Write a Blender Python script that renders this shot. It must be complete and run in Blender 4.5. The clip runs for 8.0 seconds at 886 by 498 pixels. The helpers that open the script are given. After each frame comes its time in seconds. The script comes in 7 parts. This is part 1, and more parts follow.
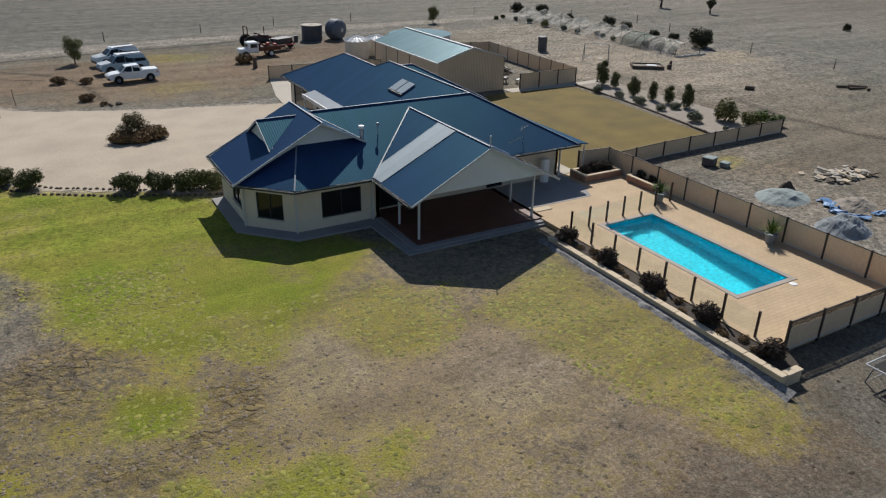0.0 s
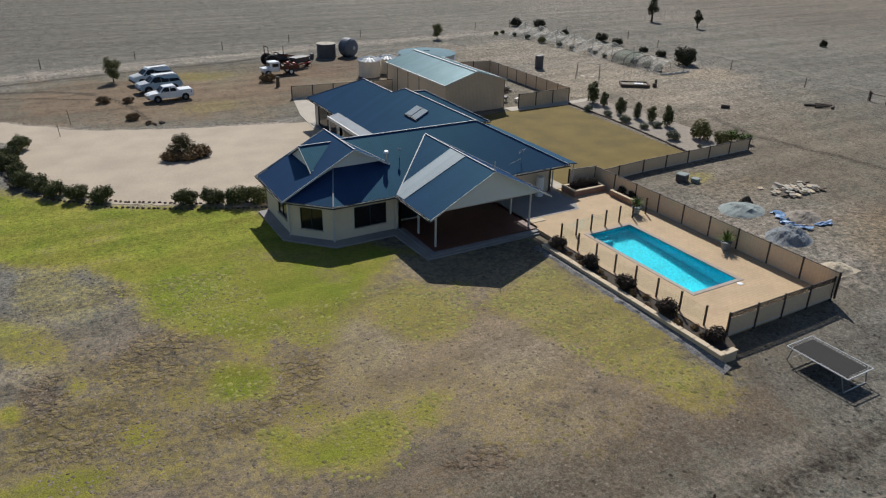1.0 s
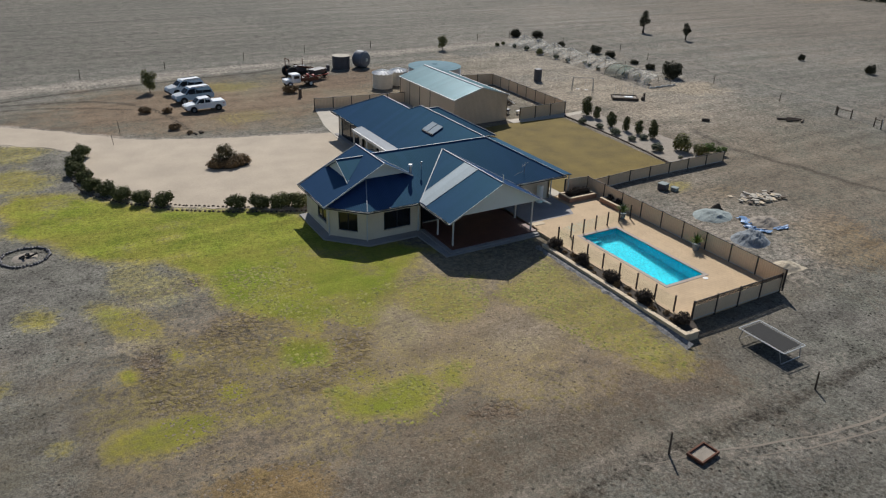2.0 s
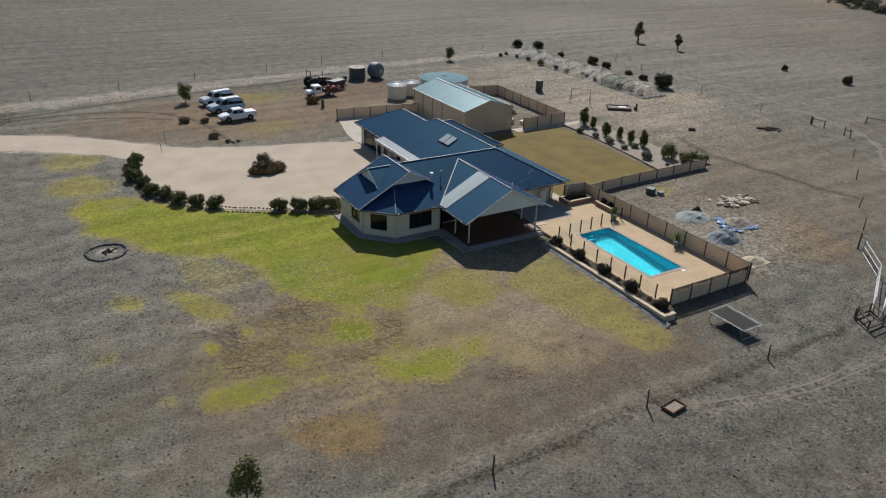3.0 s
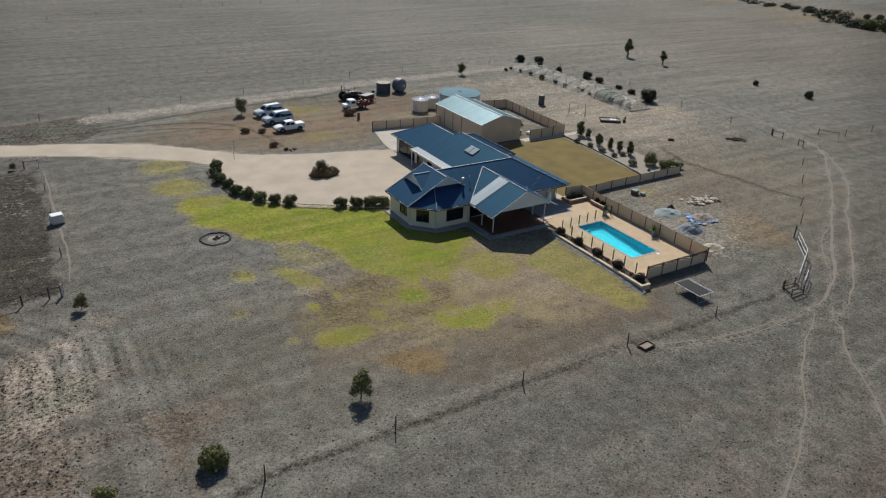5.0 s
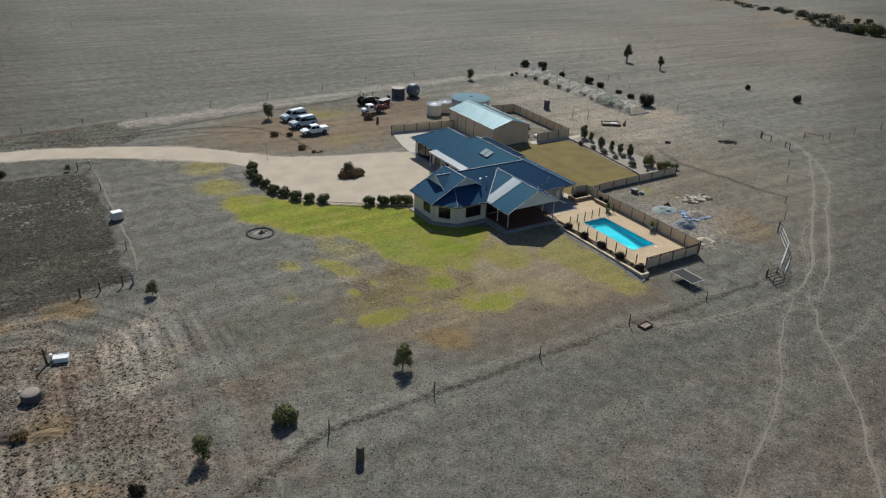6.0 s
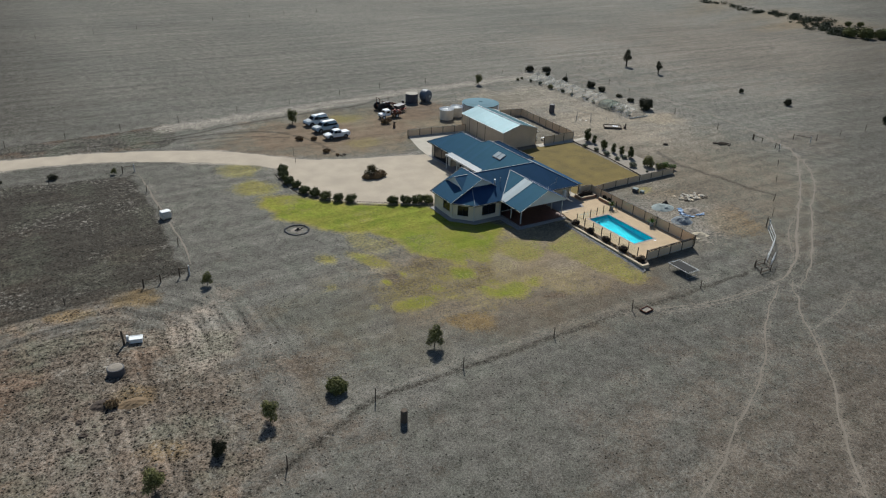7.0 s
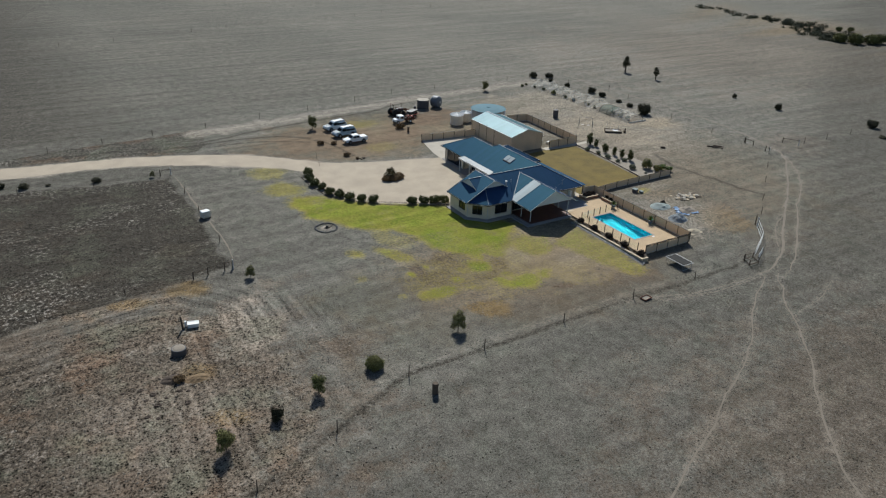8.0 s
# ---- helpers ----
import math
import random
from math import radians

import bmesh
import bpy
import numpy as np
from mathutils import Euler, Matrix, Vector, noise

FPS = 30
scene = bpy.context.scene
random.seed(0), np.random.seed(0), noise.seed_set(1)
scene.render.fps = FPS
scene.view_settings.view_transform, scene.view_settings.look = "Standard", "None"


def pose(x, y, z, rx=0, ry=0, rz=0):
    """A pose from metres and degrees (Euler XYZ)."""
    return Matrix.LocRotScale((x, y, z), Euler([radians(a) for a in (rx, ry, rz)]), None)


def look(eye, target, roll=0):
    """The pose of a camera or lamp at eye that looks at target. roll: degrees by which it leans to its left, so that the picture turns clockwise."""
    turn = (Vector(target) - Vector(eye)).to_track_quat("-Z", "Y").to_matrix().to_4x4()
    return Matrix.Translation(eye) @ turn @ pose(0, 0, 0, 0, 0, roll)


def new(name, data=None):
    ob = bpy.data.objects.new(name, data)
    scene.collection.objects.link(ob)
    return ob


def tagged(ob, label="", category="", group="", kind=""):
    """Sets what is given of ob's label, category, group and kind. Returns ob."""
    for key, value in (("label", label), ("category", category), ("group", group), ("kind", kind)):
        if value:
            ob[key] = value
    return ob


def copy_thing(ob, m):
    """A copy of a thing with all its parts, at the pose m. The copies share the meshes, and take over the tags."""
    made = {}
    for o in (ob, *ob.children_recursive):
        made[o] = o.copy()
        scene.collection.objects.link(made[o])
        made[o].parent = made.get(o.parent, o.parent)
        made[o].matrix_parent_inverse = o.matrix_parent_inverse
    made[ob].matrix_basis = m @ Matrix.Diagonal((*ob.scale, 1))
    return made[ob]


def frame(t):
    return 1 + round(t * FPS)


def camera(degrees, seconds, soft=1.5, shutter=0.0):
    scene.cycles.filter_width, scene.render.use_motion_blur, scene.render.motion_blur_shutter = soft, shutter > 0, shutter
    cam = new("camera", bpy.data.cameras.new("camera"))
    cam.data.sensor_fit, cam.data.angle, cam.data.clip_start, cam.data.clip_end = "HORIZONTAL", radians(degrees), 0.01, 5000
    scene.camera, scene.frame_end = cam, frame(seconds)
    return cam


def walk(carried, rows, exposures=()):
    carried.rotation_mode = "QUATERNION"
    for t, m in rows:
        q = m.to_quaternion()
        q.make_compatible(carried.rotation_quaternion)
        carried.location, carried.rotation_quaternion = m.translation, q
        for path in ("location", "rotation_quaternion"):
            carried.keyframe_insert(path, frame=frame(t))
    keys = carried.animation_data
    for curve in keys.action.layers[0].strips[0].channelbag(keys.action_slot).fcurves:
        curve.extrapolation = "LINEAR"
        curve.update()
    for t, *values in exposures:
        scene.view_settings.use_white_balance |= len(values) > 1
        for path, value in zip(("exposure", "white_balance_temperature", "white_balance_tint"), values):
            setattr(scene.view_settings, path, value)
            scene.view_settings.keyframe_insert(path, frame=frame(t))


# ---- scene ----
cam = camera(63.1, 8.0, soft=1.2)
PATH = [
    (0, (-2.185, 2.688, 17.242), (-1.283, 4.258, 16.393), 1.0),
    (0.5, (-4.318, -0.169, 19.269), (-3.414, 1.399, 18.418), 1.0),
    (1, (-6.834, -3.423, 21.337), (-5.928, -1.857, 20.484), 1.1),
    (1.5, (-9.672, -6.559, 23.436), (-8.758, -5.001, 22.578), 1.5),
    (3, (-18.79, -16.758, 29.688), (-17.87, -15.209, 28.82), 1.8),
    (3.5, (-22.096, -20.113, 31.699), (-21.17, -18.569, 30.828), 2.0),
    (4, (-25.355, -23.423, 33.607), (-24.425, -21.883, 32.733), 2.0),
    (4.5, (-28.657, -26.966, 35.417), (-27.724, -25.428, 34.543), 2.1),
    (6, (-39.748, -36.85, 41.213), (-38.807, -35.321, 40.33), 2.3),
    (6.5, (-43.484, -40.003, 43.069), (-42.541, -38.476, 42.185), 2.2),
    (7, (-47.13, -43.085, 44.964), (-46.187, -41.56, 44.078), 2.1),
    (7.5, (-50.816, -46.221, 46.892), (-49.871, -44.698, 46.005), 2.1),
    (8, (-54.547, -49.425, 48.566), (-53.599, -47.902, 47.682), 2.0),
]
walk(cam, [(t, look(eye, target, roll)) for t, eye, target, roll in PATH], exposures=[(0, 0.0, 6500, 10), (3.5, 0.0, 6500, 10), (4.7, 0.0, 6460, 9), (6.0, 0.0, 6380, 6.5), (8, 0.0, 6310, 5.5)])

# ---- light: clear sky, sun behind the house ----
SUN = Vector((0.485, 0.92, 0.93)).normalized()
world = bpy.data.worlds.new("world")
scene.world = world
world.use_nodes = True
sky = world.node_tree.nodes.new("ShaderNodeTexSky")
sky.sky_type = "NISHITA"
sky.sun_disc = False
sky.sun_elevation = math.asin(SUN.z)
sky.sun_rotation = math.atan2(SUN.x, SUN.y)
background = world.node_tree.nodes["Background"]
background.inputs["Strength"].default_value = 0.07
sky.ozone_density, sky.dust_density = 3.0, 0.6
world.node_tree.links.new(sky.outputs[0], background.inputs["Color"])
lamp = bpy.data.lights.new("sun", "SUN")
lamp.energy, lamp.angle, lamp.color = 4.7, radians(0.55), (1.0, 0.958, 0.89)
sun = new("sun", lamp)
sun.matrix_world = look(SUN * 100, (0, 0, 0))

# ---- materials ----


def material(name, col, rough=0.8, metal=0.0, var=0.15, scale=1.5, fine=25.0, bump=0.15, random_tone=0.0, sheen=None):
    m = bpy.data.materials.new(name)
    m.use_nodes = True
    n, l = m.node_tree.nodes, m.node_tree.links
    b = n["Principled BSDF"]
    b.inputs["Roughness"].default_value = rough
    b.inputs["Metallic"].default_value = metal
    if sheen is not None:
        b.inputs["Specular IOR Level"].default_value = sheen
    tc = n.new("ShaderNodeTexCoord")
    big, small = n.new("ShaderNodeTexNoise"), n.new("ShaderNodeTexNoise")
    big.inputs["Scale"].default_value, small.inputs["Scale"].default_value = scale, fine
    big.inputs["Detail"].default_value, small.inputs["Detail"].default_value = 4.0, 3.0
    l.new(tc.outputs["Object"], big.inputs["Vector"])
    l.new(tc.outputs["Object"], small.inputs["Vector"])
    total = n.new("ShaderNodeMath")
    total.operation = "ADD"
    l.new(big.outputs["Fac"], total.inputs[0])
    l.new(small.outputs["Fac"], total.inputs[1])
    last = total.outputs[0]
    if random_tone:
        info = n.new("ShaderNodeObjectInfo")
        extra = n.new("ShaderNodeMath")
        extra.operation = "MULTIPLY_ADD"
        extra.inputs[1].default_value = random_tone
        l.new(info.outputs["Random"], extra.inputs[0])
        l.new(last, extra.inputs[2])
        last = extra.outputs[0]
    ramp = n.new("ShaderNodeMapRange")
    ramp.inputs["From Min"].default_value, ramp.inputs["From Max"].default_value = 0.6, 1.4 + random_tone
    ramp.inputs["To Min"].default_value, ramp.inputs["To Max"].default_value = 1 - var, 1 + var
    l.new(last, ramp.inputs["Value"])
    tone = n.new("ShaderNodeVectorMath")
    tone.operation = "SCALE"
    tone.inputs[0].default_value = col
    l.new(ramp.outputs[0], tone.inputs["Scale"])
    l.new(tone.outputs[0], b.inputs["Base Color"])
    if bump:
        bp = n.new("ShaderNodeBump")
        bp.inputs["Strength"].default_value, bp.inputs["Distance"].default_value = bump, 0.03
        l.new(small.outputs["Fac"], bp.inputs["Height"])
        l.new(bp.outputs[0], b.inputs["Normal"])
    return m


def roof_material(name, col, rough, pitch_width=0.11, metal=0.0, sheet=0.76, depth=0.013, sheen=None):
    """Corrugated sheet: ribs run down the slope, sheets differ a little in tone."""
    m = material(name, col, rough, metal, 0.12, 0.5, 6.0, 0.0, 0.0, sheen)
    n, l = m.node_tree.nodes, m.node_tree.links
    b = n["Principled BSDF"]
    uv = n.new("ShaderNodeUVMap")
    split = n.new("ShaderNodeSeparateXYZ")
    l.new(uv.outputs[0], split.inputs[0])
    wave = n.new("ShaderNodeMath")
    wave.operation = "MULTIPLY"
    wave.inputs[1].default_value = 2 * math.pi / pitch_width
    l.new(split.outputs["X"], wave.inputs[0])
    sine = n.new("ShaderNodeMath")
    sine.operation = "SINE"
    l.new(wave.outputs[0], sine.inputs[0])
    bp = n.new("ShaderNodeBump")
    bp.inputs["Strength"].default_value, bp.inputs["Distance"].default_value = 1.0, depth
    l.new(sine.outputs[0], bp.inputs["Height"])
    l.new(bp.outputs[0], b.inputs["Normal"])
    step = n.new("ShaderNodeMath")
    step.operation = "DIVIDE"
    step.inputs[1].default_value = sheet
    l.new(split.outputs["X"], step.inputs[0])
    whole = n.new("ShaderNodeMath")
    whole.operation = "FLOOR"
    l.new(step.outputs[0], whole.inputs[0])
    rnd = n.new("ShaderNodeTexWhiteNoise")
    rnd.noise_dimensions = "1D"
    l.new(whole.outputs[0], rnd.inputs["W"])
    fac = n.new("ShaderNodeMapRange")
    fac.inputs["To Min"].default_value, fac.inputs["To Max"].default_value = 0.92, 1.07
    l.new(rnd.outputs["Value"], fac.inputs["Value"])
    old = b.inputs["Base Color"].links[0].from_socket
    mul = n.new("ShaderNodeVectorMath")
    mul.operation = "SCALE"
    l.new(old, mul.inputs[0])
    l.new(fac.outputs[0], mul.inputs["Scale"])
    l.new(mul.outputs[0], b.inputs["Base Color"])
    return m


def leaf_material(name, col, var=0.35):
    m = material(name, col, 0.75, 0.0, var, 3.0, 30.0, 0.0, 0.4, 0.25)
    n, l = m.node_tree.nodes, m.node_tree.links
    geo = n.new("ShaderNodeNewGeometry")
    fac = n.new("ShaderNodeMapRange")
    fac.inputs["To Min"].default_value, fac.inputs["To Max"].default_value = 0.55, 1.5
    l.new(geo.outputs["Random Per Island"], fac.inputs["Value"])
    b = n["Principled BSDF"]
    old = b.inputs["Base Color"].links[0].from_socket
    mul = n.new("ShaderNodeVectorMath")
    mul.operation = "SCALE"
    l.new(old, mul.inputs[0])
    l.new(fac.outputs[0], mul.inputs["Scale"])
    l.new(mul.outputs[0], b.inputs["Base Color"])
    return m


def add_gloss(m, tint, rough, share):
    """A thin tinted gloss over the paint, as pigmented roof coating has."""
    n, l = m.node_tree.nodes, m.node_tree.links
    gloss, both = n.new("ShaderNodeBsdfGlossy"), n.new("ShaderNodeMixShader")
    gloss.inputs["Color"].default_value = (*tint, 1)
    gloss.inputs["Roughness"].default_value = rough
    both.inputs["Fac"].default_value = share
    l.new(n["Principled BSDF"].outputs[0], both.inputs[1])
    l.new(gloss.outputs[0], both.inputs[2])
    l.new(both.outputs[0], n["Material Output"].inputs["Surface"])


ROOF = roof_material("blue_roof_sheet", (0.018, 0.028, 0.098), 0.54, depth=0.0, sheen=0.0)
ROOF_PALE = roof_material("pale_roof_sheet", (0.38, 0.45, 0.48), 0.5, depth=0.0)
SHED_ROOF = roof_material("zinc_roof_sheet", (0.070, 0.135, 0.155), 0.45, 0.19, 0.0, depth=0.0, sheen=0.0)
add_gloss(ROOF, (0.38, 0.90, 0.92), 0.54, 0.046)
add_gloss(SHED_ROOF, (0.70, 0.9, 1.0), 0.42, 0.05)
CAP = material("ridge_cap_metal", (0.18, 0.22, 0.28), 0.45, 0.0, 0.1, 1.0, 20, 0.0)
TRIM = material("white_painted_trim", (0.52, 0.53, 0.53), 0.5, 0, 0.08, 1.0, 20, 0.0)
FASCIA = material("dark_gutter_metal", (0.022, 0.027, 0.04), 0.5, 0.0, 0.1, 1, 20, 0.0)
WALL = material("cream_brick", (0.64, 0.57, 0.46), 0.85, 0, 0.12, 0.8, 14, 0.2)
GABLE = material("cream_cladding", (0.66, 0.70, 0.69), 0.7, 0, 0.06, 0.6, 20, 0.0)
SHED_WALL = roof_material("cream_shed_sheet", (0.58, 0.46, 0.33), 0.65, 0.19, 0.0, 40.0, 0.012)
CONCRETE = material("pale_concrete", (0.42, 0.38, 0.32), 0.9, 0, 0.18, 0.7, 18, 0.2)
SLAB = material("grey_concrete", (0.27, 0.26, 0.26), 0.9, 0, 0.18, 0.7, 18, 0.2)
TIMBER = material("red_brown_decking", (0.11, 0.042, 0.030), 0.6, 0, 0.3, 1.2, 30, 0.2)


def paver_material(name, col, w, hgt):
    m = material(name, col, 0.85, 0, 0.14, 0.9, 22, 0.0)
    n, l = m.node_tree.nodes, m.node_tree.links
    b = n["Principled BSDF"]
    tc, br = n.new("ShaderNodeTexCoord"), n.new("ShaderNodeTexBrick")
    br.inputs["Color1"].default_value, br.inputs["Color2"].default_value, br.inputs["Mortar"].default_value = (1.03, 1.03, 1.03, 1), (0.97, 0.97, 0.97, 1), (0.86, 0.86, 0.86, 1)
    br.inputs["Scale"].default_value, br.inputs["Mortar Size"].default_value = 1.0, 0.018
    br.inputs["Brick Width"].default_value, br.inputs["Row Height"].default_value = w, hgt
    l.new(tc.outputs["Object"], br.inputs["Vector"])
    old = b.inputs["Base Color"].links[0].from_socket
    mul = n.new("ShaderNodeVectorMath")
    mul.operation = "MULTIPLY"
    l.new(old, mul.inputs[0])
    l.new(br.outputs["Color"], mul.inputs[1])
    l.new(mul.outputs[0], b.inputs["Base Color"])
    bp = n.new("ShaderNodeBump")
    bp.invert = True
    bp.inputs["Strength"].default_value, bp.inputs["Distance"].default_value = 0.6, 0.01
    l.new(br.outputs["Fac"], bp.inputs["Height"])
    l.new(bp.outputs[0], b.inputs["Normal"])
    return m


PAVERS = paver_material("cream_pool_pavers", (0.47, 0.345, 0.215), 0.46, 0.23)
LIMESTONE = material("limestone_block", (0.56, 0.46, 0.33), 0.9, 0, 0.2, 1.2, 18, 0.4, 0.2)
COPING = material("grey_coping", (0.34, 0.29, 0.25), 0.8, 0, 0.12, 1, 25, 0.1)
POST = material("dark_brown_post", (0.035, 0.025, 0.022), 0.5, 0, 0.15, 2, 30, 0.0)
GLASS_DARK = material("dark_window_glass", (0.012, 0.013, 0.016), 0.08, 0, 0.05, 1, 10, 0.0)
FRAME_GREY = material("grey_painted_frame", (0.22, 0.23, 0.24), 0.5, 0.3, 0.1, 2, 20, 0.0)
TANK_BLUE = material("blue_grey_tank", (0.12, 0.135, 0.165), 0.55, 0.2, 0.3, 1.5, 15, 0.1)
STEEL = material("galvanised_steel", (0.45, 0.47, 0.50), 0.4, 0.8, 0.15, 2, 20, 0.0)
TANK_DARK = material("dark_tank_steel", (0.085, 0.085, 0.095), 0.6, 0.3, 0.25, 1.5, 15, 0.1)
TANK_PALE = material("cream_tank", (0.60, 0.56, 0.48), 0.7, 0, 0.15, 1.5, 15, 0.1)
WOOD = material("weathered_wood", (0.10, 0.075, 0.055), 0.9, 0, 0.35, 3, 40, 0.4, 0.3)
SOIL = material("dark_soil_mulch", (0.055, 0.042, 0.032), 0.95, 0, 0.45, 3, 35, 0.8)
MULCH = material("pale_gravel_mulch", (0.27, 0.235, 0.195), 0.95, 0, 0.25, 2, 30, 0.6)
BARK = material("grey_brown_bark", (0.09, 0.07, 0.055), 0.95, 0, 0.3, 4, 30, 0.5)
LEAF = leaf_material("hedge_leaves", (0.098, 0.104, 0.036))
LEAF_DARK = leaf_material("dark_red_green_leaves", (0.050, 0.036, 0.028))
LEAF_OLIVE = leaf_material("olive_gum_leaves", (0.145, 0.145, 0.050))
LEAF_GREY = leaf_material("grey_green_leaves", (0.14, 0.155, 0.10))
LEAF_LIGHT = leaf_material("fresh_green_leaves", (0.10, 0.15, 0.035))
LEAF_DRY = leaf_material("dry_brown_leaves", (0.15, 0.11, 0.055))
PAINT_WHITE = material("white_car_paint", (0.82, 0.84, 0.86), 0.3, 0, 0.04, 1, 10, 0.0)
# darker than the wagon's bonnet and roof: shade on its flanks put into the paint
PAINT_BLUE_SHADED = material("blue_grey_shaded_car_paint", (0.30, 0.42, 0.52), 0.2, 0, 0.06, 1, 10, 0.0)
PAINT_SILVER = material("silver_car_paint", (0.66, 0.74, 0.80), 0.3, 0.0, 0.04, 1, 10, 0.0)
PAINT_RED = material("faded_red_paint", (0.35, 0.045, 0.035), 0.6, 0, 0.25, 2, 20, 0.1)
RUBBER = material("black_rubber", (0.02, 0.02, 0.02), 0.9, 0, 0.2, 4, 40, 0.1)
RUST = material("rusty_steel", (0.12, 0.05, 0.03), 0.85, 0.2, 0.4, 3, 25, 0.3)
WHITE = material("white_plastic", (0.75, 0.76, 0.76), 0.5, 0, 0.05, 1, 20, 0.0)
TARP = material("blue_tarpaulin", (0.10, 0.22, 0.42), 0.5, 0, 0.35, 3, 20, 0.4)
SAND_PALE = material("pale_sand_heap", (0.26, 0.30, 0.295), 0.95, 0, 0.3, 1.5, 25, 0.5)
SAND_GREY = material("grey_gravel_heap", (0.22, 0.245, 0.265), 0.95, 0, 0.45, 1.5, 25, 0.6)
LIGHT_GLASS = material("lamp_glass", (0.7, 0.7, 0.68), 0.15, 0, 0.05, 1, 10, 0.0)
LIGHT_RED = material("red_lamp_glass", (0.4, 0.02, 0.02), 0.2, 0, 0.05, 1, 10, 0.0)
# the strong mottling of the liner colour paints caustic light on the floor
POOL = material("pale_blue_caustic_pool_liner", (0.002, 0.51, 0.61), 0.6, 0, 0.5, 5.0, 14, 0.0)
NET = material("white_bird_net", (0.55, 0.54, 0.50), 0.9, 0, 0.2, 2, 20, 0.0)

water = bpy.data.materials.new("pool_water")
water.use_nodes = True
_n, _l = water.node_tree.nodes, water.node_tree.links
_n.remove(_n["Principled BSDF"])
_clear, _gloss, _mix, _fr = _n.new("ShaderNodeBsdfRefraction"), _n.new("ShaderNodeBsdfGlossy"), _n.new("ShaderNodeMixShader"), _n.new("ShaderNodeFresnel")
_clear.inputs["Color"].default_value = (0.60, 0.97, 1.0, 1)
_clear.inputs["IOR"].default_value = 1.33
_clear.inputs["Roughness"].default_value = 0.02
_gloss.inputs["Roughness"].default_value = 0.05
_fr.inputs["IOR"].default_value = 1.2
_tc, _rip, _bp = _n.new("ShaderNodeTexCoord"), _n.new("ShaderNodeTexNoise"), _n.new("ShaderNodeBump")
_rip.inputs["Scale"].default_value = 5.0
_bp.inputs["Strength"].default_value, _bp.inputs["Distance"].default_value = 0.4, 0.03
_l.new(_tc.outputs["Object"], _rip.inputs["Vector"])
_l.new(_rip.outputs["Fac"], _bp.inputs["Height"])
_l.new(_bp.outputs[0], _gloss.inputs["Normal"])
_l.new(_bp.outputs[0], _clear.inputs["Normal"])
_l.new(_bp.outputs[0], _fr.inputs["Normal"])
_l.new(_fr.outputs[0], _mix.inputs["Fac"])
# light scattered back by the water itself
_milk, _blend = _n.new("ShaderNodeBsdfDiffuse"), _n.new("ShaderNodeMixShader")
_milk.inputs["Color"].default_value = (0.001, 0.32, 0.44, 1)
_blend.inputs["Fac"].default_value = 0.10
_l.new(_clear.outputs[0], _blend.inputs[1])
_l.new(_milk.outputs[0], _blend.inputs[2])
_l.new(_blend.outputs[0], _mix.inputs[1])
_l.new(_gloss.outputs[0], _mix.inputs[2])
_l.new(_mix.outputs[0], _n["Material Output"].inputs["Surface"])

pane_glass = bpy.data.materials.new("clear_fence_glass")
pane_glass.use_nodes = True
_n, _l = pane_glass.node_tree.nodes, pane_glass.node_tree.links
_n.remove(_n["Principled BSDF"])
_clear, _gloss, _mix = _n.new("ShaderNodeBsdfTransparent"), _n.new("ShaderNodeBsdfGlossy"), _n.new("ShaderNodeMixShader")
_clear.inputs["Color"].default_value = (0.97, 0.99, 0.98, 1)
_gloss.inputs["Roughness"].default_value = 0.03
_mix.inputs["Fac"].default_value = 0.04
_l.new(_clear.outputs[0], _mix.inputs[1])
_l.new(_gloss.outputs[0], _mix.inputs[2])
_l.new(_mix.outputs[0], _n["Material Output"].inputs["Surface"])

# ---- mesh helpers ----


def part(name, bm, mat, parent=None, label=""):
    bmesh.ops.recalc_face_normals(bm, faces=bm.faces)
    me = bpy.data.meshes.new(name)
    bm.to_mesh(me)
    bm.free()
    me.materials.append(mat)
    ob = new(name, me)
    if parent:
        ob.parent = parent
    if label:
        ob["label"] = label
    return ob


def thing(name, label, category, group="", kind="", at=None):
    ob = tagged(new(name), label, category, group, kind)
    if at:
        ob.matrix_world = at
    return ob


def box(bm, x0, x1, y0, y1, z0, z1, bevel=0.0):
    v = [bm.verts.new((x, y, z)) for z in (z0, z1) for y in (y0, y1) for x in (x0, x1)]
    faces = [bm.faces.new([v[i] for i in f]) for f in ((0, 2, 3, 1), (4, 5, 7, 6), (0, 1, 5, 4), (2, 6, 7, 3), (0, 4, 6, 2), (1, 3, 7, 5))]
    if bevel:
        edges = list({e for f in faces for e in f.edges})
        bmesh.ops.bevel(bm, geom=edges, offset=bevel, segments=1, affect="EDGES")
    return bm


def boxes(*rows, bevel=0.0):
    bm = bmesh.new()
    for r in rows:
        box(bm, *r, bevel=bevel)
    return bm


def beam(bm, p, q, w, h=None, up=(0, 0, 1)):
    """A bar from p to q, w wide and h high."""
    h = h or w
    p, q = Vector(p), Vector(q)
    d = (q - p).normalized()
    side = d.cross(Vector(up))
    if side.length < 1e-4:
        side = d.cross(Vector((0, 1, 0)))
    side.normalize()
    top = side.cross(d)
    ring = [[bm.verts.new(c + side * a * w / 2 + top * b * h / 2) for a, b in ((-1, -1), (1, -1), (1, 1), (-1, 1))] for c in (p, q)]
    for i in range(4):
        bm.faces.new((ring[0][i], ring[0][(i + 1) % 4], ring[1][(i + 1) % 4], ring[1][i]))
    bm.faces.new(ring[0][::-1])
    bm.faces.new(ring[1])
    return bm


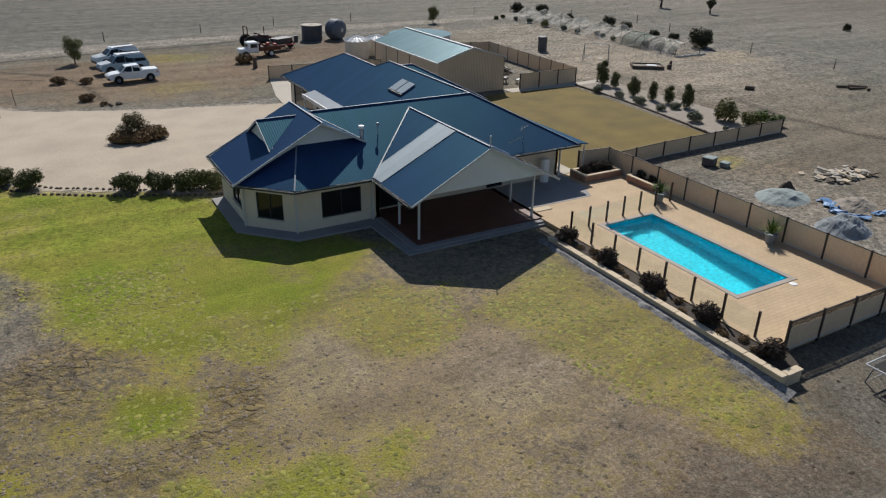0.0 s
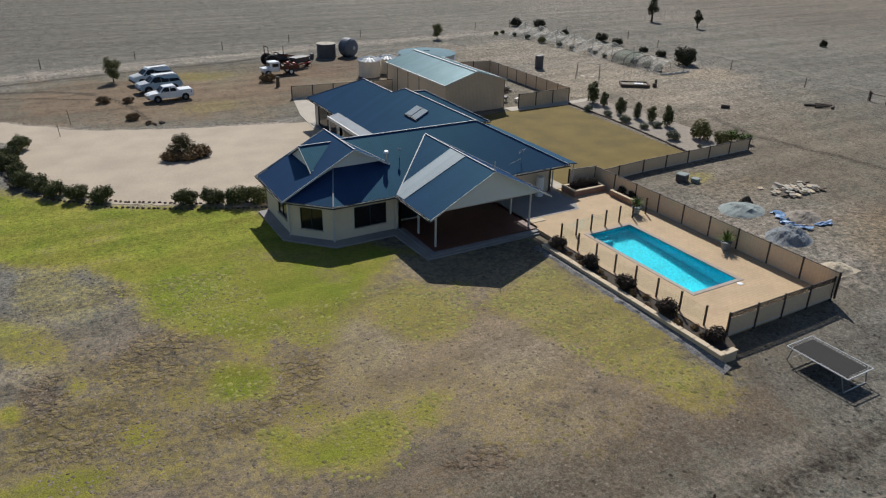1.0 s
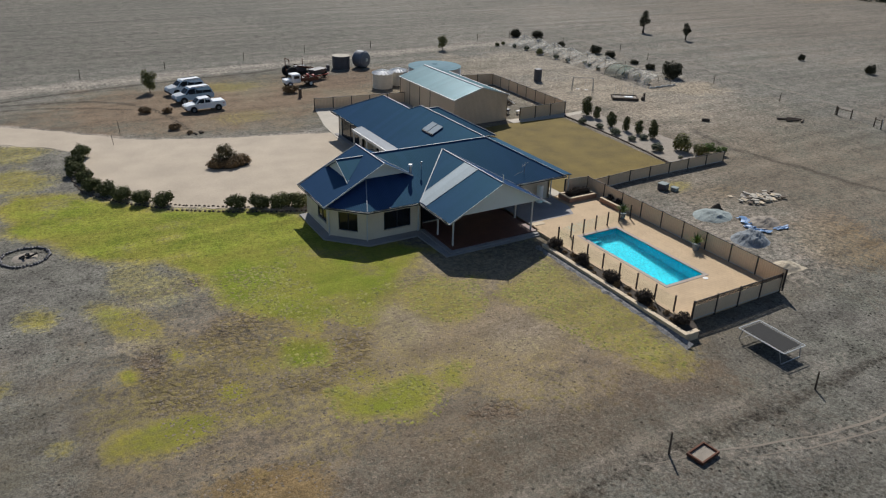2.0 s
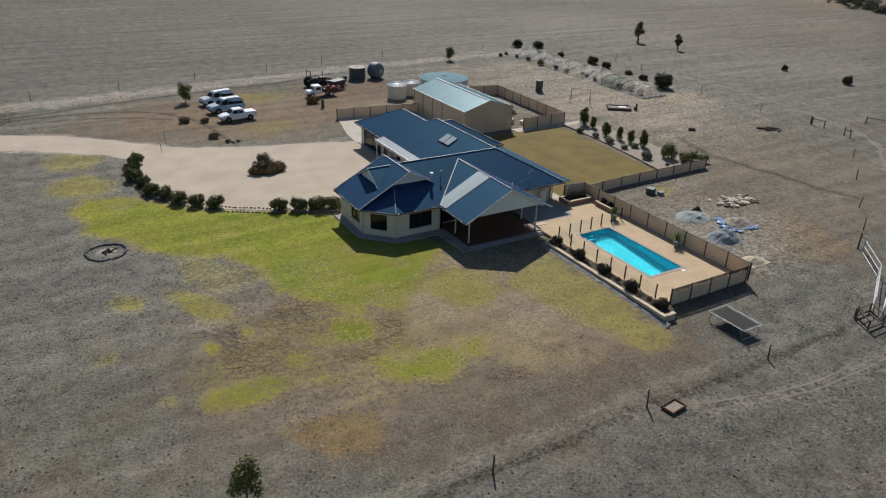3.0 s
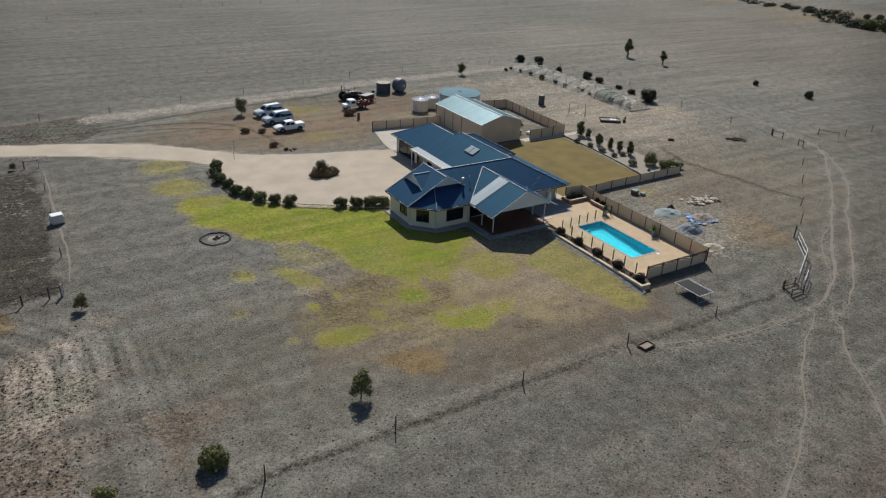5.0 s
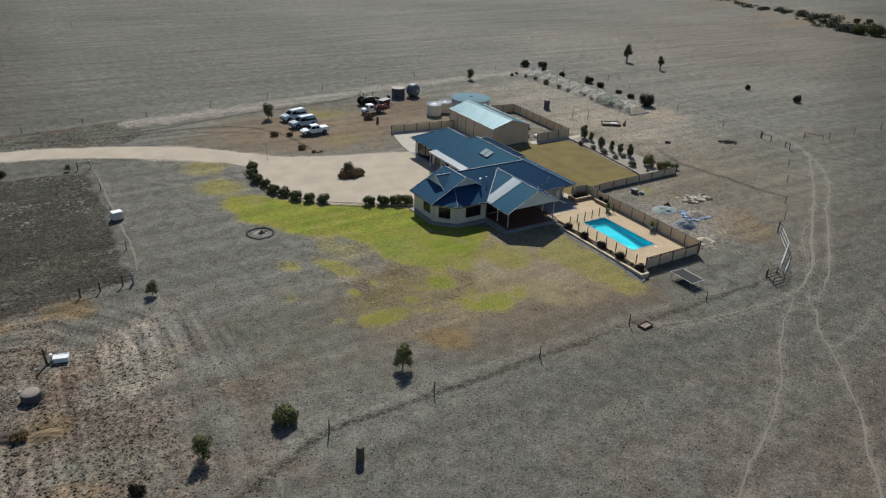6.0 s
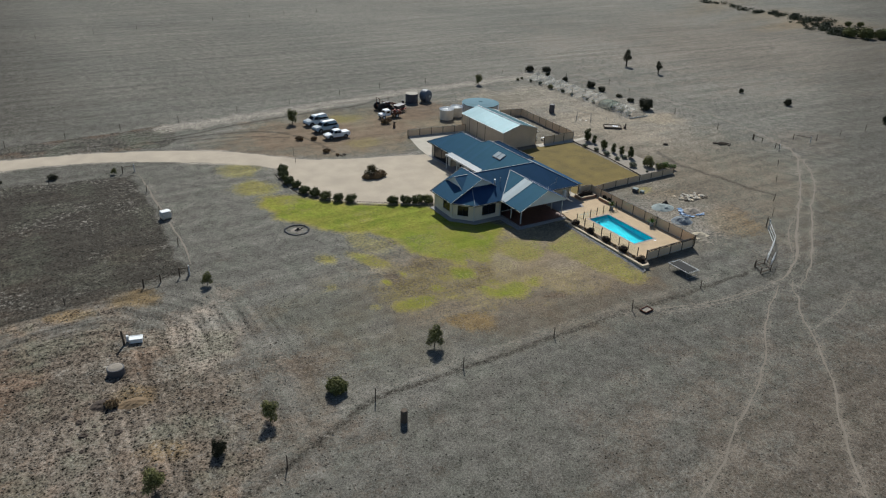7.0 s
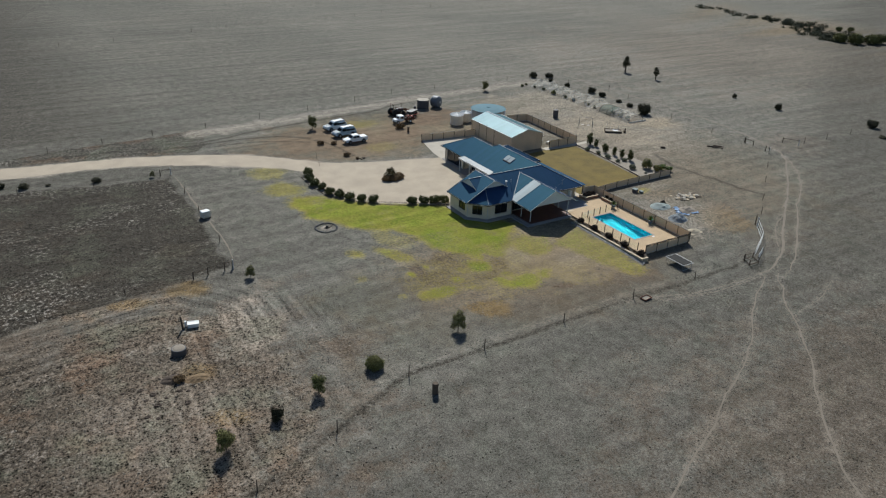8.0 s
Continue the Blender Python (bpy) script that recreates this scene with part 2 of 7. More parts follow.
def tube(bm, p, q, r0, r1=None, sides=8):
    r1 = r0 if r1 is None else r1
    p, q = Vector(p), Vector(q)
    d = (q - p).normalized()
    a = d.orthogonal().normalized()
    b = d.cross(a)
    rings = [[bm.verts.new(c + (a * math.cos(k * 2 * math.pi / sides) + b * math.sin(k * 2 * math.pi / sides)) * r) for k in range(sides)] for c, r in ((p, r0), (q, r1))]
    for i in range(sides):
        bm.faces.new((rings[0][i], rings[0][(i + 1) % sides], rings[1][(i + 1) % sides], rings[1][i]))
    bm.faces.new(rings[0][::-1])
    bm.faces.new(rings[1])
    return bm


def lathe(bm, profile, sides=24, at=(0, 0, 0)):
    """A round form from (radius, height) pairs, closed at both ends."""
    rings = [[bm.verts.new((at[0] + r * math.cos(k * 2 * math.pi / sides), at[1] + r * math.sin(k * 2 * math.pi / sides), at[2] + z)) for k in range(sides)] for r, z in profile]
    for a, b in zip(rings, rings[1:]):
        for i in range(sides):
            bm.faces.new((a[i], a[(i + 1) % sides], b[(i + 1) % sides], b[i]))
    bm.faces.new(rings[0][::-1])
    bm.faces.new(rings[-1])
    return bm


def prism(bm, outline, z0, z1):
    """An upright prism over a plan outline."""
    low = [bm.verts.new((x, y, z0)) for x, y in outline]
    high = [bm.verts.new((x, y, z1)) for x, y in outline]
    n = len(outline)
    caps = [bm.faces.new(low[::-1]), bm.faces.new(high)]
    for i in range(n):
        bm.faces.new((low[i], low[(i + 1) % n], high[(i + 1) % n], high[i]))
    bmesh.ops.triangulate(bm, faces=caps)
    return bm


def sheet(name, outline, mat, parent, thick=0.05, label="", ribs=0.0):
    """A sloping roof or wall sheet with ribs down the slope."""
    bm = bmesh.new()
    pts = [Vector(p) for p in outline]
    normal = Vector((0, 0, 0))
    for a, b in zip(pts, pts[1:] + pts[:1]):
        normal += a.cross(b)
    normal.normalize()
    if normal.z < -1e-4:
        pts.reverse()
        normal = -normal
    along = Vector((-normal.y, normal.x, 0))
    along = along.normalized() if along.length > 1e-3 else Vector((1, 0, 0))
    slope = normal.cross(along)
    n = len(pts)
    if ribs:
        # corrugations: narrow strips across the sheet, raised and lowered by turns
        flat = [(p.dot(along), p.dot(slope)) for p in pts]
        level = pts[0].dot(normal)
        us = [u for u, _ in flat]
        cuts = sorted({round(u, 4) for u in us} | {k * ribs / 4 for k in range(int(min(us) / ribs * 4), int(max(us) / ribs * 4) + 2) if min(us) < k * ribs / 4 < max(us)})
        rise = lambda u: 0.032 * ribs * math.cos(2 * math.pi * u / ribs)

        def crossings(u, side):
            e = u + side * 1e-4
            out = []
            for (u0, v0), (u1, v1) in zip(flat, flat[1:] + flat[:1]):
                if (u0 > e) != (u1 > e):
                    out.append(v0 + (v1 - v0) * (e - u0) / (u1 - u0))
            return sorted(out)
        for a, b in zip(cuts, cuts[1:]):
            if b - a < 0.004:
                continue
            va, vb = crossings(a, 1), crossings(b, -1)
            for k in range(0, min(len(va), len(vb)) - 1, 2):
                q = [(a, va[k]), (b, vb[k]), (b, vb[k + 1]), (a, va[k + 1])]
                bm.faces.new([bm.verts.new(along * u + slope * v + normal * (level + rise(u))) for u, v in q])
        bmesh.ops.remove_doubles(bm, verts=bm.verts[:], dist=0.0005)
    top = [bm.verts.new(p - normal * (0.12 * ribs)) for p in pts]
    low = [bm.verts.new(p - normal * (thick + 0.12 * ribs)) for p in pts]
    bm.faces.new(top)
    bm.faces.new(low[::-1])
    for i in range(n):
        bm.faces.new((low[i], low[(i + 1) % n], top[(i + 1) % n], top[i]))
    uv = bm.loops.layers.uv.new("UVMap")
    for f in bm.faces:
        for lp in f.loops:
            lp[uv].uv = (lp.vert.co.dot(along), lp.vert.co.dot(slope))
    return part(name, bm, mat, parent, label)


def lattice(shape, seed):
    return np.random.RandomState(seed).rand(*shape)


def field(x, y, size, seed=0):
    """Smooth random values from 0 to 1, with features of about that size in metres."""
    g = lattice((257, 257), seed)
    u, v = x / size + 1000.0, y / size + 1000.0
    i, j = np.floor(u).astype(int), np.floor(v).astype(int)
    a, b = u - i, v - j
    a, b = a * a * (3 - 2 * a), b * b * (3 - 2 * b)
    i0, i1, j0, j1 = i % 257, (i + 1) % 257, j % 257, (j + 1) % 257
    return (g[i0, j0] * (1 - a) + g[i1, j0] * a) * (1 - b) + (g[i0, j1] * (1 - a) + g[i1, j1] * a) * b


def to_line(x, y, line):
    """Distance of the points to a line of several stretches."""
    best = np.full(x.shape, 1e9)
    for (x0, y0), (x1, y1) in zip(line, line[1:]):
        dx, dy = x1 - x0, y1 - y0
        t = np.clip(((x - x0) * dx + (y - y0) * dy) / (dx * dx + dy * dy), 0, 1)
        best = np.minimum(best, np.hypot(x - x0 - t * dx, y - y0 - t * dy))
    return best


def inside(x, y, poly):
    """Signed distance to an outline, positive within."""
    odd = np.zeros(x.shape, bool)
    for (x0, y0), (x1, y1) in zip(poly, poly[1:] + poly[:1]):
        odd ^= ((y0 > y) != (y1 > y)) & (x < (x1 - x0) * (y - y0) / ((y1 - y0) or 1e-9) + x0)
    d = to_line(x, y, poly + poly[:1])
    return np.where(odd, d, -d)


def smooth(v, lo, hi):
    t = np.clip((v - lo) / (hi - lo), 0, 1)
    return t * t * (3 - 2 * t)


def ellipse(x, y, cx, cy, rx, ry, turn=0):
    c, s = math.cos(radians(turn)), math.sin(radians(turn))
    u, v = (x - cx) * c + (y - cy) * s, -(x - cx) * s + (y - cy) * c
    return 1 - np.hypot(u / rx, v / ry)


def height(x, y):
    """The ground falls a little in front of the pool."""
    return -0.42 * np.exp(-(((x - 27) / 11) ** 2 + ((y - 13) / 6.5) ** 2))


def ground_z(x, y):
    return float(height(np.array(float(x)), np.array(float(y))))

# ---- ground ----
DRIVE = [(-120, 117), (-90, 109), (-58.5, 100.9), (-53.9, 99.8), (-49.2, 99.2), (-44.3, 98.7), (-39.4, 97.9), (-34.4, 96.6), (-29.3, 95.1), (-24.3, 93.2), (-19.2, 91.0), (-14.4, 88.0), (-10, 84.2), (-5.8, 80), (-1.2, 76.6), (5.6, 74.2), (12.2, 72.4), (20, 70.4),
         (19.2, 60), (18.5, 51.5), (8.2, 49.8), (6.9, 49.2), (2.2, 51.8), (-2.9, 54.9), (-6.7, 58.6), (-8.9, 62.4), (-9.0, 67.9), (-9.1, 75.4), (-12, 78.4), (-16.5, 81.6), (-21.1, 84.7), (-25.8, 87.3), (-30.5, 89.6),
         (-35.4, 91.3), (-40.2, 92.9), (-44.9, 93.7), (-49.7, 93.9), (-54.3, 94.2), (-58.7, 94.8), (-90, 102.5), (-120, 110)]
# rough bank between the far paddock fence and the drive
BANK = [(-130, 109), (-90, 106), (-58, 105.9), (-46.3, 108.2), (-37.7, 108.5), (-27.4, 109.7), (-19.4, 110.5), (-20.5, 99), (-24.3, 94.6), (-37.2, 96.6), (-44.5, 98.2), (-58.2, 101.4), (-90, 109), (-130, 120)]
LAWN = [(-15.5, 64.0), (-17.6, 60.2), (-16.0, 54.5), (-11.6, 47.5), (-6.2, 43.5), (-4.6, 40.5), (-3.8, 35.1), (-1.8, 32.5), (-0.2, 31.0), (0.8, 28.9), (2.2, 29.8), (3.3, 27.9), (4.3, 28.0), (5.2, 29.4), (8.6, 31.1), (10.3, 33.7), (12.6, 36.0),
        (21.8, 35.0), (14, 37), (10, 41), (7, 48.5), (2.2, 51.4), (-2.9, 54.5), (-6.9, 58), (-10.2, 62)]
BACK_LAWN = [(30.4, 42.2), (47.9, 42.2), (48.6, 53), (49.4, 64.6), (43, 65.2), (36, 64.6), (30.4, 62)]
MAIN_TRACKS = [
    [(33.6, 5.6), (37, 5.9), (39.3, 6.6), (44, 8.8), (47.5, 11.1), (52.8, 15.0), (59, 19.2), (67.4, 24.6), (74.3, 29.6), (80, 34), (84, 36.8), (87.5, 40.6), (89.4, 44.5), (89.7, 47), (91.2, 50.4), (92.4, 56.1), (93.4, 62.8), (94.5, 70), (93.5, 85.6), (93, 102.9), (92.4, 118.5)],
    [(-22, -27.5), (-10.3, -19.2), (-7.7, -17.9), (-3.5, -16), (1.2, -14.2), (4.4, -12.4), (6.5, -11.2), (9.6, -10.1), (12.7, -8.8), (15, -7.4), (17.9, -5.75), (20.2, -4.2), (22.8, -1.9), (25.9, -0.1), (29, 2), (31.2, 3), (33.4, 4.1), (36.6, 5.8)],
    [(-3, -40), (5.1, -27.8), (7.2, -24.6), (8.8, -22.8), (12.4, -19.2), (14.3, -17.4), (16.2, -15.6), (18.6, -14), (21.4, -11.6), (23.7, -9), (26.4, -6.6), (28.5, -4), (29.8, -2.2), (31.7, -0.3), (33.9, 1.35), (35.3, 3.1), (37, 4.4), (39.3, 6.2)],
]
SIDE_TRACKS = [
    [(36.5, 3.4), (39.8, 4.5), (43.6, 6.3), (48.5, 9.4), (53, 12.5), (58.5, 16.2), (64.2, 20.3), (70.2, 23.8), (75.4, 27.4), (80.5, 31.9), (84.2, 35.9), (87.7, 40.5)],
    [(10, 9.8), (13, 9.0), (19.1, 7.2), (21.8, 6.5), (25.8, 6.0), (30.4, 5.8), (34.1, 5.7)],
    [(15, 7.6), (20, 6.1), (25, 5.3), (30, 5.2), (34.6, 5.5)],
    [(28.9, -4.1), (31.8, -3.7), (34.8, -3.2), (37.7, -2.4), (44, 0)],
    [(43.4, 8.6), (46.2, 11.2), (49.6, 14.1), (53.6, 16.8), (58, 18.7)],
]
TRACKS = MAIN_TRACKS + SIDE_TRACKS
TRACK_WIDTHS = (0.40, 0.23, 0.26, 0.28, 0.18, 0.15, 0.14, 0.2)
GREENS = [(-15.9, 68.4, 4.4, 3.4, -25, 0.62), (-14.6, 77.4, 5.0, 3.6, -25, 0.5), (14.5, 99.0, 5.5, 4.0, 0, 0.45), (11.5, 82.0, 4.5, 3.0, 0, 0.3), (43.6, 38.4, 2.4, 1.3, 10, 0.5)]
TUFTS = [(-2, 26, 13, 8, -25, 0.31), (-7.2, 40.2, 4.6, 2.6, -70, 0.4), (9, 20, 8, 5, -25, 0.2), (-15.0, 38.9, 2.2, 1.7, -82, 0.7), (-10.0, 35.7, 3.4, 1.8, -62, 0.68), (-9.4, 22.8, 3.4, 1.7, -8, 0.8), (-14.6, 24.4, 1.2, 0.9, -55, 0.5), (-5.5, 25.3, 1.4, 1.2, -84, 0.85), (-7.8, 30.4, 1.3, 0.8, -75, 0.8),
         (-10.6, 29.4, 1.4, 0.8, -80, 0.9), (-3.5, 27.1, 1.6, 1.2, -73, 0.6), (-4.8, 22.3, 1.8, 1.5, -61, 0.5), (1.4, 23.0, 1.4, 1.2, -47, 0.65), (0.9, 30.3, 2.0, 1.5, -100, 0.75), (3.7, 29.3, 2.0, 1.5, -73, 0.75),
         (-17.5, 31.0, 1.0, 1.5, -70, 0.4)]
# (outline, depth of green): thin lawn between patio and pool wall, and patches in the dry ground
SWARDS = [([(14.3, 27.7), (17.4, 29.4), (21.9, 31.8), (21.7, 27.7), (21.5, 15.8), (19.5, 14.8), (17.8, 15.4), (17.3, 17.4), (16.1, 18.8), (15.7, 21.2), (15.3, 24.2)], 0.58),
          ([(9.4, 33.7), (14.4, 30.5), (12.2, 26.3), (10.6, 25.2), (9.0, 25.6), (8.1, 27.6), (7.6, 30.3)], 0.66),
          ([(-2.4, 28.9), (-1.2, 29.4), (0.4, 29.0), (1.3, 27.5), (1.2, 26.0), (0.3, 25.4), (-1.1, 25.1), (-2.1, 25.5), (-2.7, 27.0)], 1.0),
          ([(-1.2, 23.4), (0.0, 22.9), (1.1, 21.7), (2.5, 21.9), (3.8, 21.8), (4.6, 21.1), (5.2, 19.8), (4.9, 18.5), (3.6, 17.8), (2.1, 17.3), (1.3, 18.5), (-0.2, 19.1), (-1.2, 20.7), (-1.4, 22.2)], 0.92),
          ([(5.8, 21.8), (7.7, 21.4), (6.3, 18.9), (5.3, 19.2), (5.3, 20.4)], 0.8)]
OLIVES = [(-20, 26, 9, 8, -20, 0.42), (-20, 14, 12, 5, 10, 0.25)]
PALES = [(12.5, 22.8, 3.4, 2.8, -28, 0.28), (6.0, 26.8, 3.4, 2.3, -88, 0.34), (-8.2, 40.2, 5.0, 3.0, -70, 0.1), (-10.0, 32.5, 2.5, 1.4, -28, 0.3), (-33.5, 28.8, 4.6, 9.5, -20, 0.3), (-47, 13, 11, 9, -28, 0.2), (120, 140, 30, 40, 0, 0.25), (46, 45, 7, 14, 0, 0.25), (39, 26, 5, 7, 0, 0.4), (76, 76, 6, 4, 0, 0.5)]
STRAWS = [(6, 84, 9, 4, 0, 0.5), (9, 23, 15, 7, -20, 1.0), (6.2, 23.3, 4.2, 3.0, -36, 1.2), (-3, 24, 13, 8, -20, 0.45), (-5, 31, 8, 6, -20, 0.3), (15, 29, 9, 7, -28, 0.7), (18, 24, 5, 8, -28, 0.6), (64, 72, 12, 16, 0, 0.5), (14, 90, 24, 12, 0, 0.55), (62, 96, 26, 14, 0, 0.35), (78, 70, 8, 5, 0, 0.7), (14, 92, 12, 9, 0, 0.45)]
OCHRES = [(-38.6, 39.0, 3.6, 2.6, -28, 1.0), (-6.1, 16.3, 3.2, 2.2, -28, 0.9), (-46.5, 38.9, 3.0, 1.6, -28, 0.7), (-41.7, 10.8, 2.6, 1.6, -28, 0.9), (-42.7, 20.0, 2.6, 2.0, -28, 0.9), (-37.5, 52, 5, 3, 0, 0.5), (250, 150, 24, 75, 0, 0.5), (-60, 48, 16, 3.5, 8, 0.4), (47, 22, 6, 5, 0, 0.4), (46, 35, 5, 3, 0, 0.3)]
BROWNS = [(17, 14.6, 7, 2.6, -12, 0.55), (-52, 14, 28, 32, 0, 0.8), (54, 46, 24, 32, 0, 0.25), (15.0, 18.0, 5.0, 2.2, -20, 0.5), (0, 17.0, 9, 2.5, -15, 0.4), (31, 97, 10, 8, 0, 0.9), (12, 81, 9, 5, 0, 0.35),
          (18, -24, 40, 24, 0, 0.5), (190, 120, 90, 75, 0, 0.32), (50, 24, 4, 7, 0, 0.4), (46, 12, 9, 6, 0, 0.25), (96, 44, 12, 9, 0, 0.3), (3, 91, 18, 13, 0, 0.75), (20, 89, 9, 9, 0, 0.8)]
# bare churned earth where the grass has gone
CRUSTS = [(-9.3, 30.0, 2.4, 1.9, -105, 1.0), (-2.5, 32.6, 1.9, 1.4, -116, 1.0), (-4.5, 39.4, 1.3, 0.9, -83, 0.8), (1.6, 25.6, 3.2, 1.9, -140, 0.85), (-4.1, 30.9, 4.2, 3.2, 130, 0.66), (-6.5, 26.4, 3.6, 2.6, -40, 0.5),
          (-2.2, 23.9, 2.6, 1.4, -30, 0.65), (-28.4, 19.0, 4.8, 2.8, -49, 0.5), (6.6, 16.6, 2.2, 1.2, -20, 0.9), (-8.6, 26.0, 2.2, 1.6, -30, 0.6)]


def steps(lo, hi, near_lo, near_hi, fine):
    near = list(np.arange(near_lo, near_hi + fine / 2, fine))
    out, gap, v = [], fine, near_hi
    while v < hi:
        gap *= 1.25
        v += gap
        out.append(min(v, hi))
    low, gap, v = [], fine, near_lo
    while v > lo:
        gap *= 1.25
        v -= gap
        low.append(max(v, lo))
    return np.array(low[::-1] + near + out)


def build_ground():
    xs, ys = steps(-4000, 4000, -66, 98, 0.38), steps(-1500, 4500, -32, 124, 0.38)
    nx, ny = len(xs), len(ys)
    gx, gy = np.meshgrid(xs, ys)
    x, y = gx.ravel(), gy.ravel()
    z = height(x, y)
    co = np.stack([x, y, z], 1)
    idx = np.arange(nx * ny).reshape(ny, nx)
    quads = np.stack([idx[:-1, :-1], idx[:-1, 1:], idx[1:, 1:], idx[1:, :-1]], -1).reshape(-1, 4)
    # leave the pool basin open
    cx, cy = x[quads].mean(1), y[quads].mean(1)
    quads = quads[~((cx > 25) & (cx < 31) & (cy > 21.5) & (cy < 34))]
    me = bpy.data.meshes.new("ground")
    me.from_pydata(co.tolist(), [], quads.tolist())
    wob = (field(x, y, 3.0, 1) - 0.5) * 2.2 + (field(x, y, 0.9, 2) - 0.5) * 1.2
    def blobs(rows):
        out = np.zeros(x.shape)
        for cx, cy, rx, ry, turn, top in rows:
            out = np.maximum(out, smooth(ellipse(x, y, cx, cy, rx, ry, turn) + wob * 0.3, -0.25, 0.6) * top)
        return out

    green = smooth(inside(x, y, LAWN) + wob * 0.6, -1.3, 1.5)
    thin = field(x, y, 4.0, 3) * 0.6 + field(x, y, 1.3, 4) * 0.4
    green *= 1 - 0.30 * smooth(thin + smooth(-y, -44, -26) * 0.15, 0.55, 0.9)
    for outline, top in SWARDS:
        green = np.maximum(green, smooth(inside(x, y, outline) + wob * 0.85, -1.2, 1.5) * top)
    green = np.maximum(green, np.maximum(blobs(GREENS), blobs(TUFTS)))
    ochre = blobs(OCHRES)
    brown = np.maximum(blobs(BROWNS), smooth(ellipse(x, y, 2, 22, 30, 17, -20) + wob * 0.1, 0.0, 0.6) * 0.35)
    crust = blobs(CRUSTS)
    pale = blobs(PALES)
    for i, line in enumerate(TRACKS):
        pale = np.maximum(pale, smooth(-to_line(x, y, line), -1.1, -0.1) * 0.2)
    for line in ([(-33.0, 37.6), (-31.8, 34), (-31.0, 29.8), (-30.1, 24), (-29.5, 18), (-30, 8)], [(-31.0, 43), (-30.3, 35.4), (-29.4, 27.8), (-28.4, 21), (-28, 12)], [(-30.6, 60), (-30.3, 80)], [(-45, 0.6), (-23, 9.8), (0, 10.6), (30, 11.0)]):
        pale = np.maximum(pale, smooth(-to_line(x + wob * 0.3, y, line), -0.9, -0.2) * 0.17)
    strip = to_line(x, y, [(-21, 107.0), (0, 109.5), (30, 113.5), (78, 117.5)])
    pale = np.maximum(pale, smooth(-strip + wob, -4.0, -1.0) * 0.5)
    pale = np.maximum(pale, smooth(inside(x, y, DRIVE) + wob * 0.4, -1.2, 0.4) * 0.9)
    pale = np.maximum(pale, smooth(ellipse(x, y, 68, 78, 28, 42, 0) + wob * 0.15, 0.0, 0.7) * 0.42)
    pale = np.maximum(pale, smooth(ellipse(x, y, 42, 30, 11, 12, 0) + wob * 0.15, 0.0, 0.6) * 0.3)
    dark = smooth(inside(x, y, [(-95, 93), (-59, 87.1), (-50.5, 85.6), (-41.6, 83.8), (-32, 82.9), (-31.9, 62), (-32.3, 43.2), (-41, 41.8), (-47, 40.8), (-53, 40.2), (-57.4, 39.3), (-61.1, 37.8), (-95, 27)]) + wob * 0.5, -0.8, 0.6) * (0.90 + 0.1 * smooth(-x, 36, 56))
    bank = smooth(inside(x, y, BANK) + wob * 0.3, -0.4, 0.8)
    dark = np.maximum(dark, bank * 0.7)
    dark = np.maximum(dark, smooth(-to_line(x, y + wob * 0.3, [(-130, 110), (-58.1, 103.8), (-48.8, 102.9), (-38.7, 102.5), (-29.4, 100.1), (-22.8, 99.3)]), -0.9, -0.2) * 0.95)
    for line, w in (([(-21, 101), (-15.7, 102), (-8.2, 104.2), (1.5, 105.6), (12, 106.9), (20.4, 107.4), (30, 111), (39, 115)], 0.8), ([(-21.2, 99.6), (-16, 99.8), (-9.5, 99), (-5, 97.8), (-0.4, 94), (1.6, 90.3), (2.9, 85.5), (3.7, 79.8)], 0.7), ([(-21.6, 97.1), (-17.5, 97.2), (-11.7, 96.6), (-6.1, 94.8), (-1, 91.5)], 0.5), ([(61.5, 53), (59.4, 45.8), (59.8, 41), (60.8, 36.2), (61.2, 31.2), (62.4, 26.5)], 0.8), ([(-58, 94.3), (-49.7, 93.3), (-40.2, 92.4), (-30.5, 89), (-21, 84.2), (-12, 78)], 0.6), ([(-58.5, 101.4), (-44.3, 99.3), (-34.4, 97.2), (-24.3, 93.8), (-14.4, 88.6), (-5.8, 80.5)], 0.6), ([(-45, -1.4), (-42.6, -0.2), (-36.5, 2.4), (-33.1, 3.8), (-28.7, 6), (-24.3, 8), (-22.2, 8.6), (-11.8, 9.0), (0.4, 9.1), (13, 9.5), (25.2, 9.5), (36.2, 9.5)], 0.75)):
        dark = np.maximum(dark, smooth(-to_line(x + wob * 0.25, y + wob * 0.2, line), -w, -0.15) * (0.7 if w == 0.75 else 0.6))
    soft = 1 + 5 * smooth(x, 34, 60)
    south_side = smooth(9.2 - y + np.minimum(0, x + 12) * 0.28 + np.maximum(0, x - 36) * 0.62, -1.0 * soft, 3.0 * soft)
    dark = np.maximum(dark, south_side * (0.33 + 0.12 * smooth(x, 5, 50) + 0.12 * smooth(-y, 2, 30)))
    dark = np.maximum(dark, smooth(-x, -70, 0) * smooth(y, 112, 132) * 0.22)
    dark = np.maximum(dark, smooth(-x, 0, 70) * smooth(y, 104, 118) * 0.74)
    dark = np.maximum(dark, smooth(ellipse(x, y, -52, 14, 26, 30, 0) + wob * 0.15, 0.0, 0.5) * (0.56 + 0.3 * smooth(-x, 44, 75)))
    # old plough lines follow the paddock fence
    ring = to_line(x, y, [(-140, 45), (-95, 47), (-46, 52), (-33.5, 50), (-23, 36), (-23, -10)])
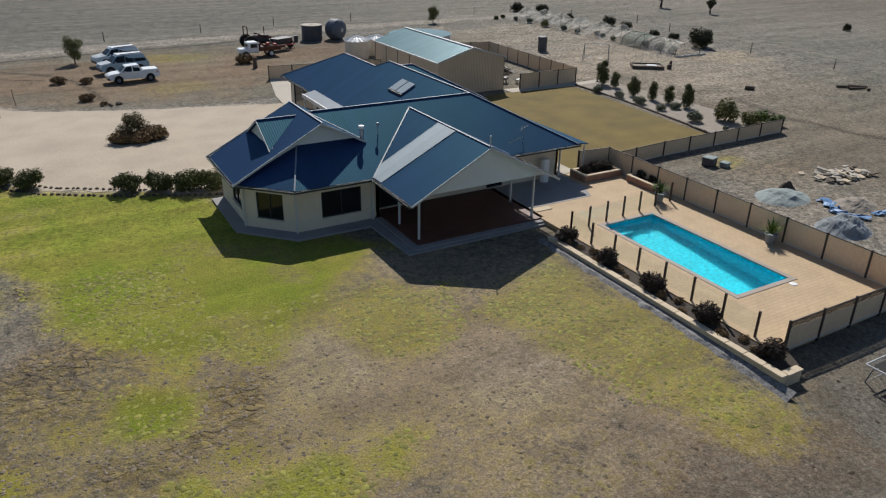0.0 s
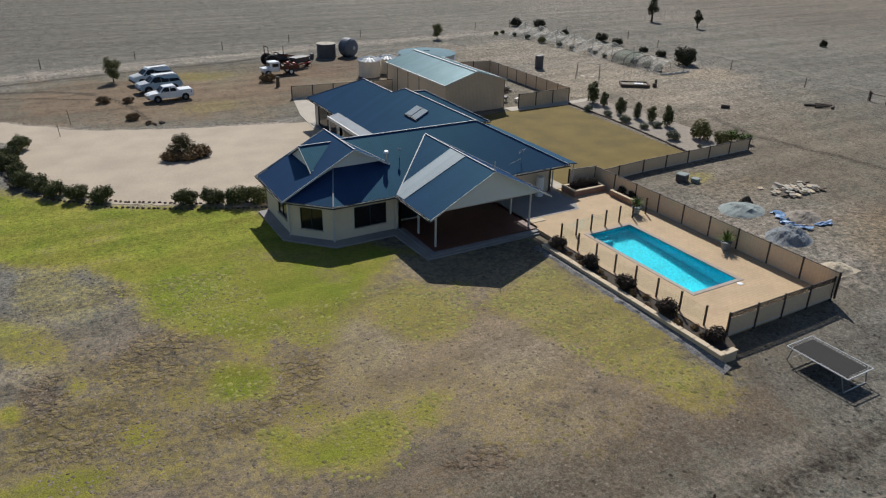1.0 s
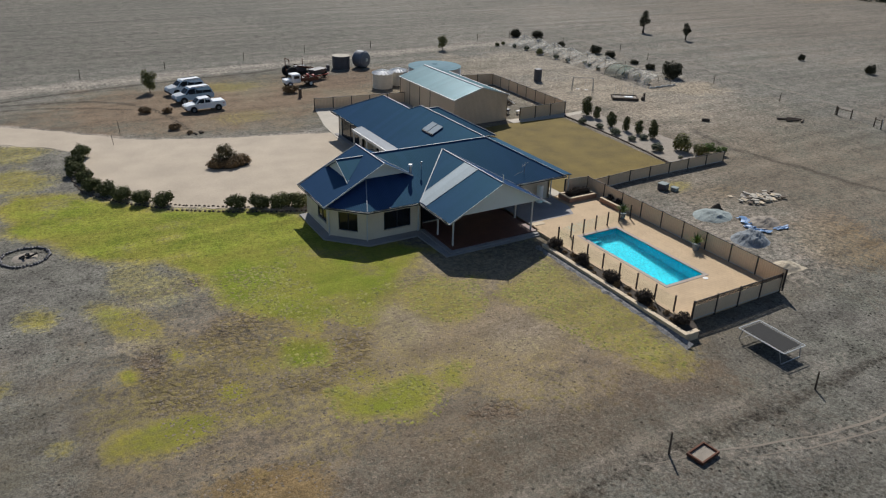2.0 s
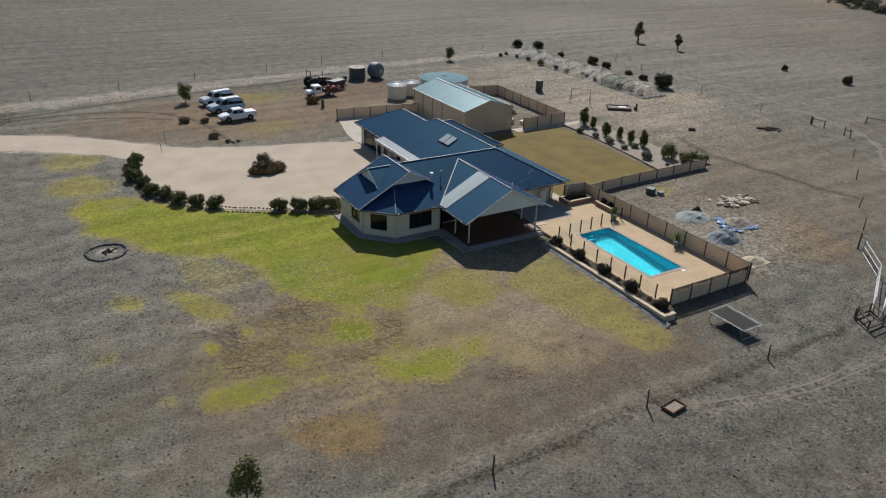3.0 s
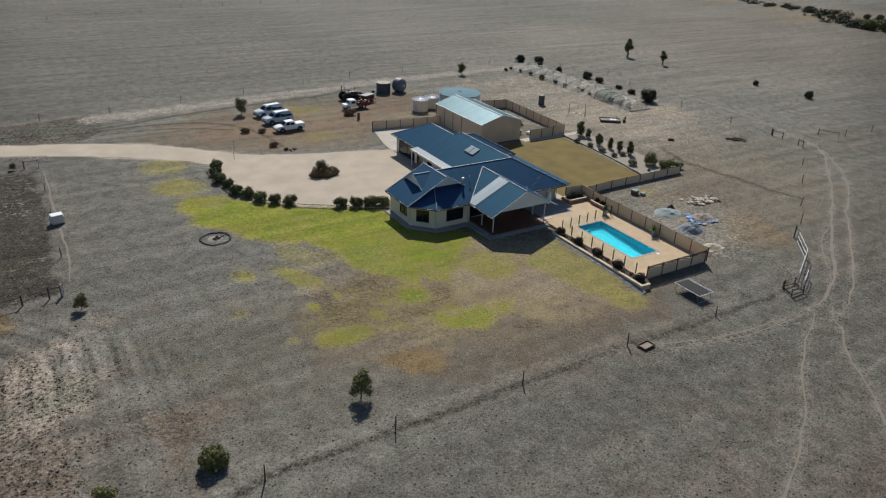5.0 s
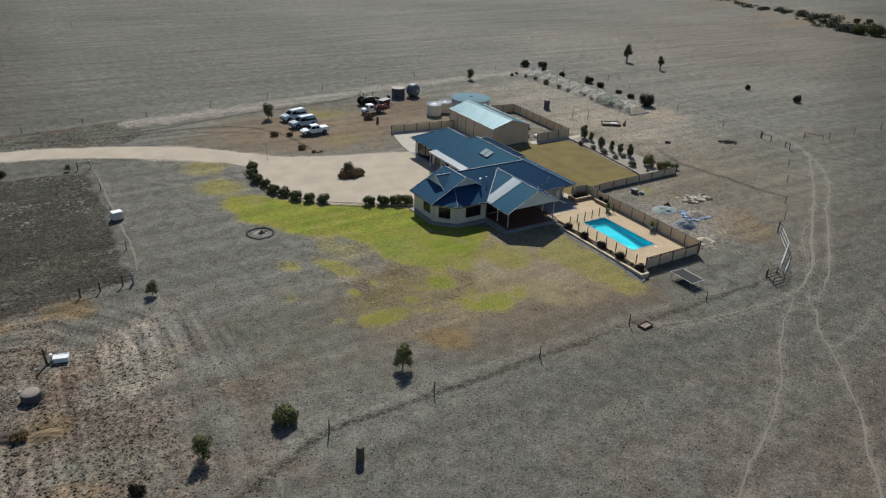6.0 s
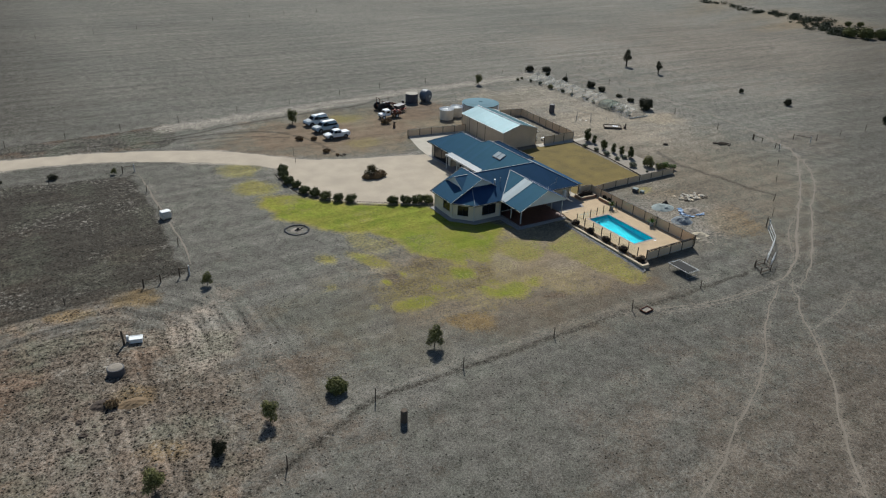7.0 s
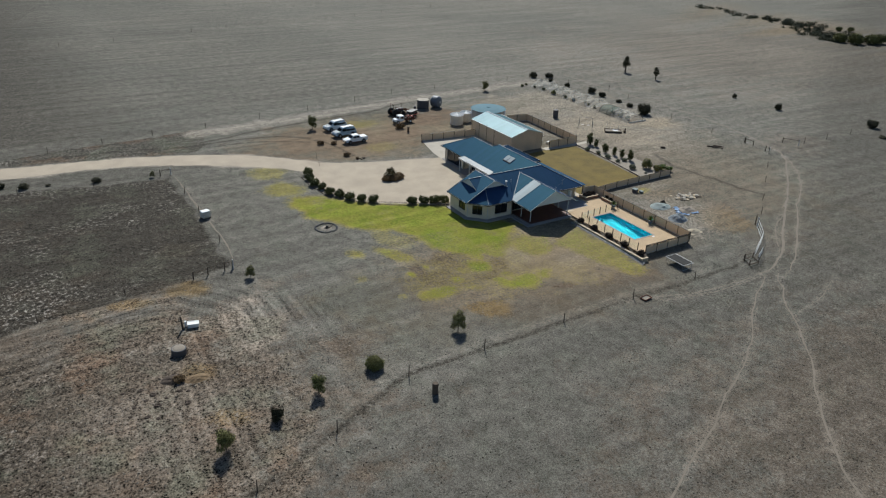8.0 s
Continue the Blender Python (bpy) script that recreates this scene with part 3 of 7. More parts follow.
    furrow = (np.sin(ring * 2 * math.pi / 2.3 + (field(x, y, 6.0, 12) - 0.5) * 3.0) * 0.5 + np.sin(ring * 2 * math.pi / 0.97 + field(x, y, 4.0, 13) * 4) * 0.5) * smooth(ellipse(x, y, -52, 14, 34, 34, 0), 0.0, 0.25) * (1 - smooth(ring, 22, 34)) * (0.4 + 0.6 * field(x, y, 7.0, 14)) * (1 - 0.75 * smooth(x, -44, -36) * smooth(-y, -30, -22))
    dark = np.maximum(dark, smooth(-x, 0, 45) * 0.37)
    dark = np.maximum(dark, smooth(20.5 - y, 0, 6) * 0.2)
    straw = blobs(STRAWS)
    rough = np.maximum(smooth(ellipse(x, y, -48, 16, 20, 27, 0) + wob * 0.2, 0.0, 0.35), dark * 0.7)
    rough = np.maximum(rough, smooth(ellipse(x, y, 66, 75, 32, 45, 0), 0.0, 0.4) * 0.3)
    yard = smooth(ellipse(x, y, 8, 25, 34, 21, 0) + wob * 0.1, 0.0, 0.6)
    yard = np.maximum(yard, smooth(ellipse(x, y, 14, 91, 38, 19, 0) + wob * 0.1, 0.0, 0.4) * 0.9)
    yard = np.maximum(yard, smooth(ellipse(x, y, 58, 52, 34, 52, 0) + wob * 0.1, 0.0, 0.5) * 0.6)
    rough = np.maximum(np.maximum(rough, bank * 0.9), 0.24 * (1 - yard))
    layers = {"crust": crust, "olive": blobs(OLIVES), "yard": yard, "green": green, "ochre": ochre, "pale": pale, "dark": dark, "brown": brown, "rough": rough, "straw": straw, "furrow": furrow}
    for key, value in layers.items():
        me.attributes.new(key, "FLOAT", "POINT").data.foreach_set("value", value.astype(np.float32))
    me.update()
    ob = new("ground", me)
    return tagged(ob, "dry grey-brown paddock with patches of green and yellow lawn", "ground", "", "structure")


def ground_material():
    m = bpy.data.materials.new("dry_paddock")
    m.use_nodes = True
    n, l = m.node_tree.nodes, m.node_tree.links
    b = n["Principled BSDF"]
    b.inputs["Roughness"].default_value = 1.0
    b.inputs["Specular IOR Level"].default_value = 0.1
    tc = n.new("ShaderNodeTexCoord")

    def noise_at(scale, detail=5.0, rough=0.6):
        t = n.new("ShaderNodeTexNoise")
        t.inputs["Scale"].default_value, t.inputs["Detail"].default_value, t.inputs["Roughness"].default_value = scale, detail, rough
        l.new(tc.outputs["Object"], t.inputs["Vector"])
        return t.outputs["Fac"]

    def ranged(v, a, c, lo, hi):
        r = n.new("ShaderNodeMapRange")
        for k, val in (("From Min", a), ("From Max", c), ("To Min", lo), ("To Max", hi)):
            r.inputs[k].default_value = val
        l.new(v, r.inputs["Value"])
        return r.outputs[0]

    def mix(f, a, c):
        r = n.new("ShaderNodeMix")
        r.data_type = "RGBA"
        l.new(f, r.inputs["Factor"])
        for k, v in ((6, a), (7, c)):
            if isinstance(v, tuple):
                r.inputs[k].default_value = (*v, 1)
            else:
                l.new(v, r.inputs[k])
        return r.outputs[2]

    def attr(name):
        a = n.new("ShaderNodeAttribute")
        a.attribute_name = name
        return a.outputs["Fac"]

    def both(a, c, op):
        r = n.new("ShaderNodeMath")
        r.operation = op
        for k, v in ((0, a), (1, c)):
            if isinstance(v, float):
                r.inputs[k].default_value = v
            else:
                l.new(v, r.inputs[k])
        return r.outputs[0]

    wide, mid, fine, tiny = noise_at(0.018), noise_at(0.22), noise_at(2.4, 6.0, 0.7), noise_at(5.5, 4.0, 0.75)
    clump = noise_at(1.7, 4.0, 0.6)
    mp = n.new("ShaderNodeMapping")
    mp.inputs["Rotation"].default_value = (0, 0, radians(22))
    mp.inputs["Scale"].default_value = (0.02, 0.42, 1)
    l.new(tc.outputs["Object"], mp.inputs["Vector"])
    rows = n.new("ShaderNodeTexNoise")
    rows.inputs["Scale"].default_value, rows.inputs["Detail"].default_value = 1.0, 4.0
    l.new(mp.outputs[0], rows.inputs["Vector"])
    col = mix(ranged(wide, 0.38, 0.62, 0, 1), (0.142, 0.121, 0.090), (0.180, 0.149, 0.106))
    far = mix(ranged(wide, 0.38, 0.62, 0, 1), (0.144, 0.137, 0.120), (0.175, 0.162, 0.140))
    col = mix(attr("yard"), far, col)
    col = mix(ranged(mid, 0.45, 0.68, 0, 0.5), col, (0.132, 0.136, 0.110))

    def layer(base, name, colour, spread, top):
        f = both(attr(name), ranged(fine, 0.36, 0.64, -spread, spread), "ADD")
        f = ranged(f, 0.10, 0.90, 0.0, top)
        f = both(f, ranged(attr(name), 0.0, 0.08, 0.0, 1.0), "MULTIPLY")
        return mix(f, base, colour)

    col = layer(col, "straw", (0.275, 0.218, 0.142), 0.25, 0.85)
    col = layer(col, "brown", (0.170, 0.119, 0.084), 0.3, 0.8)
    col = layer(col, "crust", (0.155, 0.103, 0.070), 0.5, 0.5)
    col = layer(col, "olive", (0.112, 0.109, 0.080), 0.3, 0.85)
    col = layer(col, "ochre", (0.22, 0.145, 0.06), 0.3, 0.75)
    col = layer(col, "dark", (0.036, 0.031, 0.025), 0.4, 0.97)
    col = layer(col, "pale", (0.33, 0.29, 0.245), 0.2, 0.9)
    grass = mix(both(ranged(attr("green"), 0.55, 1.0, 0.0, 0.75), ranged(mid, 0.35, 0.65, 0.3, -0.3), "ADD"), (0.250, 0.212, 0.050), (0.152, 0.184, 0.024))
    col = layer(col, "green", grass, 0.22, 1.0)
    # pale stalks stand in clumps over the fallow paddock
    stalk = both(ranged(both(clump, both(tiny, 0.6, "MULTIPLY"), "ADD"), 0.84, 0.95, 0.0, 1.0), ranged(noise_at(0.075, 3.0, 0.6), 0.49, 0.62, 0.0, 0.85), "MULTIPLY")
    stalk = both(stalk, ranged(attr("dark"), 0.6, 0.8, 0.0, 0.6), "MULTIPLY")
    col = mix(stalk, col, (0.30, 0.275, 0.25))
    rust = both(ranged(noise_at(0.16, 3.0, 0.6), 0.52, 0.66, 0.0, 0.32), ranged(attr("rough"), 0.62, 0.9, 0.0, 1.0), "MULTIPLY")
    col = mix(rust, col, (0.13, 0.075, 0.045))
    sage = both(ranged(noise_at(0.13, 4.0, 0.65), 0.50, 0.62, 0.0, 0.4), ranged(attr("rough"), 0.5, 0.85, 0.0, 1.0), "MULTIPLY")
    col = mix(sage, col, (0.105, 0.112, 0.082))
    cover = both(ranged(attr("green"), 0.2, 0.7, 1.0, 0.38), ranged(attr("yard"), 0.0, 1.0, 1.3, 0.72), "MULTIPLY")
    # dark cells paint the shadows between lumps on rough ground, over random tone
    pit_cell = n.new("ShaderNodeTexVoronoi")
    pit_cell.inputs["Scale"].default_value = 3.4
    l.new(tc.outputs["Object"], pit_cell.inputs["Vector"])
    clump_shade = both(ranged(clump, 0.36, 0.64, -0.36, 0.36), ranged(pit_cell.outputs["Distance"], 0.1, 0.6, -0.7, 0.6), "ADD")
    clump_shade = both(clump_shade, ranged(tiny, 0.36, 0.64, -0.5, 0.5), "ADD")
    clump_shade = both(clump_shade, attr("rough"), "MULTIPLY")
    lump = both(ranged(clump, 0.36, 0.64, -0.2, 0.2), attr("rough"), "MULTIPLY")
    speck = both(ranged(fine, 0.36, 0.64, -0.24, 0.24), ranged(noise_at(0.6, 4.0, 0.6), 0.38, 0.62, -0.14, 0.14), "ADD")
    speck = both(speck, ranged(tiny, 0.36, 0.64, -0.25, 0.25), "ADD")
    speck = both(both(speck, cover, "MULTIPLY"), both(both(lump, clump_shade, "ADD"), both(attr("furrow"), 0.8, "MULTIPLY"), "ADD"), "ADD")
    speck = both(speck, 1.0, "ADD")
    warp = n.new("ShaderNodeVectorMath")
    warp.operation = "ADD"
    bend = n.new("ShaderNodeTexNoise")
    bend.inputs["Scale"].default_value, bend.inputs["Detail"].default_value = 1.6, 3.0
    l.new(tc.outputs["Object"], bend.inputs["Vector"])
    l.new(tc.outputs["Object"], warp.inputs[0])
    l.new(bend.outputs["Color"], warp.inputs[1])
    cell = n.new("ShaderNodeTexVoronoi")
    cell.inputs["Scale"].default_value = 2.3
    l.new(warp.outputs[0], cell.inputs["Vector"])
    broken = both(ranged(attr("crust"), 0.1, 0.7, 0.0, 1.0), ranged(attr("green"), 0.3, 0.8, 1.0, 0.0), "MULTIPLY")
    pits = both(ranged(both(cell.outputs["Distance"], ranged(tiny, 0.3, 0.7, -0.12, 0.12), "ADD"), 0.34, 0.72, 0.0, 1.0), broken, "MULTIPLY")
    # shade inside the pits is put into the colour, besides the bump
    speck = both(speck, ranged(pits, 0.0, 1.0, 1.0, 0.78), "MULTIPLY")
    grain = noise_at(13.0, 2.0, 0.6)
    crisp = noise_at(30.0, 2.0, 0.6)
    speck = both(speck, ranged(grain, 0.36, 0.64, 0.78, 1.22), "MULTIPLY")
    speck = both(speck, ranged(crisp, 0.36, 0.64, 0.85, 1.15), "MULTIPLY")
    # small dark tussocks and droppings
    dots = n.new("ShaderNodeTexVoronoi")
    dots.inputs["Scale"].default_value = 1.9
    l.new(tc.outputs["Object"], dots.inputs["Vector"])
    spot = both(ranged(dots.outputs["Distance"], 0.10, 0.24, 1.0, 0.0), ranged(both(noise_at(0.35, 3.0), clump, "ADD"), 0.94, 1.08, 0.0, 0.7), "MULTIPLY")
    speck = both(speck, ranged(both(spot, cover, "MULTIPLY"), 0.0, 1.0, 1.0, 0.0), "MULTIPLY")
    speck = both(speck, ranged(rows.outputs["Fac"], 0.35, 0.65, 0.87, 1.13), "MULTIPLY")
    tone = n.new("ShaderNodeVectorMath")
    tone.operation = "SCALE"
    l.new(col, tone.inputs[0])
    l.new(speck, tone.inputs["Scale"])
    l.new(tone.outputs[0], b.inputs["Base Color"])
    bp = n.new("ShaderNodeBump")
    bp.inputs["Strength"].default_value, bp.inputs["Distance"].default_value = 1.0, 0.048
    l.new(both(both(both(fine, tiny, "ADD"), both(grain, 0.35, "MULTIPLY"), "ADD"), both(pits, 1.6, "MULTIPLY"), "SUBTRACT"), bp.inputs["Height"])
    l.new(bp.outputs[0], b.inputs["Normal"])
    return m


ground = build_ground()
ground.data.materials.append(ground_material())


def flat_area(name, outline, mat, label, category, z=0.02, thick=0.06, wobble=0.0, fine=1.0):
    pts = []
    for (x0, y0), (x1, y1) in zip(outline, outline[1:] + outline[:1]):
        k = max(1, int(math.hypot(x1 - x0, y1 - y0) / fine)) if wobble else 1
        for i in range(k):
            px, py = x0 + (x1 - x0) * i / k, y0 + (y1 - y0) * i / k
            w = noise.noise_vector(Vector((px * 0.7, py * 0.7, 0.3))) * wobble
            pts.append((px + w.x, py + w.y))
    bm = prism(bmesh.new(), pts, z - thick, z)
    return tagged(part(name, bm, mat), label, category, "", "structure")


GRAVEL = material("pale_gravel_drive", (0.41, 0.345, 0.268), 0.95, 0, 0.2, 0.3, 7, 0.4)
GRASS_DRY = material("yellow_green_mown_grass", (0.138, 0.098, 0.018), 0.95, 0, 0.45, 0.35, 14, 0.8)
flat_area("driveway", DRIVE, GRAVEL, "pale cream gravel driveway and turning circle", "driveway", 0.02, 0.06, 0.5)
flat_area("back_lawn", BACK_LAWN, GRASS_DRY, "mown yellow-green back lawn with dry patches", "lawn", 0.02, 0.06, 0.1)


def trail(name, line, width, label):
    """A narrow trodden track with uneven edges, laid on the ground."""
    pts = []
    for (ax, ay), (bx, by) in zip(line, line[1:]):
        k = max(1, int(math.hypot(bx - ax, by - ay) / 0.8))
        pts += [Vector((ax + (bx - ax) * i / k, ay + (by - ay) * i / k, 0)) for i in range(k)]
    for i, p in enumerate(pts):
        p += noise.noise_vector(Vector((p.x * 0.3, p.y * 0.3, 2))) * 0.22
        p.z = 0
    bm = bmesh.new()
    rows = []
    for i in range(1, len(pts) - 1):
        d = (pts[i + 1] - pts[i - 1]).normalized()
        side = Vector((-d.y, d.x, 0))
        ends = min(1.0, 0.25 + min(i, len(pts) - i) * 0.08)
        rows.append([bm.verts.new((p.x, p.y, ground_z(p.x, p.y) + 0.012)) for p in (pts[i] + side * u * width * ends * (0.8 + 0.5 * noise.noise(Vector((i * 0.3, u * 3, 5)))) for u in (-0.5, 0.0, 0.5))])
    for a, b in zip(rows, rows[1:]):
        for i in range(2):
            bm.faces.new((a[i], a[i + 1], b[i + 1], b[i]))
    return tagged(part(name, bm, TRODDEN), label, "track", "", "structure")


TRODDEN = material("trodden_pale_earth", (0.200, 0.170, 0.136), 0.95, 0, 0.22, 0.6, 9, 0.4)
for line, w in zip(TRACKS + [[(-31.0, 84), (-30.9, 72), (-30.8, 63), (-30.7, 52), (-31.3, 44)]], TRACK_WIDTHS + (0.3,)):
    trail("sheep_track", line, w, "narrow pale sheep track worn into the paddock")

# ---- house ----
PORCH_SHEET = material("translucent_porch_sheet", (0.30, 0.33, 0.36), 0.5, 0, 0.15, 1.0, 12, 0.0)
SOLAR = material("solar_collector_glass", (0.32, 0.37, 0.40), 0.3, 0, 0.1, 1.0, 12, 0.0)
T, EZ = math.tan(radians(28)), 2.9
RZ = EZ + 5.5 * T


def build_house():
    h = thing("house", "single-storey cream brick house with dark blue corrugated roof", "house")
    # roofs: (outline in plan, height rule)
    west = lambda x, y: EZ + (x - 6.7) * T
    west_e = lambda x, y: RZ - (x - 12.2) * T
    south = lambda x, y: EZ + (y - 39.6) * T
    north = lambda x, y: RZ - (y - 45.1) * T
    wing_w = lambda x, y: EZ + (x - 18.6) * T
    wing_e = lambda x, y: EZ + (29.6 - x) * T
    bay = lambda x, y: EZ + (x + y - 49.0) / math.sqrt(2) * T
    patio_w = lambda x, y: EZ + (x - 14.2) * T
    patio_e = lambda x, y: EZ + (24.0 - x) * T
    faces = [
        ("roof", [(6.55, 42.05), (12.2, 42.25), (12.2, 48.1), (6.55, 48.1)], west),
        ("roof", [(12.2, 42.25), (15.0, 42.25), (12.2, 45.1)], west_e),
        ("roof", [(12.2, 45.1), (15.1, 48.1), (12.2, 48.1)], west_e),
        ("roof", [(9.4, 39.6), (14.2, 39.6), (19.1, 44.5), (24.0, 39.6), (29.6, 39.6), (24.1, 45.1), (12.2, 45.1), (14.6, 42.7), (10.7, 42.7)], south),
        ("roof", [(6.7, 42.3), (9.4, 39.6), (10.7, 42.7)], bay),
        ("roof", [(12.2, 45.1), (24.1, 45.1), (18.6, 50.6), (15.1, 50.6), (15.1, 48.0)], north),
        ("roof", [(18.6, 50.6), (24.1, 45.1), (24.1, 57.9), (23.2, 58.8), (23.2, 65.5), (18.6, 70.1)], wing_w),
        ("roof", [(29.6, 39.6), (29.6, 63.4), (24.1, 57.9), (24.1, 45.1)], wing_e),
        ("roof", [(18.6, 70.1), (23.2, 65.5), (27.8, 70.1)], lambda x, y: EZ + (70.1 - y) * T),
        ("roof", [(23.2, 58.8), (27.8, 58.8), (27.8, 70.1), (23.2, 65.5)], lambda x, y: EZ + (27.8 - x) * T),
        ("roof", [(25.0, 58.2), (26.4, 58.2), (31.0, 53.6), (29.6, 53.6)], lambda x, y: EZ + (y - 53.6) * T),
        ("roof", [(26.4, 58.2), (31.0, 53.6), (31.0, 62.8)], lambda x, y: EZ + (31.0 - x) * T),
        ("roof", [(26.4, 58.2), (31.0, 62.8), (25.0, 62.8), (25.0, 58.2)], lambda x, y: EZ + (62.8 - y) * T),
        ("patio_roof", [(14.2, 34.6), (19.1, 34.6), (19.1, 44.5), (14.2, 39.6)], patio_w),
        ("patio_roof", [(24.0, 34.6), (19.1, 34.6), (19.1, 44.5), (24.0, 39.6)], patio_e),
    ]
    for name, plan, rule in faces:
        sheet(name, [(x, y, rule(x, y)) for x, y in plan], ROOF, h, 0.06, "", 0.15)
    # pale translucent strip in the patio roof, and the entry porch roof
    sheet("skylight_strip", [(x, y, patio_w(x, y) + 0.045) for x, y in ((14.25, 39.6), (14.25, 38.6), (19.0, 38.35), (19.0, 40.45), (15.1, 40.45))], ROOF_PALE, h, 0.03, "pale translucent roof sheet", 0.15)
    # entry porch sheet above the wing's eave
    sheet("porch_roof", [(17.95, 51.9, 2.78), (18.85, 51.9, 3.12), (18.85, 61.9, 3.12), (17.95, 62.3, 2.78)], PORCH_SHEET, h, 0.04, "pale translucent porch roof")
    part("porch_fascia", boxes((17.85, 17.95, 51.9, 62.4, 2.5, 2.8)), TRIM, h)
    # dormer gablet facing the drive
    dz = west(9.35, 0)
    tip = dz + 2.35 * T
    bm = bmesh.new()
    prism_pts = [(9.4, 43.25, dz), (9.4, 47.85, dz), (9.4, 45.55, tip - 0.03)]
    a = [bm.verts.new(p) for p in prism_pts]
    b = [bm.verts.new((p[0] + 0.08, p[1], p[2])) for p in prism_pts]
    bm.faces.new(a), bm.faces.new(b[::-1])
    for i in range(3):
        bm.faces.new((a[i], a[(i + 1) % 3], b[(i + 1) % 3], b[i]))
    part("gablet_wall", bm, GABLE, h, "cream gablet infill")
    back = 6.7 + (tip - EZ) / T
    sheet("gablet_roof", [(9.2, 43.15, dz - 0.05), (9.2, 45.55, tip), (back, 45.55, tip)], ROOF, h, 0.04, "", 0.15)
    sheet("gablet_roof", [(9.2, 47.95, dz - 0.05), (9.2, 45.55, tip), (back, 45.55, tip)], ROOF, h, 0.04, "", 0.15)
    # gable walls
    bm = bmesh.new()
    for y0, pts in ((43.0, [(7.2, 42.35, 3.05), (10.7, 42.7, 4.45), (14.6, 42.7, 4.45), (12.2, 42.7, RZ - 0.1)]),):
        a = [bm.verts.new(p) for p in pts]
        b = [bm.verts.new((p[0], p[1] + 0.15, p[2])) for p in pts]
        bm.faces.new(a), bm.faces.new(b[::-1])
        for i in range(4):
            bm.faces.new((a[i], a[(i + 1) % 4], b[(i + 1) % 4], b[i]))
    part("gable_wall", bm, GABLE, h, "cream gable infill above the bay roof")
    bm = bmesh.new()
    for y0 in (34.95, 48.0):
        pts = [(15.0, 3.22), (23.2, 3.22), (23.2, 3.25), (19.1, 5.38), (15.0, 3.25)] if y0 < 40 else [(7.3, 0.2), (14.5, 0.2), (14.5, 4.4), (12.2, RZ - 0.1), (7.3, 3.15)]
        a = [bm.verts.new((px, y0, pz)) for px, pz in pts]
        b = [bm.verts.new((px, y0 + 0.1, pz)) for px, pz in pts]
        bm.faces.new(a), bm.faces.new(b[::-1])
        for i in range(len(pts)):
            j = (i + 1) % len(pts)
            bm.faces.new((a[i], a[j], b[j], b[i]))
        part("patio_gable" if y0 < 40 else "wall", bm, GABLE if y0 < 40 else WALL, h, "pale cream gable cladding" if y0 < 40 else "")
        bm = bmesh.new()
    bm.free()
    sheet("veranda_roof", [(29.55, 40.2, 2.86), (31.0, 40.2, 2.62), (31.0, 53.6, 2.62), (29.55, 53.6, 2.86)], ROOF, h, 0.04, "", 0.15)
    for py in (40.5, 43.7, 46.9, 50.1, 53.2):
        part("veranda_post", boxes((30.85, 30.93, py - 0.04, py + 0.04, 0.1, 2.62)), TRIM, h)
    # ridge, hip and valley caps
    caps = [((12.2, 42.2, RZ), (12.2, 48.2, RZ)), ((12.2, 45.1, RZ), (24.1, 45.1, RZ)), ((24.1, 45.1, RZ), (24.1, 57.9, RZ)), ((24.1, 45.1, RZ), (29.6, 39.6, EZ)),
            ((23.2, 58.8, 5.34), (23.2, 65.5, 5.34)), ((24.1, 57.9, RZ), (23.2, 58.8, 5.34)), ((23.2, 65.5, 5.34), (18.6, 70.1, EZ)), ((26.4, 58.2, 5.34), (31, 53.6, EZ)), ((25.0, 58.2, 5.34), (26.4, 58.2, 5.34)),
            ((9.4, 39.6, EZ), (10.7, 42.7, south(0, 42.7))), ((19.1, 34.6, 5.5), (19.1, 44.5, 5.5)), ((9.2, 45.55, tip), (back, 45.55, tip))]
    for p, q in caps:
        up = Vector((0, 0, 0.03))
        part("ridge_cap", beam(bmesh.new(), Vector(p) + up, Vector(q) + up, 0.09, 0.045), CAP, h)
    valleys = [((14.2, 39.6, EZ), (19.1, 44.5, 5.5)), ((24.0, 39.6, EZ), (19.1, 44.5, 5.5)), ((12.2, 45.1, RZ), (14.8, 42.5, RZ - 2.6 * T))]
    for p, q in valleys:
        up = Vector((0, 0, 0.035))
        part("valley_flashing", beam(bmesh.new(), Vector(p) + up, Vector(q) + up, 0.08, 0.04), CAP, h)
    # white barge boards
    barges = [((6.55, 42.02, EZ), (12.2, 42.22, RZ)), ((12.2, 42.22, RZ), (14.95, 42.22, RZ - 2.75 * T)), ((14.15, 34.55, EZ), (19.1, 34.55, 5.5)), ((24.05, 34.55, EZ), (19.1, 34.55, 5.5)),
              ((9.18, 43.1, dz - 0.05), (9.18, 45.55, tip)), ((9.18, 48.0, dz - 0.05), (9.18, 45.55, tip)), ((6.5, 48.15, EZ), (12.2, 48.15, RZ))]
    for p, q in barges:
        low = Vector((0, 0, -0.04))
        part("barge_board", beam(bmesh.new(), Vector(p) + low, Vector(q) + low, 0.04, 0.11), TRIM, h)
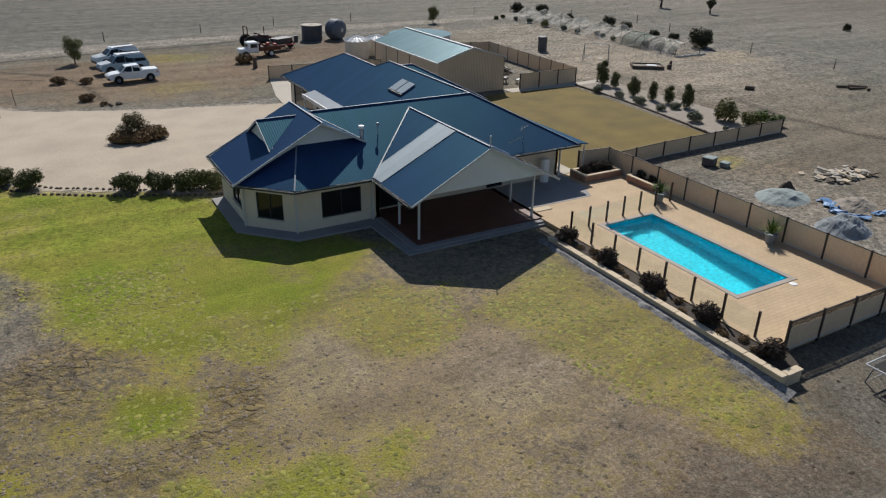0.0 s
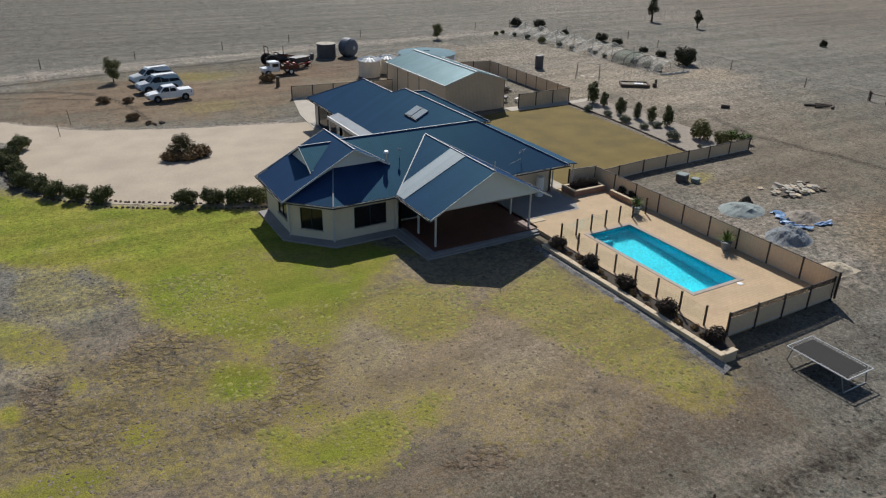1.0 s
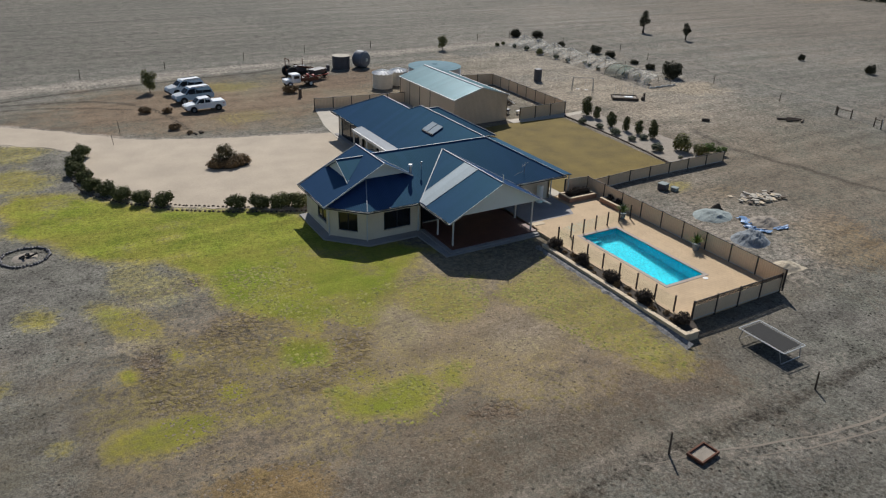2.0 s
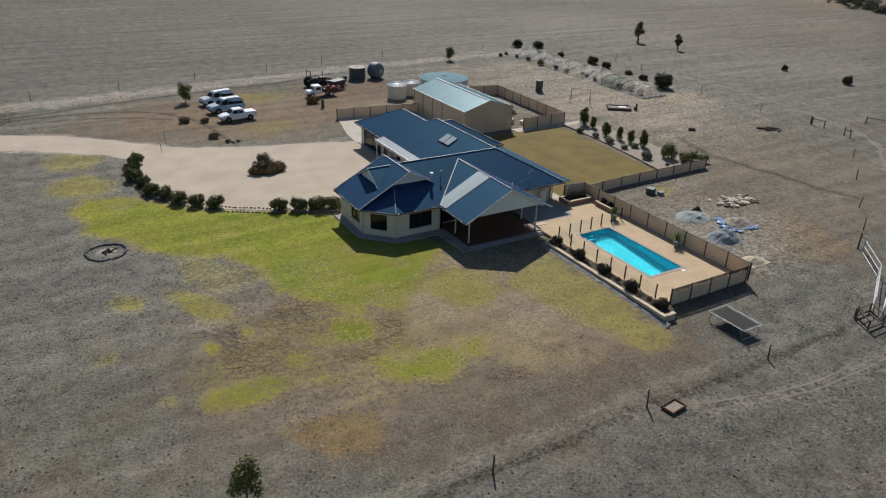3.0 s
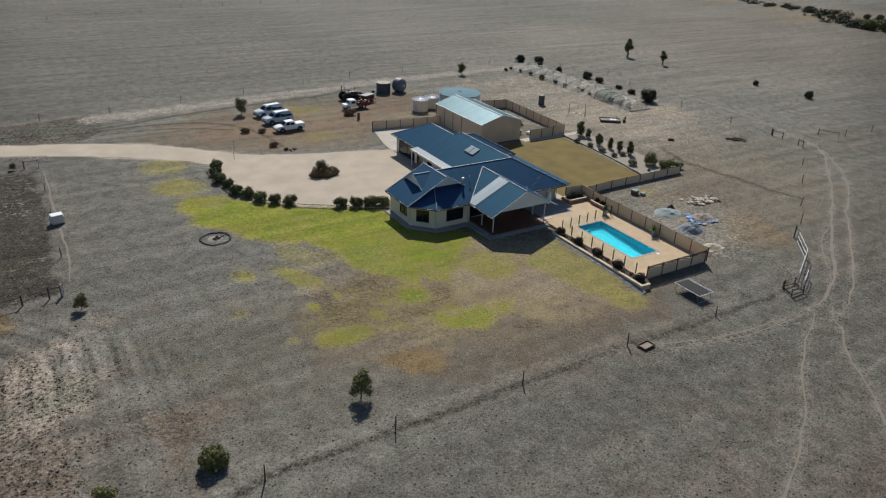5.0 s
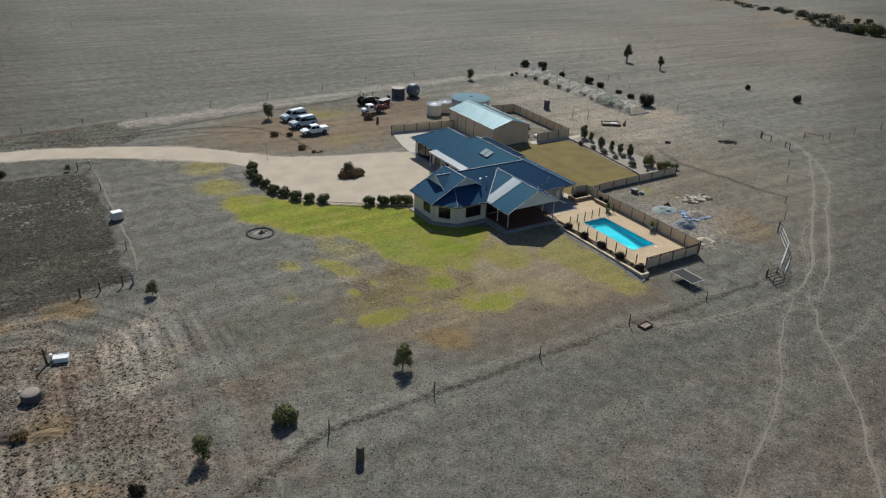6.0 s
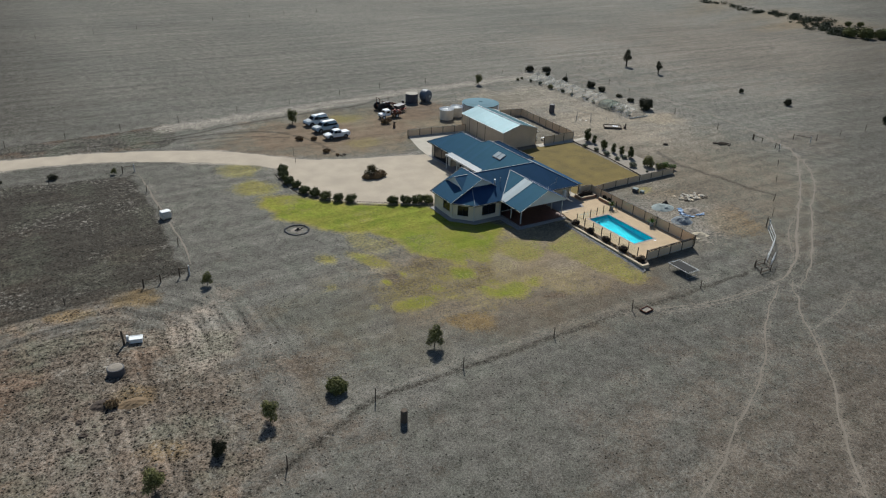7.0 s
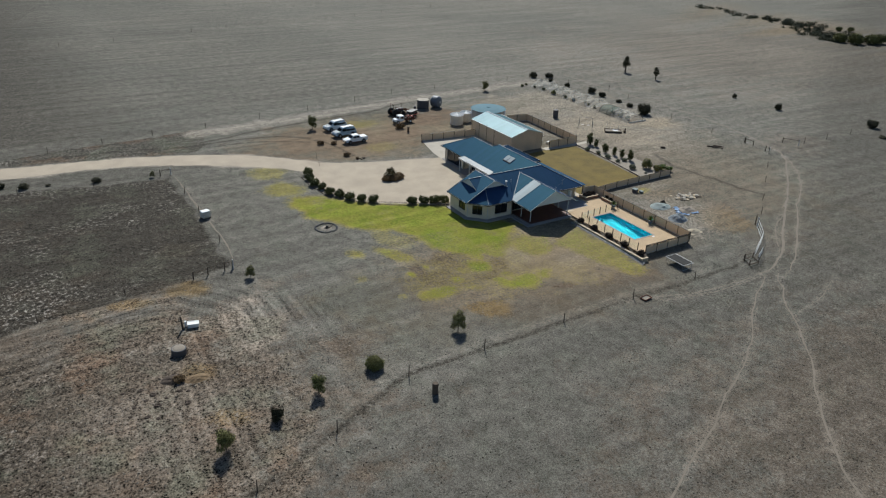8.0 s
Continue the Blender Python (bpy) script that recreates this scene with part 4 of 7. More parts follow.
    # gutters on the eaves
    eaves = [((6.6, 42.25), (6.6, 48.1)), ((6.6, 42.25), (9.35, 39.5)), ((9.35, 39.5), (14.2, 39.5)), ((14.1, 34.6), (14.1, 39.5)), ((24.1, 34.6), (24.1, 39.5)), ((24.1, 39.5), (29.7, 39.5)),
             ((29.7, 39.5), (29.7, 53.6)), ((18.5, 50.6), (18.5, 70.1)), ((18.5, 70.2), (27.8, 70.2)), ((31.1, 53.6), (31.1, 62.8)), ((29.7, 53.5), (31.1, 53.5))]
    for p, q in eaves:
        part("gutter", beam(bmesh.new(), (*p, EZ - 0.07), (*q, EZ - 0.07), 0.13, 0.13), FASCIA, h)
        part("fascia", beam(bmesh.new(), (*p, EZ - 0.015), (*q, EZ - 0.015), 0.15, 0.02), TRIM, h)
    # walls, each a slab with its window cut out
    def wall(p, q, z0=0.0, z1=2.84, openings=(), thick=0.2):
        p, q = Vector((*p, 0)), Vector((*q, 0))
        d = (q - p)
        length = d.length
        d.normalize()
        s = Vector((-d.y, d.x, 0)) * thick
        bm = bmesh.new()
        cuts = sorted(openings)
        spans, last = [], 0.0
        for a, b, lo, hi in cuts:
            spans += [(last, a, z0, z1), (a, b, z0, lo), (a, b, hi, z1)]
            last = b
        spans.append((last, length, z0, z1))
        for a, b, lo, hi in spans:
            if b - a < 0.01 or hi - lo < 0.01:
                continue
            c = [p + d * a, p + d * b, p + d * b + s, p + d * a + s]
            low = [bm.verts.new((v.x, v.y, lo)) for v in c]
            top = [bm.verts.new((v.x, v.y, hi)) for v in c]
            bm.faces.new(low[::-1]), bm.faces.new(top)
            for i in range(4):
                bm.faces.new((low[i], low[(i + 1) % 4], top[(i + 1) % 4], top[i]))
        bmesh.ops.remove_doubles(bm, verts=bm.verts[:], dist=1e-4)
        part("wall", bm, WALL, h)
        for a, b, lo, hi in cuts:
            win = tagged(new("window"), "dark glazed window in a pale frame")
            win.parent = h
            bm = bmesh.new()
            i = s * 0.35
            for u in (a, b - 0.06, (a + b) / 2 - 0.03):
                beam(bm, p + d * (u + 0.03) + i + Vector((0, 0, lo)), p + d * (u + 0.03) + i + Vector((0, 0, hi)), 0.06, 0.06, d)
            for zz in (lo + 0.03, hi - 0.03):
                beam(bm, p + d * a + i + Vector((0, 0, zz)), p + d * b + i + Vector((0, 0, zz)), 0.06, 0.06)
            part("frame", bm, FASCIA, win)
            bm = bmesh.new()
            beam(bm, p + d * a + i * 1.4 + Vector((0, 0, (lo + hi) / 2)), p + d * b + i * 1.4 + Vector((0, 0, (lo + hi) / 2)), 0.02, hi - lo - 0.08)
            part("pane", bm, GLASS_DARK, win)
            bm = bmesh.new()
            beam(bm, p + d * (a - 0.05) - s * 0.15 + Vector((0, 0, lo - 0.04)), p + d * (b + 0.05) - s * 0.15 + Vector((0, 0, lo - 0.04)), 0.12, 0.07)
            part("sill", bm, WALL, win)
    wall((7.3, 48.0), (7.3, 42.55), openings=[(2.6, 4.6, 0.9, 2.35)])
    wall((7.3, 42.55), (9.65, 40.2), openings=[(0.75, 2.45, 0.75, 2.35)])
    wall((9.65, 40.2), (14.8, 40.2), openings=[(1.5, 4.0, 0.75, 2.35)])
    wall((14.8, 40.2), (14.8, 41.0))
    wall((14.8, 41.0), (29.0, 41.0), z1=3.15, openings=[(0.3, 3.3, 0.35, 2.45), (8.3, 9.6, 0.35, 2.4)])
    wall((29.0, 41.0), (29.0, 53.9), openings=[(3, 5, 0.9, 2.2), (8, 10, 0.9, 2.2)])
    wall((29.0, 53.9), (30.4, 53.9))
    wall((30.4, 53.9), (30.4, 62.2))
    wall((30.4, 62.2), (27.2, 62.2))
    wall((27.2, 62.2), (27.2, 69.5))
    wall((27.2, 69.5), (19.2, 69.5), openings=[(2, 4, 0.9, 2.2)])
    wall((19.2, 69.5), (19.2, 62.5), openings=[(0.8, 6.0, 0.1, 2.3)])
    wall((19.2, 62.5), (20.4, 62.5))
    wall((20.4, 62.5), (20.4, 50.0), openings=[(1.0, 2.4, 0.1, 2.3), (4, 6, 0.6, 2.2), (8, 10, 0.6, 2.2)])
    wall((20.4, 50.0), (14.5, 50.0))
    wall((14.5, 50.0), (14.5, 48.0))
    # ceiling lining under the eaves
    for row in ((7.0, 14.4, 43, 48), (14.6, 29.3, 40.0, 50.2), (19.0, 29.2, 50.2, 62), (19.0, 27.4, 62, 69.8), (29.2, 30.6, 54.0, 62.4), (10.0, 14.6, 39.95, 43)):
        part("soffit", boxes((*row, 2.76, 2.80)), GABLE, h)
    part("patio_ceiling", boxes((15.1, 23.1, 35.1, 41.0, 3.18, 3.21)), GABLE, h)
    # flue, aerials, solar heater
    fx, fy = 14.8, 42.5
    part("flue", tube(bmesh.new(), (fx, fy, south(0, fy) - 0.1), (fx, fy, 5.15), 0.13, 0.13, 14), STEEL, h, "galvanised chimney flue")
    part("flue_cap", tube(bmesh.new(), (fx, fy, 5.15), (fx, fy, 5.3), 0.2, 0.17, 14), WHITE, h)
    bm = tube(bmesh.new(), (16.0, 42.75, south(0, 42.75) - 0.05), (16.0, 42.75, 5.2), 0.03)
    lathe(bm, [(0.05, 0), (0.1, 0.04), (0.1, 0.14), (0.04, 0.2)], 10, (16.0, 42.75, 5.1))
    part("roof_vent", bm, STEEL, h, "thin vent pipe with cowl")
    bm = tube(bmesh.new(), (25.5, 40.5, south(0, 40.5) - 0.05), (25.55, 40.5, 4.5), 0.022)
    tube(bm, (25.1, 40.3, 4.25), (26.2, 40.9, 4.35), 0.014)
    for k in range(4):
        tube(bm, (25.3 + k * 0.22 + 0.06, 40.35 + k * 0.12, 4.3), (25.3 + k * 0.22 - 0.06, 40.6 + k * 0.12, 4.3), 0.006)
    tube(bm, (25.5, 40.5, 3.75), (24.2, 40.2, 3.55), 0.014)
    part("aerial", bm, FRAME_GREY, h, "television aerial on a thin mast")
    part("finial", tube(bmesh.new(), (19.1, 34.7, 5.4), (19.1, 34.7, 6.15), 0.035), TRIM, h)
    slope = lambda x, up: wing_w(x, 0) + up
    sol = new("solar_heater")
    sol.parent = h
    sol["label"] = "two-panel solar water heater"
    for y0 in (51.1, 52.25):
        sheet("solar_panel", [(21.8, y0, slope(21.8, 0.16)), (22.95, y0, slope(22.95, 0.16)), (22.95, y0 + 1.0, slope(22.95, 0.16)), (21.8, y0 + 1.0, slope(21.8, 0.16))], SOLAR, sol, 0.1)
    part("solar_frame", boxes((21.72, 21.79, 51.05, 53.3, slope(21.75, 0.0), slope(21.75, 0.14))), FASCIA, sol)
    # downpipes
    for px, py in ((9.55, 40.1), (29.05, 40.9), (7.2, 42.6), (14.3, 40.1)):
        bm = beam(bmesh.new(), (px, py - 0.06, 0.05), (px, py - 0.06, 2.6), 0.09, 0.09)
        beam(bm, (px, py - 0.06, 2.6), (px, py - 0.5, 2.8), 0.09, 0.09)
        part("downpipe", bm, TRIM, h)
    # patio posts and beams
    for px, py in ((15.25, 35.8), (15.25, 38.3), (22.95, 35.6), (23.2, 38.3)):
        part("patio_post", boxes((px - 0.06, px + 0.06, py - 0.06, py + 0.06, 0.28, 3.18), bevel=0.012), TRIM, h)
    for row in ((15.2, 15.3, 35.6, 40.2, 2.98, 3.17), (22.9, 23.2, 35.6, 40.2, 2.98, 3.17)):
        part("patio_beam", boxes(row), TRIM, h)
    for py in (52.2, 55.4, 58.6, 62.1):
        part("porch_post", boxes((17.92, 18.04, py - 0.06, py + 0.06, 0.02, 2.78)), TRIM, h)
    # slab, plinth and deck
    ring = [(6.5, 48.0), (6.5, 42.1), (9.3, 39.2), (13.8, 39.2), (14.0, 34.6), (24.2, 34.6), (24.2, 39.8), (29.4, 39.8), (29.4, 53.4), (30.8, 53.4), (30.8, 62.6), (27.6, 62.6), (27.6, 70), (18.8, 70), (18.8, 62.8), (17.8, 62.8), (17.8, 49.6), (14, 49.6), (14, 48)]
    part("slab", prism(bmesh.new(), ring, -0.1, 0.12), SLAB, h, "grey concrete footing slab")
    part("patio_floor", boxes((14.85, 23.6, 35.2, 41.0, 0.1, 0.3)), TIMBER, h, "dark red-brown decked patio floor")
    part("patio_step", boxes((14.45, 14.85, 34.8, 40.0, 0.1, 0.22), (14.85, 23.6, 34.8, 35.2, 0.1, 0.22)), SLAB, h)
    return h


house = build_house()


def hot_water_unit(x, y):
    g = thing("hot_water_unit", "tall pale grey hot water cylinder by the house wall", "water heater", at=pose(x, y, 0.3))
    part("tank", lathe(bmesh.new(), [(0.3, 0), (0.31, 0.04), (0.31, 1.55), (0.27, 1.65), (0.1, 1.7)], 20), WHITE, g)
    part("base", lathe(bmesh.new(), [(0.38, -0.02), (0.38, 0.0)], 16), SLAB, g)
    part("pipe", tube(bmesh.new(), (0.3, 0.1, 0.2), (0.36, 0.3, 0.2), 0.03), STEEL, g)


hot_water_unit(27.5, 40.45)

# ---- shed ----


def build_shed():
    s = thing("shed", "large cream steel shed with pale zinc gable roof", "shed")
    x0, x1, y0, y1, ez, rz = 33.75, 41.7, 66.7, 82.0, 3.4, 4.62
    xm = (x0 + x1) / 2
    sheet("roof", [(x0 - 0.15, y0 - 0.1, ez), (xm, y0 - 0.1, rz), (xm, y1 + 0.1, rz), (x0 - 0.15, y1 + 0.1, ez)], SHED_ROOF, s, 0.05, "", 0.19)
    sheet("roof", [(x1 + 0.15, y0 - 0.1, ez), (xm, y0 - 0.1, rz), (xm, y1 + 0.1, rz), (x1 + 0.15, y1 + 0.1, ez)], SHED_ROOF, s, 0.05, "", 0.19)
    for y in (y0, y1):
        sheet("wall", [(x0, y, 0), (x1, y, 0), (x1, y, ez - 0.05), (xm, y, rz - 0.08), (x0, y, ez - 0.05)], SHED_WALL, s, 0.08)
    for x in (x0, x1):
        sheet("wall", [(x, y0, 0), (x, y1, 0), (x, y1, ez - 0.03), (x, y0, ez - 0.03)], SHED_WALL, s, 0.08)
    part("ridge_cap", beam(bmesh.new(), (xm, y0 - 0.12, rz + 0.02), (xm, y1 + 0.12, rz + 0.02), 0.3, 0.06), CAP, s)
    for x in (x0 - 0.17, x1 + 0.17):
        part("gutter", beam(bmesh.new(), (x, y0 - 0.1, ez - 0.05), (x, y1 + 0.1, ez - 0.05), 0.12, 0.12), TRIM, s)
    for a, b in ((x0 - 0.15, xm), (x1 + 0.15, xm)):
        part("barge_board", beam(bmesh.new(), (a, y0 - 0.12, ez), (b, y0 - 0.12, rz), 0.05, 0.16), TRIM, s)
    for k in range(4):
        y = y1 - 0.3 - k * 2.9
        part("column", boxes((x0 - 0.1, x0 - 0.005, y, y + 0.14, 0, ez - 0.1)), POST, s)
    part("side_door", boxes((x0 - 0.06, x0 - 0.01, y1 - 2.9, y1 - 0.4, 0, 2.6)), GABLE, s)


build_shed()


TANK_LID = material("weathered_zinc_lid", (0.065, 0.165, 0.215), 0.85, 0.0, 0.15, 0.8, 12, 0.0)


def petal_lid(bm, r, z0, rise, count=14):
    """A cone of separate ribs with gaps between them."""
    for k in range(count):
        a0 = 2 * math.pi * k / count
        a1 = a0 + 2 * math.pi / count * 0.62
        mid = (a0 + a1) / 2
        ring = [(r * 1.06, a0, z0 + 0.02), (r * 1.12, mid, z0 + 0.14), (r * 1.06, a1, z0 + 0.02), (r * 0.12, a1, z0 + rise), (r * 0.12, mid, z0 + rise + 0.12), (r * 0.12, a0, z0 + rise)]
        top = [bm.verts.new((q * math.cos(a), q * math.sin(a), z)) for q, a, z in ring]
        low = [bm.verts.new((v.co.x, v.co.y, v.co.z - 0.09)) for v in top]
        for f in ((0, 1, 4, 5), (1, 2, 3, 4)):
            bm.faces.new([top[i] for i in f])
            bm.faces.new([low[i] for i in reversed(f)])
        for i in range(6):
            bm.faces.new((low[i], low[(i + 1) % 6], top[(i + 1) % 6], top[i]))
    return bm


def upright_tank(name, x, y, r, hgt, mat, label, lid, dome=0.25, ribs=5):
    t = thing(name, label, "water tank", at=pose(x, y, 0))
    prof = [(r, 0)]
    for k in range(ribs):
        z = hgt * (k + 1) / (ribs + 1)
        prof += [(r, z - 0.04), (r * 1.02, z), (r, z + 0.04)]
    prof.append((r, hgt))
    part("body", lathe(bmesh.new(), prof, 40), mat, t)
    part("lid", lathe(bmesh.new(), [(r * 1.03, hgt), (r * 1.03, hgt + 0.05), (r * 0.6, hgt + dome * 0.75), (r * 0.12, hgt + dome), (r * 0.1, hgt + dome + 0.08)], 40), lid, t)
    if lid is WHITE:
        part("lid_ribs", petal_lid(bmesh.new(), r, hgt + 0.05, dome), WHITE, t, "white raised lid ribs")
    part("pipe", tube(bmesh.new(), (r + 0.06, 0, 0), (r + 0.06, 0, hgt * 0.9), 0.05), WHITE, t)


upright_tank("water_tank", 44.5, 91.2, 4.1, 2.25, STEEL, "big round galvanised rainwater tank with flat lid", TANK_LID, 0.35, 8)
upright_tank("poly_tank", 34.8, 90.0, 1.5, 2.1, TANK_PALE, "cream water tank with white ribbed lid", WHITE, 0.5)
upright_tank("poly_tank", 38.0, 91.0, 1.3, 2.0, TANK_PALE, "small cream water tank with white lid", WHITE, 0.4)
upright_tank("steel_tank", 34.4, 105.4, 1.45, 2.1, TANK_DARK, "dark rusty steel tank with pale flat top", CONCRETE, 0.1)

lying = thing("lying_tank", "blue-grey round steel tank lying on its side", "water tank", at=pose(37.8, 104.7, 1.4, 90, 0, 25))
part("body", lathe(bmesh.new(), [(0.6, -1.15), (1.2, -1.0), (1.42, -0.7), (1.45, 0.7), (1.2, 1.0), (0.6, 1.15)], 28), TANK_BLUE, lying)
part("hatch", lathe(bmesh.new(), [(0.3, 1.1), (0.3, 1.25), (0.2, 1.3)], 14), STEEL, lying)

# ---- pool terrace ----
DZ = 0.3
terrace = thing("terrace", "raised terrace of square cream pavers round the pool", "paving", "", "structure")
bm = bmesh.new()
for r in ((23.35, 25.75, 18.6, 41.0), (30.25, 33.68, 18.6, 41.0), (25.75, 30.25, 18.6, 22.35), (25.75, 30.25, 32.75, 41.0)):
    box(bm, *r, -0.6, DZ)
part("base", bm, PAVERS, terrace, "cream clay pavers with fine joints")
pool = thing("swimming_pool", "rectangular in-ground swimming pool with turquoise water", "swimming pool")
px0, px1, py0, py1 = 26.05, 29.95, 22.65, 32.45
bm = bmesh.new()
shallow, deep = -0.75, -1.75
floor_low = [bm.verts.new((x, y, -2.1)) for x, y in ((px0, py0), (px1, py0), (px1, py1), (px0, py1))]
floor_top = [bm.verts.new((x, y, z)) for x, y, z in ((px0, py0, deep), (px1, py0, deep), (px1, py1, shallow), (px0, py1, shallow))]
bm.faces.new(floor_low[::-1]), bm.faces.new(floor_top)
for i in range(4):
    bm.faces.new((floor_low[i], floor_low[(i + 1) % 4], floor_top[(i + 1) % 4], floor_top[i]))
for r in ((px0 - 0.2, px0, py0 - 0.2, py1 + 0.2), (px1, px1 + 0.2, py0 - 0.2, py1 + 0.2), (px0, px1, py0 - 0.2, py0), (px0, px1, py1, py1 + 0.2)):
    box(bm, *r, -2.1, DZ - 0.03)
part("basin", bm, POOL, pool, "pale blue pool shell")
part("steps", boxes((px0, px0 + 1.5, py1 - 0.45, py1, -1.0, -0.15), (px0, px0 + 1.5, py1 - 0.9, py1 - 0.45, -1.0, -0.45), bevel=0.02), POOL, pool)
bm = bmesh.new()
bmesh.ops.create_grid(bm, x_segments=1, y_segments=1, size=0.5, matrix=Matrix.Translation(((px0 + px1) / 2, (py0 + py1) / 2, DZ - 0.14)) @ Matrix.Diagonal((px1 - px0 - 0.01, py1 - py0 - 0.01, 1, 1)))
bmesh.ops.recalc_face_normals(bm, faces=bm.faces)
water_part = part("water_surface", bm, water, pool, "clear rippled turquoise water")
if water_part.data.polygons[0].normal.z < 0:
    water_part.data.flip_normals()
water_part.visible_shadow = False
for r in ((px0 - 0.3, px0 + 0.01, py0 - 0.3, py1 + 0.3), (px1 - 0.01, px1 + 0.3, py0 - 0.3, py1 + 0.3), (px0 + 0.01, px1 - 0.01, py0 - 0.3, py0 + 0.01), (px0 + 0.01, px1 - 0.01, py1 - 0.01, py1 + 0.3)):
    part("coping", boxes((*r, DZ - 0.06, DZ + 0.025), bevel=0.015), COPING, pool)
part("skimmer_lid", lathe(bmesh.new(), [(0.2, 0), (0.2, 0.02), (0.17, 0.03)], 18, (29.6, 22.1, DZ)), WHITE, pool)

flat_area("side_terrace", [(23.62, 36.7), (28.6, 36.7), (29.4, 38.4), (29.4, 40.95), (23.62, 40.95)], SLAB, "grey concrete terrace beside the patio", "paving", DZ + 0.012, 0.05)

# low limestone retaining wall with a garden bed behind it
retaining = thing("retaining_wall", "low limestone block retaining wall with pale capping", "wall", "", "structure")
for k in range(16):
    y = 16.9 + k * 0.985
    part("block", boxes((21.98, 22.27, y, y + 0.97, -0.7, 0.28), bevel=0.02), LIMESTONE, retaining)
    part("capstone", boxes((21.93, 22.30, y, y + 0.975, 0.28, 0.35), bevel=0.015), LIMESTONE, retaining)
part("block", boxes((22.28, 23.2, 16.9, 17.2, -0.7, 0.28), bevel=0.02), LIMESTONE, retaining)
part("capstone", boxes((22.31, 23.25, 16.86, 17.24, 0.28, 0.35), bevel=0.015), LIMESTONE, retaining)
ROUGH_GRAVEL = material("rough_grey_gravel", (0.20, 0.195, 0.195), 0.95, 0, 0.75, 4.0, 12, 1.0)
bm = bmesh.new()
rail = []
for k in range(40):
    y = 16.2 + k * 0.43
    w = 0.48 + 0.34 * noise.noise(Vector((0, y * 1.7, 4)))
    rail.append([bm.verts.new((x, y, ground_z(x, y) + dz)) for x, dz in ((21.98 - w, 0.0), (21.98 - w * 0.6, 0.12), (21.98, 0.10 - 0.8 * ground_z(21.98, y)))])
for a, b in zip(rail, rail[1:]):
    for i in range(2):
        bm.faces.new((a[i], a[i + 1], b[i + 1], b[i]))
tagged(part("gravel_strip", bm, ROUGH_GRAVEL), "strip of grey gravel along the foot of the wall", "gravel", "", "structure")
flat_area("garden_bed", [(22.35, 17.25), (23.6, 17.25), (24.1, 18.6), (23.35, 18.65), (23.35, 33.4), (22.35, 32.6)], SOIL, "dark mulched garden bed along the pool", "garden bed", 0.24, 0.5)

# ---- fences ----


def panel_fence(name, line, hgt, label, step_len=2.4, base=0.0, post=0.11, open_top=0.0):
    """Steel sheet panels between dark posts, along a line of corners."""
    f = thing(name, label, "fence")
    for (ax, ay), (bx, by) in zip(line, line[1:]):
        length = math.hypot(bx - ax, by - ay)
        k = max(1, round(length / step_len))
        for i in range(k):
            p = Vector((ax + (bx - ax) * i / k, ay + (by - ay) * i / k, 0))
            q = Vector((ax + (bx - ax) * (i + 1) / k, ay + (by - ay) * (i + 1) / k, 0))
            pz, qz = base if base else ground_z(p.x, p.y), base if base else ground_z(q.x, q.y)
            d = (q - p).normalized()
            a, b = p + d * post * 0.6, q - d * post * 0.6
            a.z, b.z = pz + 0.08, qz + 0.08
            solid = hgt - 0.14 - open_top
            sheet("panel", [a, b, b + Vector((0, 0, solid)), a + Vector((0, 0, solid))], PANEL_SHEET, f, 0.03)
            if open_top:
                # crossed slats above the solid sheet
                bm = bmesh.new()
                long = (b - a).length
                for k2 in range(int((long + open_top) / 0.09)):
                    for way in (1, -1):
                        u0 = k2 * 0.09 - (open_top if way > 0 else 0)
                        u1 = u0 + way * open_top
                        z0, z1 = solid, solid + open_top
                        if way < 0:
                            u1 = u0 - open_top
                        ends = sorted(((u0, z0), (u1, z1)))
                        (ua, za), (ub, zb) = ends
                        if ub - ua < 1e-6 or ub <= 0 or ua >= long:
                            continue
                        ca, cb = max(ua, 0.0), min(ub, long)
                        pa = a + d * ca + Vector((0, 0, za + (zb - za) * (ca - ua) / (ub - ua)))
                        pb = a + d * cb + Vector((0, 0, za + (zb - za) * (cb - ua) / (ub - ua)))
                        if (pb - pa).length > 0.02:
                            beam(bm, pa, pb, 0.012, 0.028)
                part("lattice", bm, POST, f, "dark crossed lattice top")
            for w in (hgt - 0.05,):
                part("rail", beam(bmesh.new(), a + Vector((0, 0, w - 0.08)), b + Vector((0, 0, w - 0.08)), 0.05, 0.06), POST, f)
            # added pale rail in place of the light showing through the gap below
            part("gap_light_rail", beam(bmesh.new(), a - Vector((0, 0, 0.03)), b - Vector((0, 0, 0.03)), 0.05, 0.06), TRIM, f)
            bm = boxes((-post / 2, post / 2, -post / 2, post / 2, -0.2, hgt + 0.04), bevel=0.01)
            o = part("post", bm, POST, f)
            o.matrix_local = Matrix.Translation((p.x, p.y, pz)) @ Matrix.Rotation(math.atan2(d.y, d.x), 4, "Z")
    bm = boxes((-post / 2, post / 2, -post / 2, post / 2, -0.2, hgt + 0.04), bevel=0.01)
    o = part("post", bm, POST, f)
    o.location = (*line[-1], base if base else ground_z(*line[-1]))
    return f


PANEL_SHEET = roof_material("cream_fence_ribbed_sheet", (0.66, 0.50, 0.34), 0.6, 0.2, 0.0, 40.0, 0.006)
panel_fence("front_pool_fence", [(24.25, 18.52), (33.6, 18.52)], 1.5, "cream steel sheet pool fence with dark posts and lattice top", 2.5, DZ - 0.32, open_top=0.3)
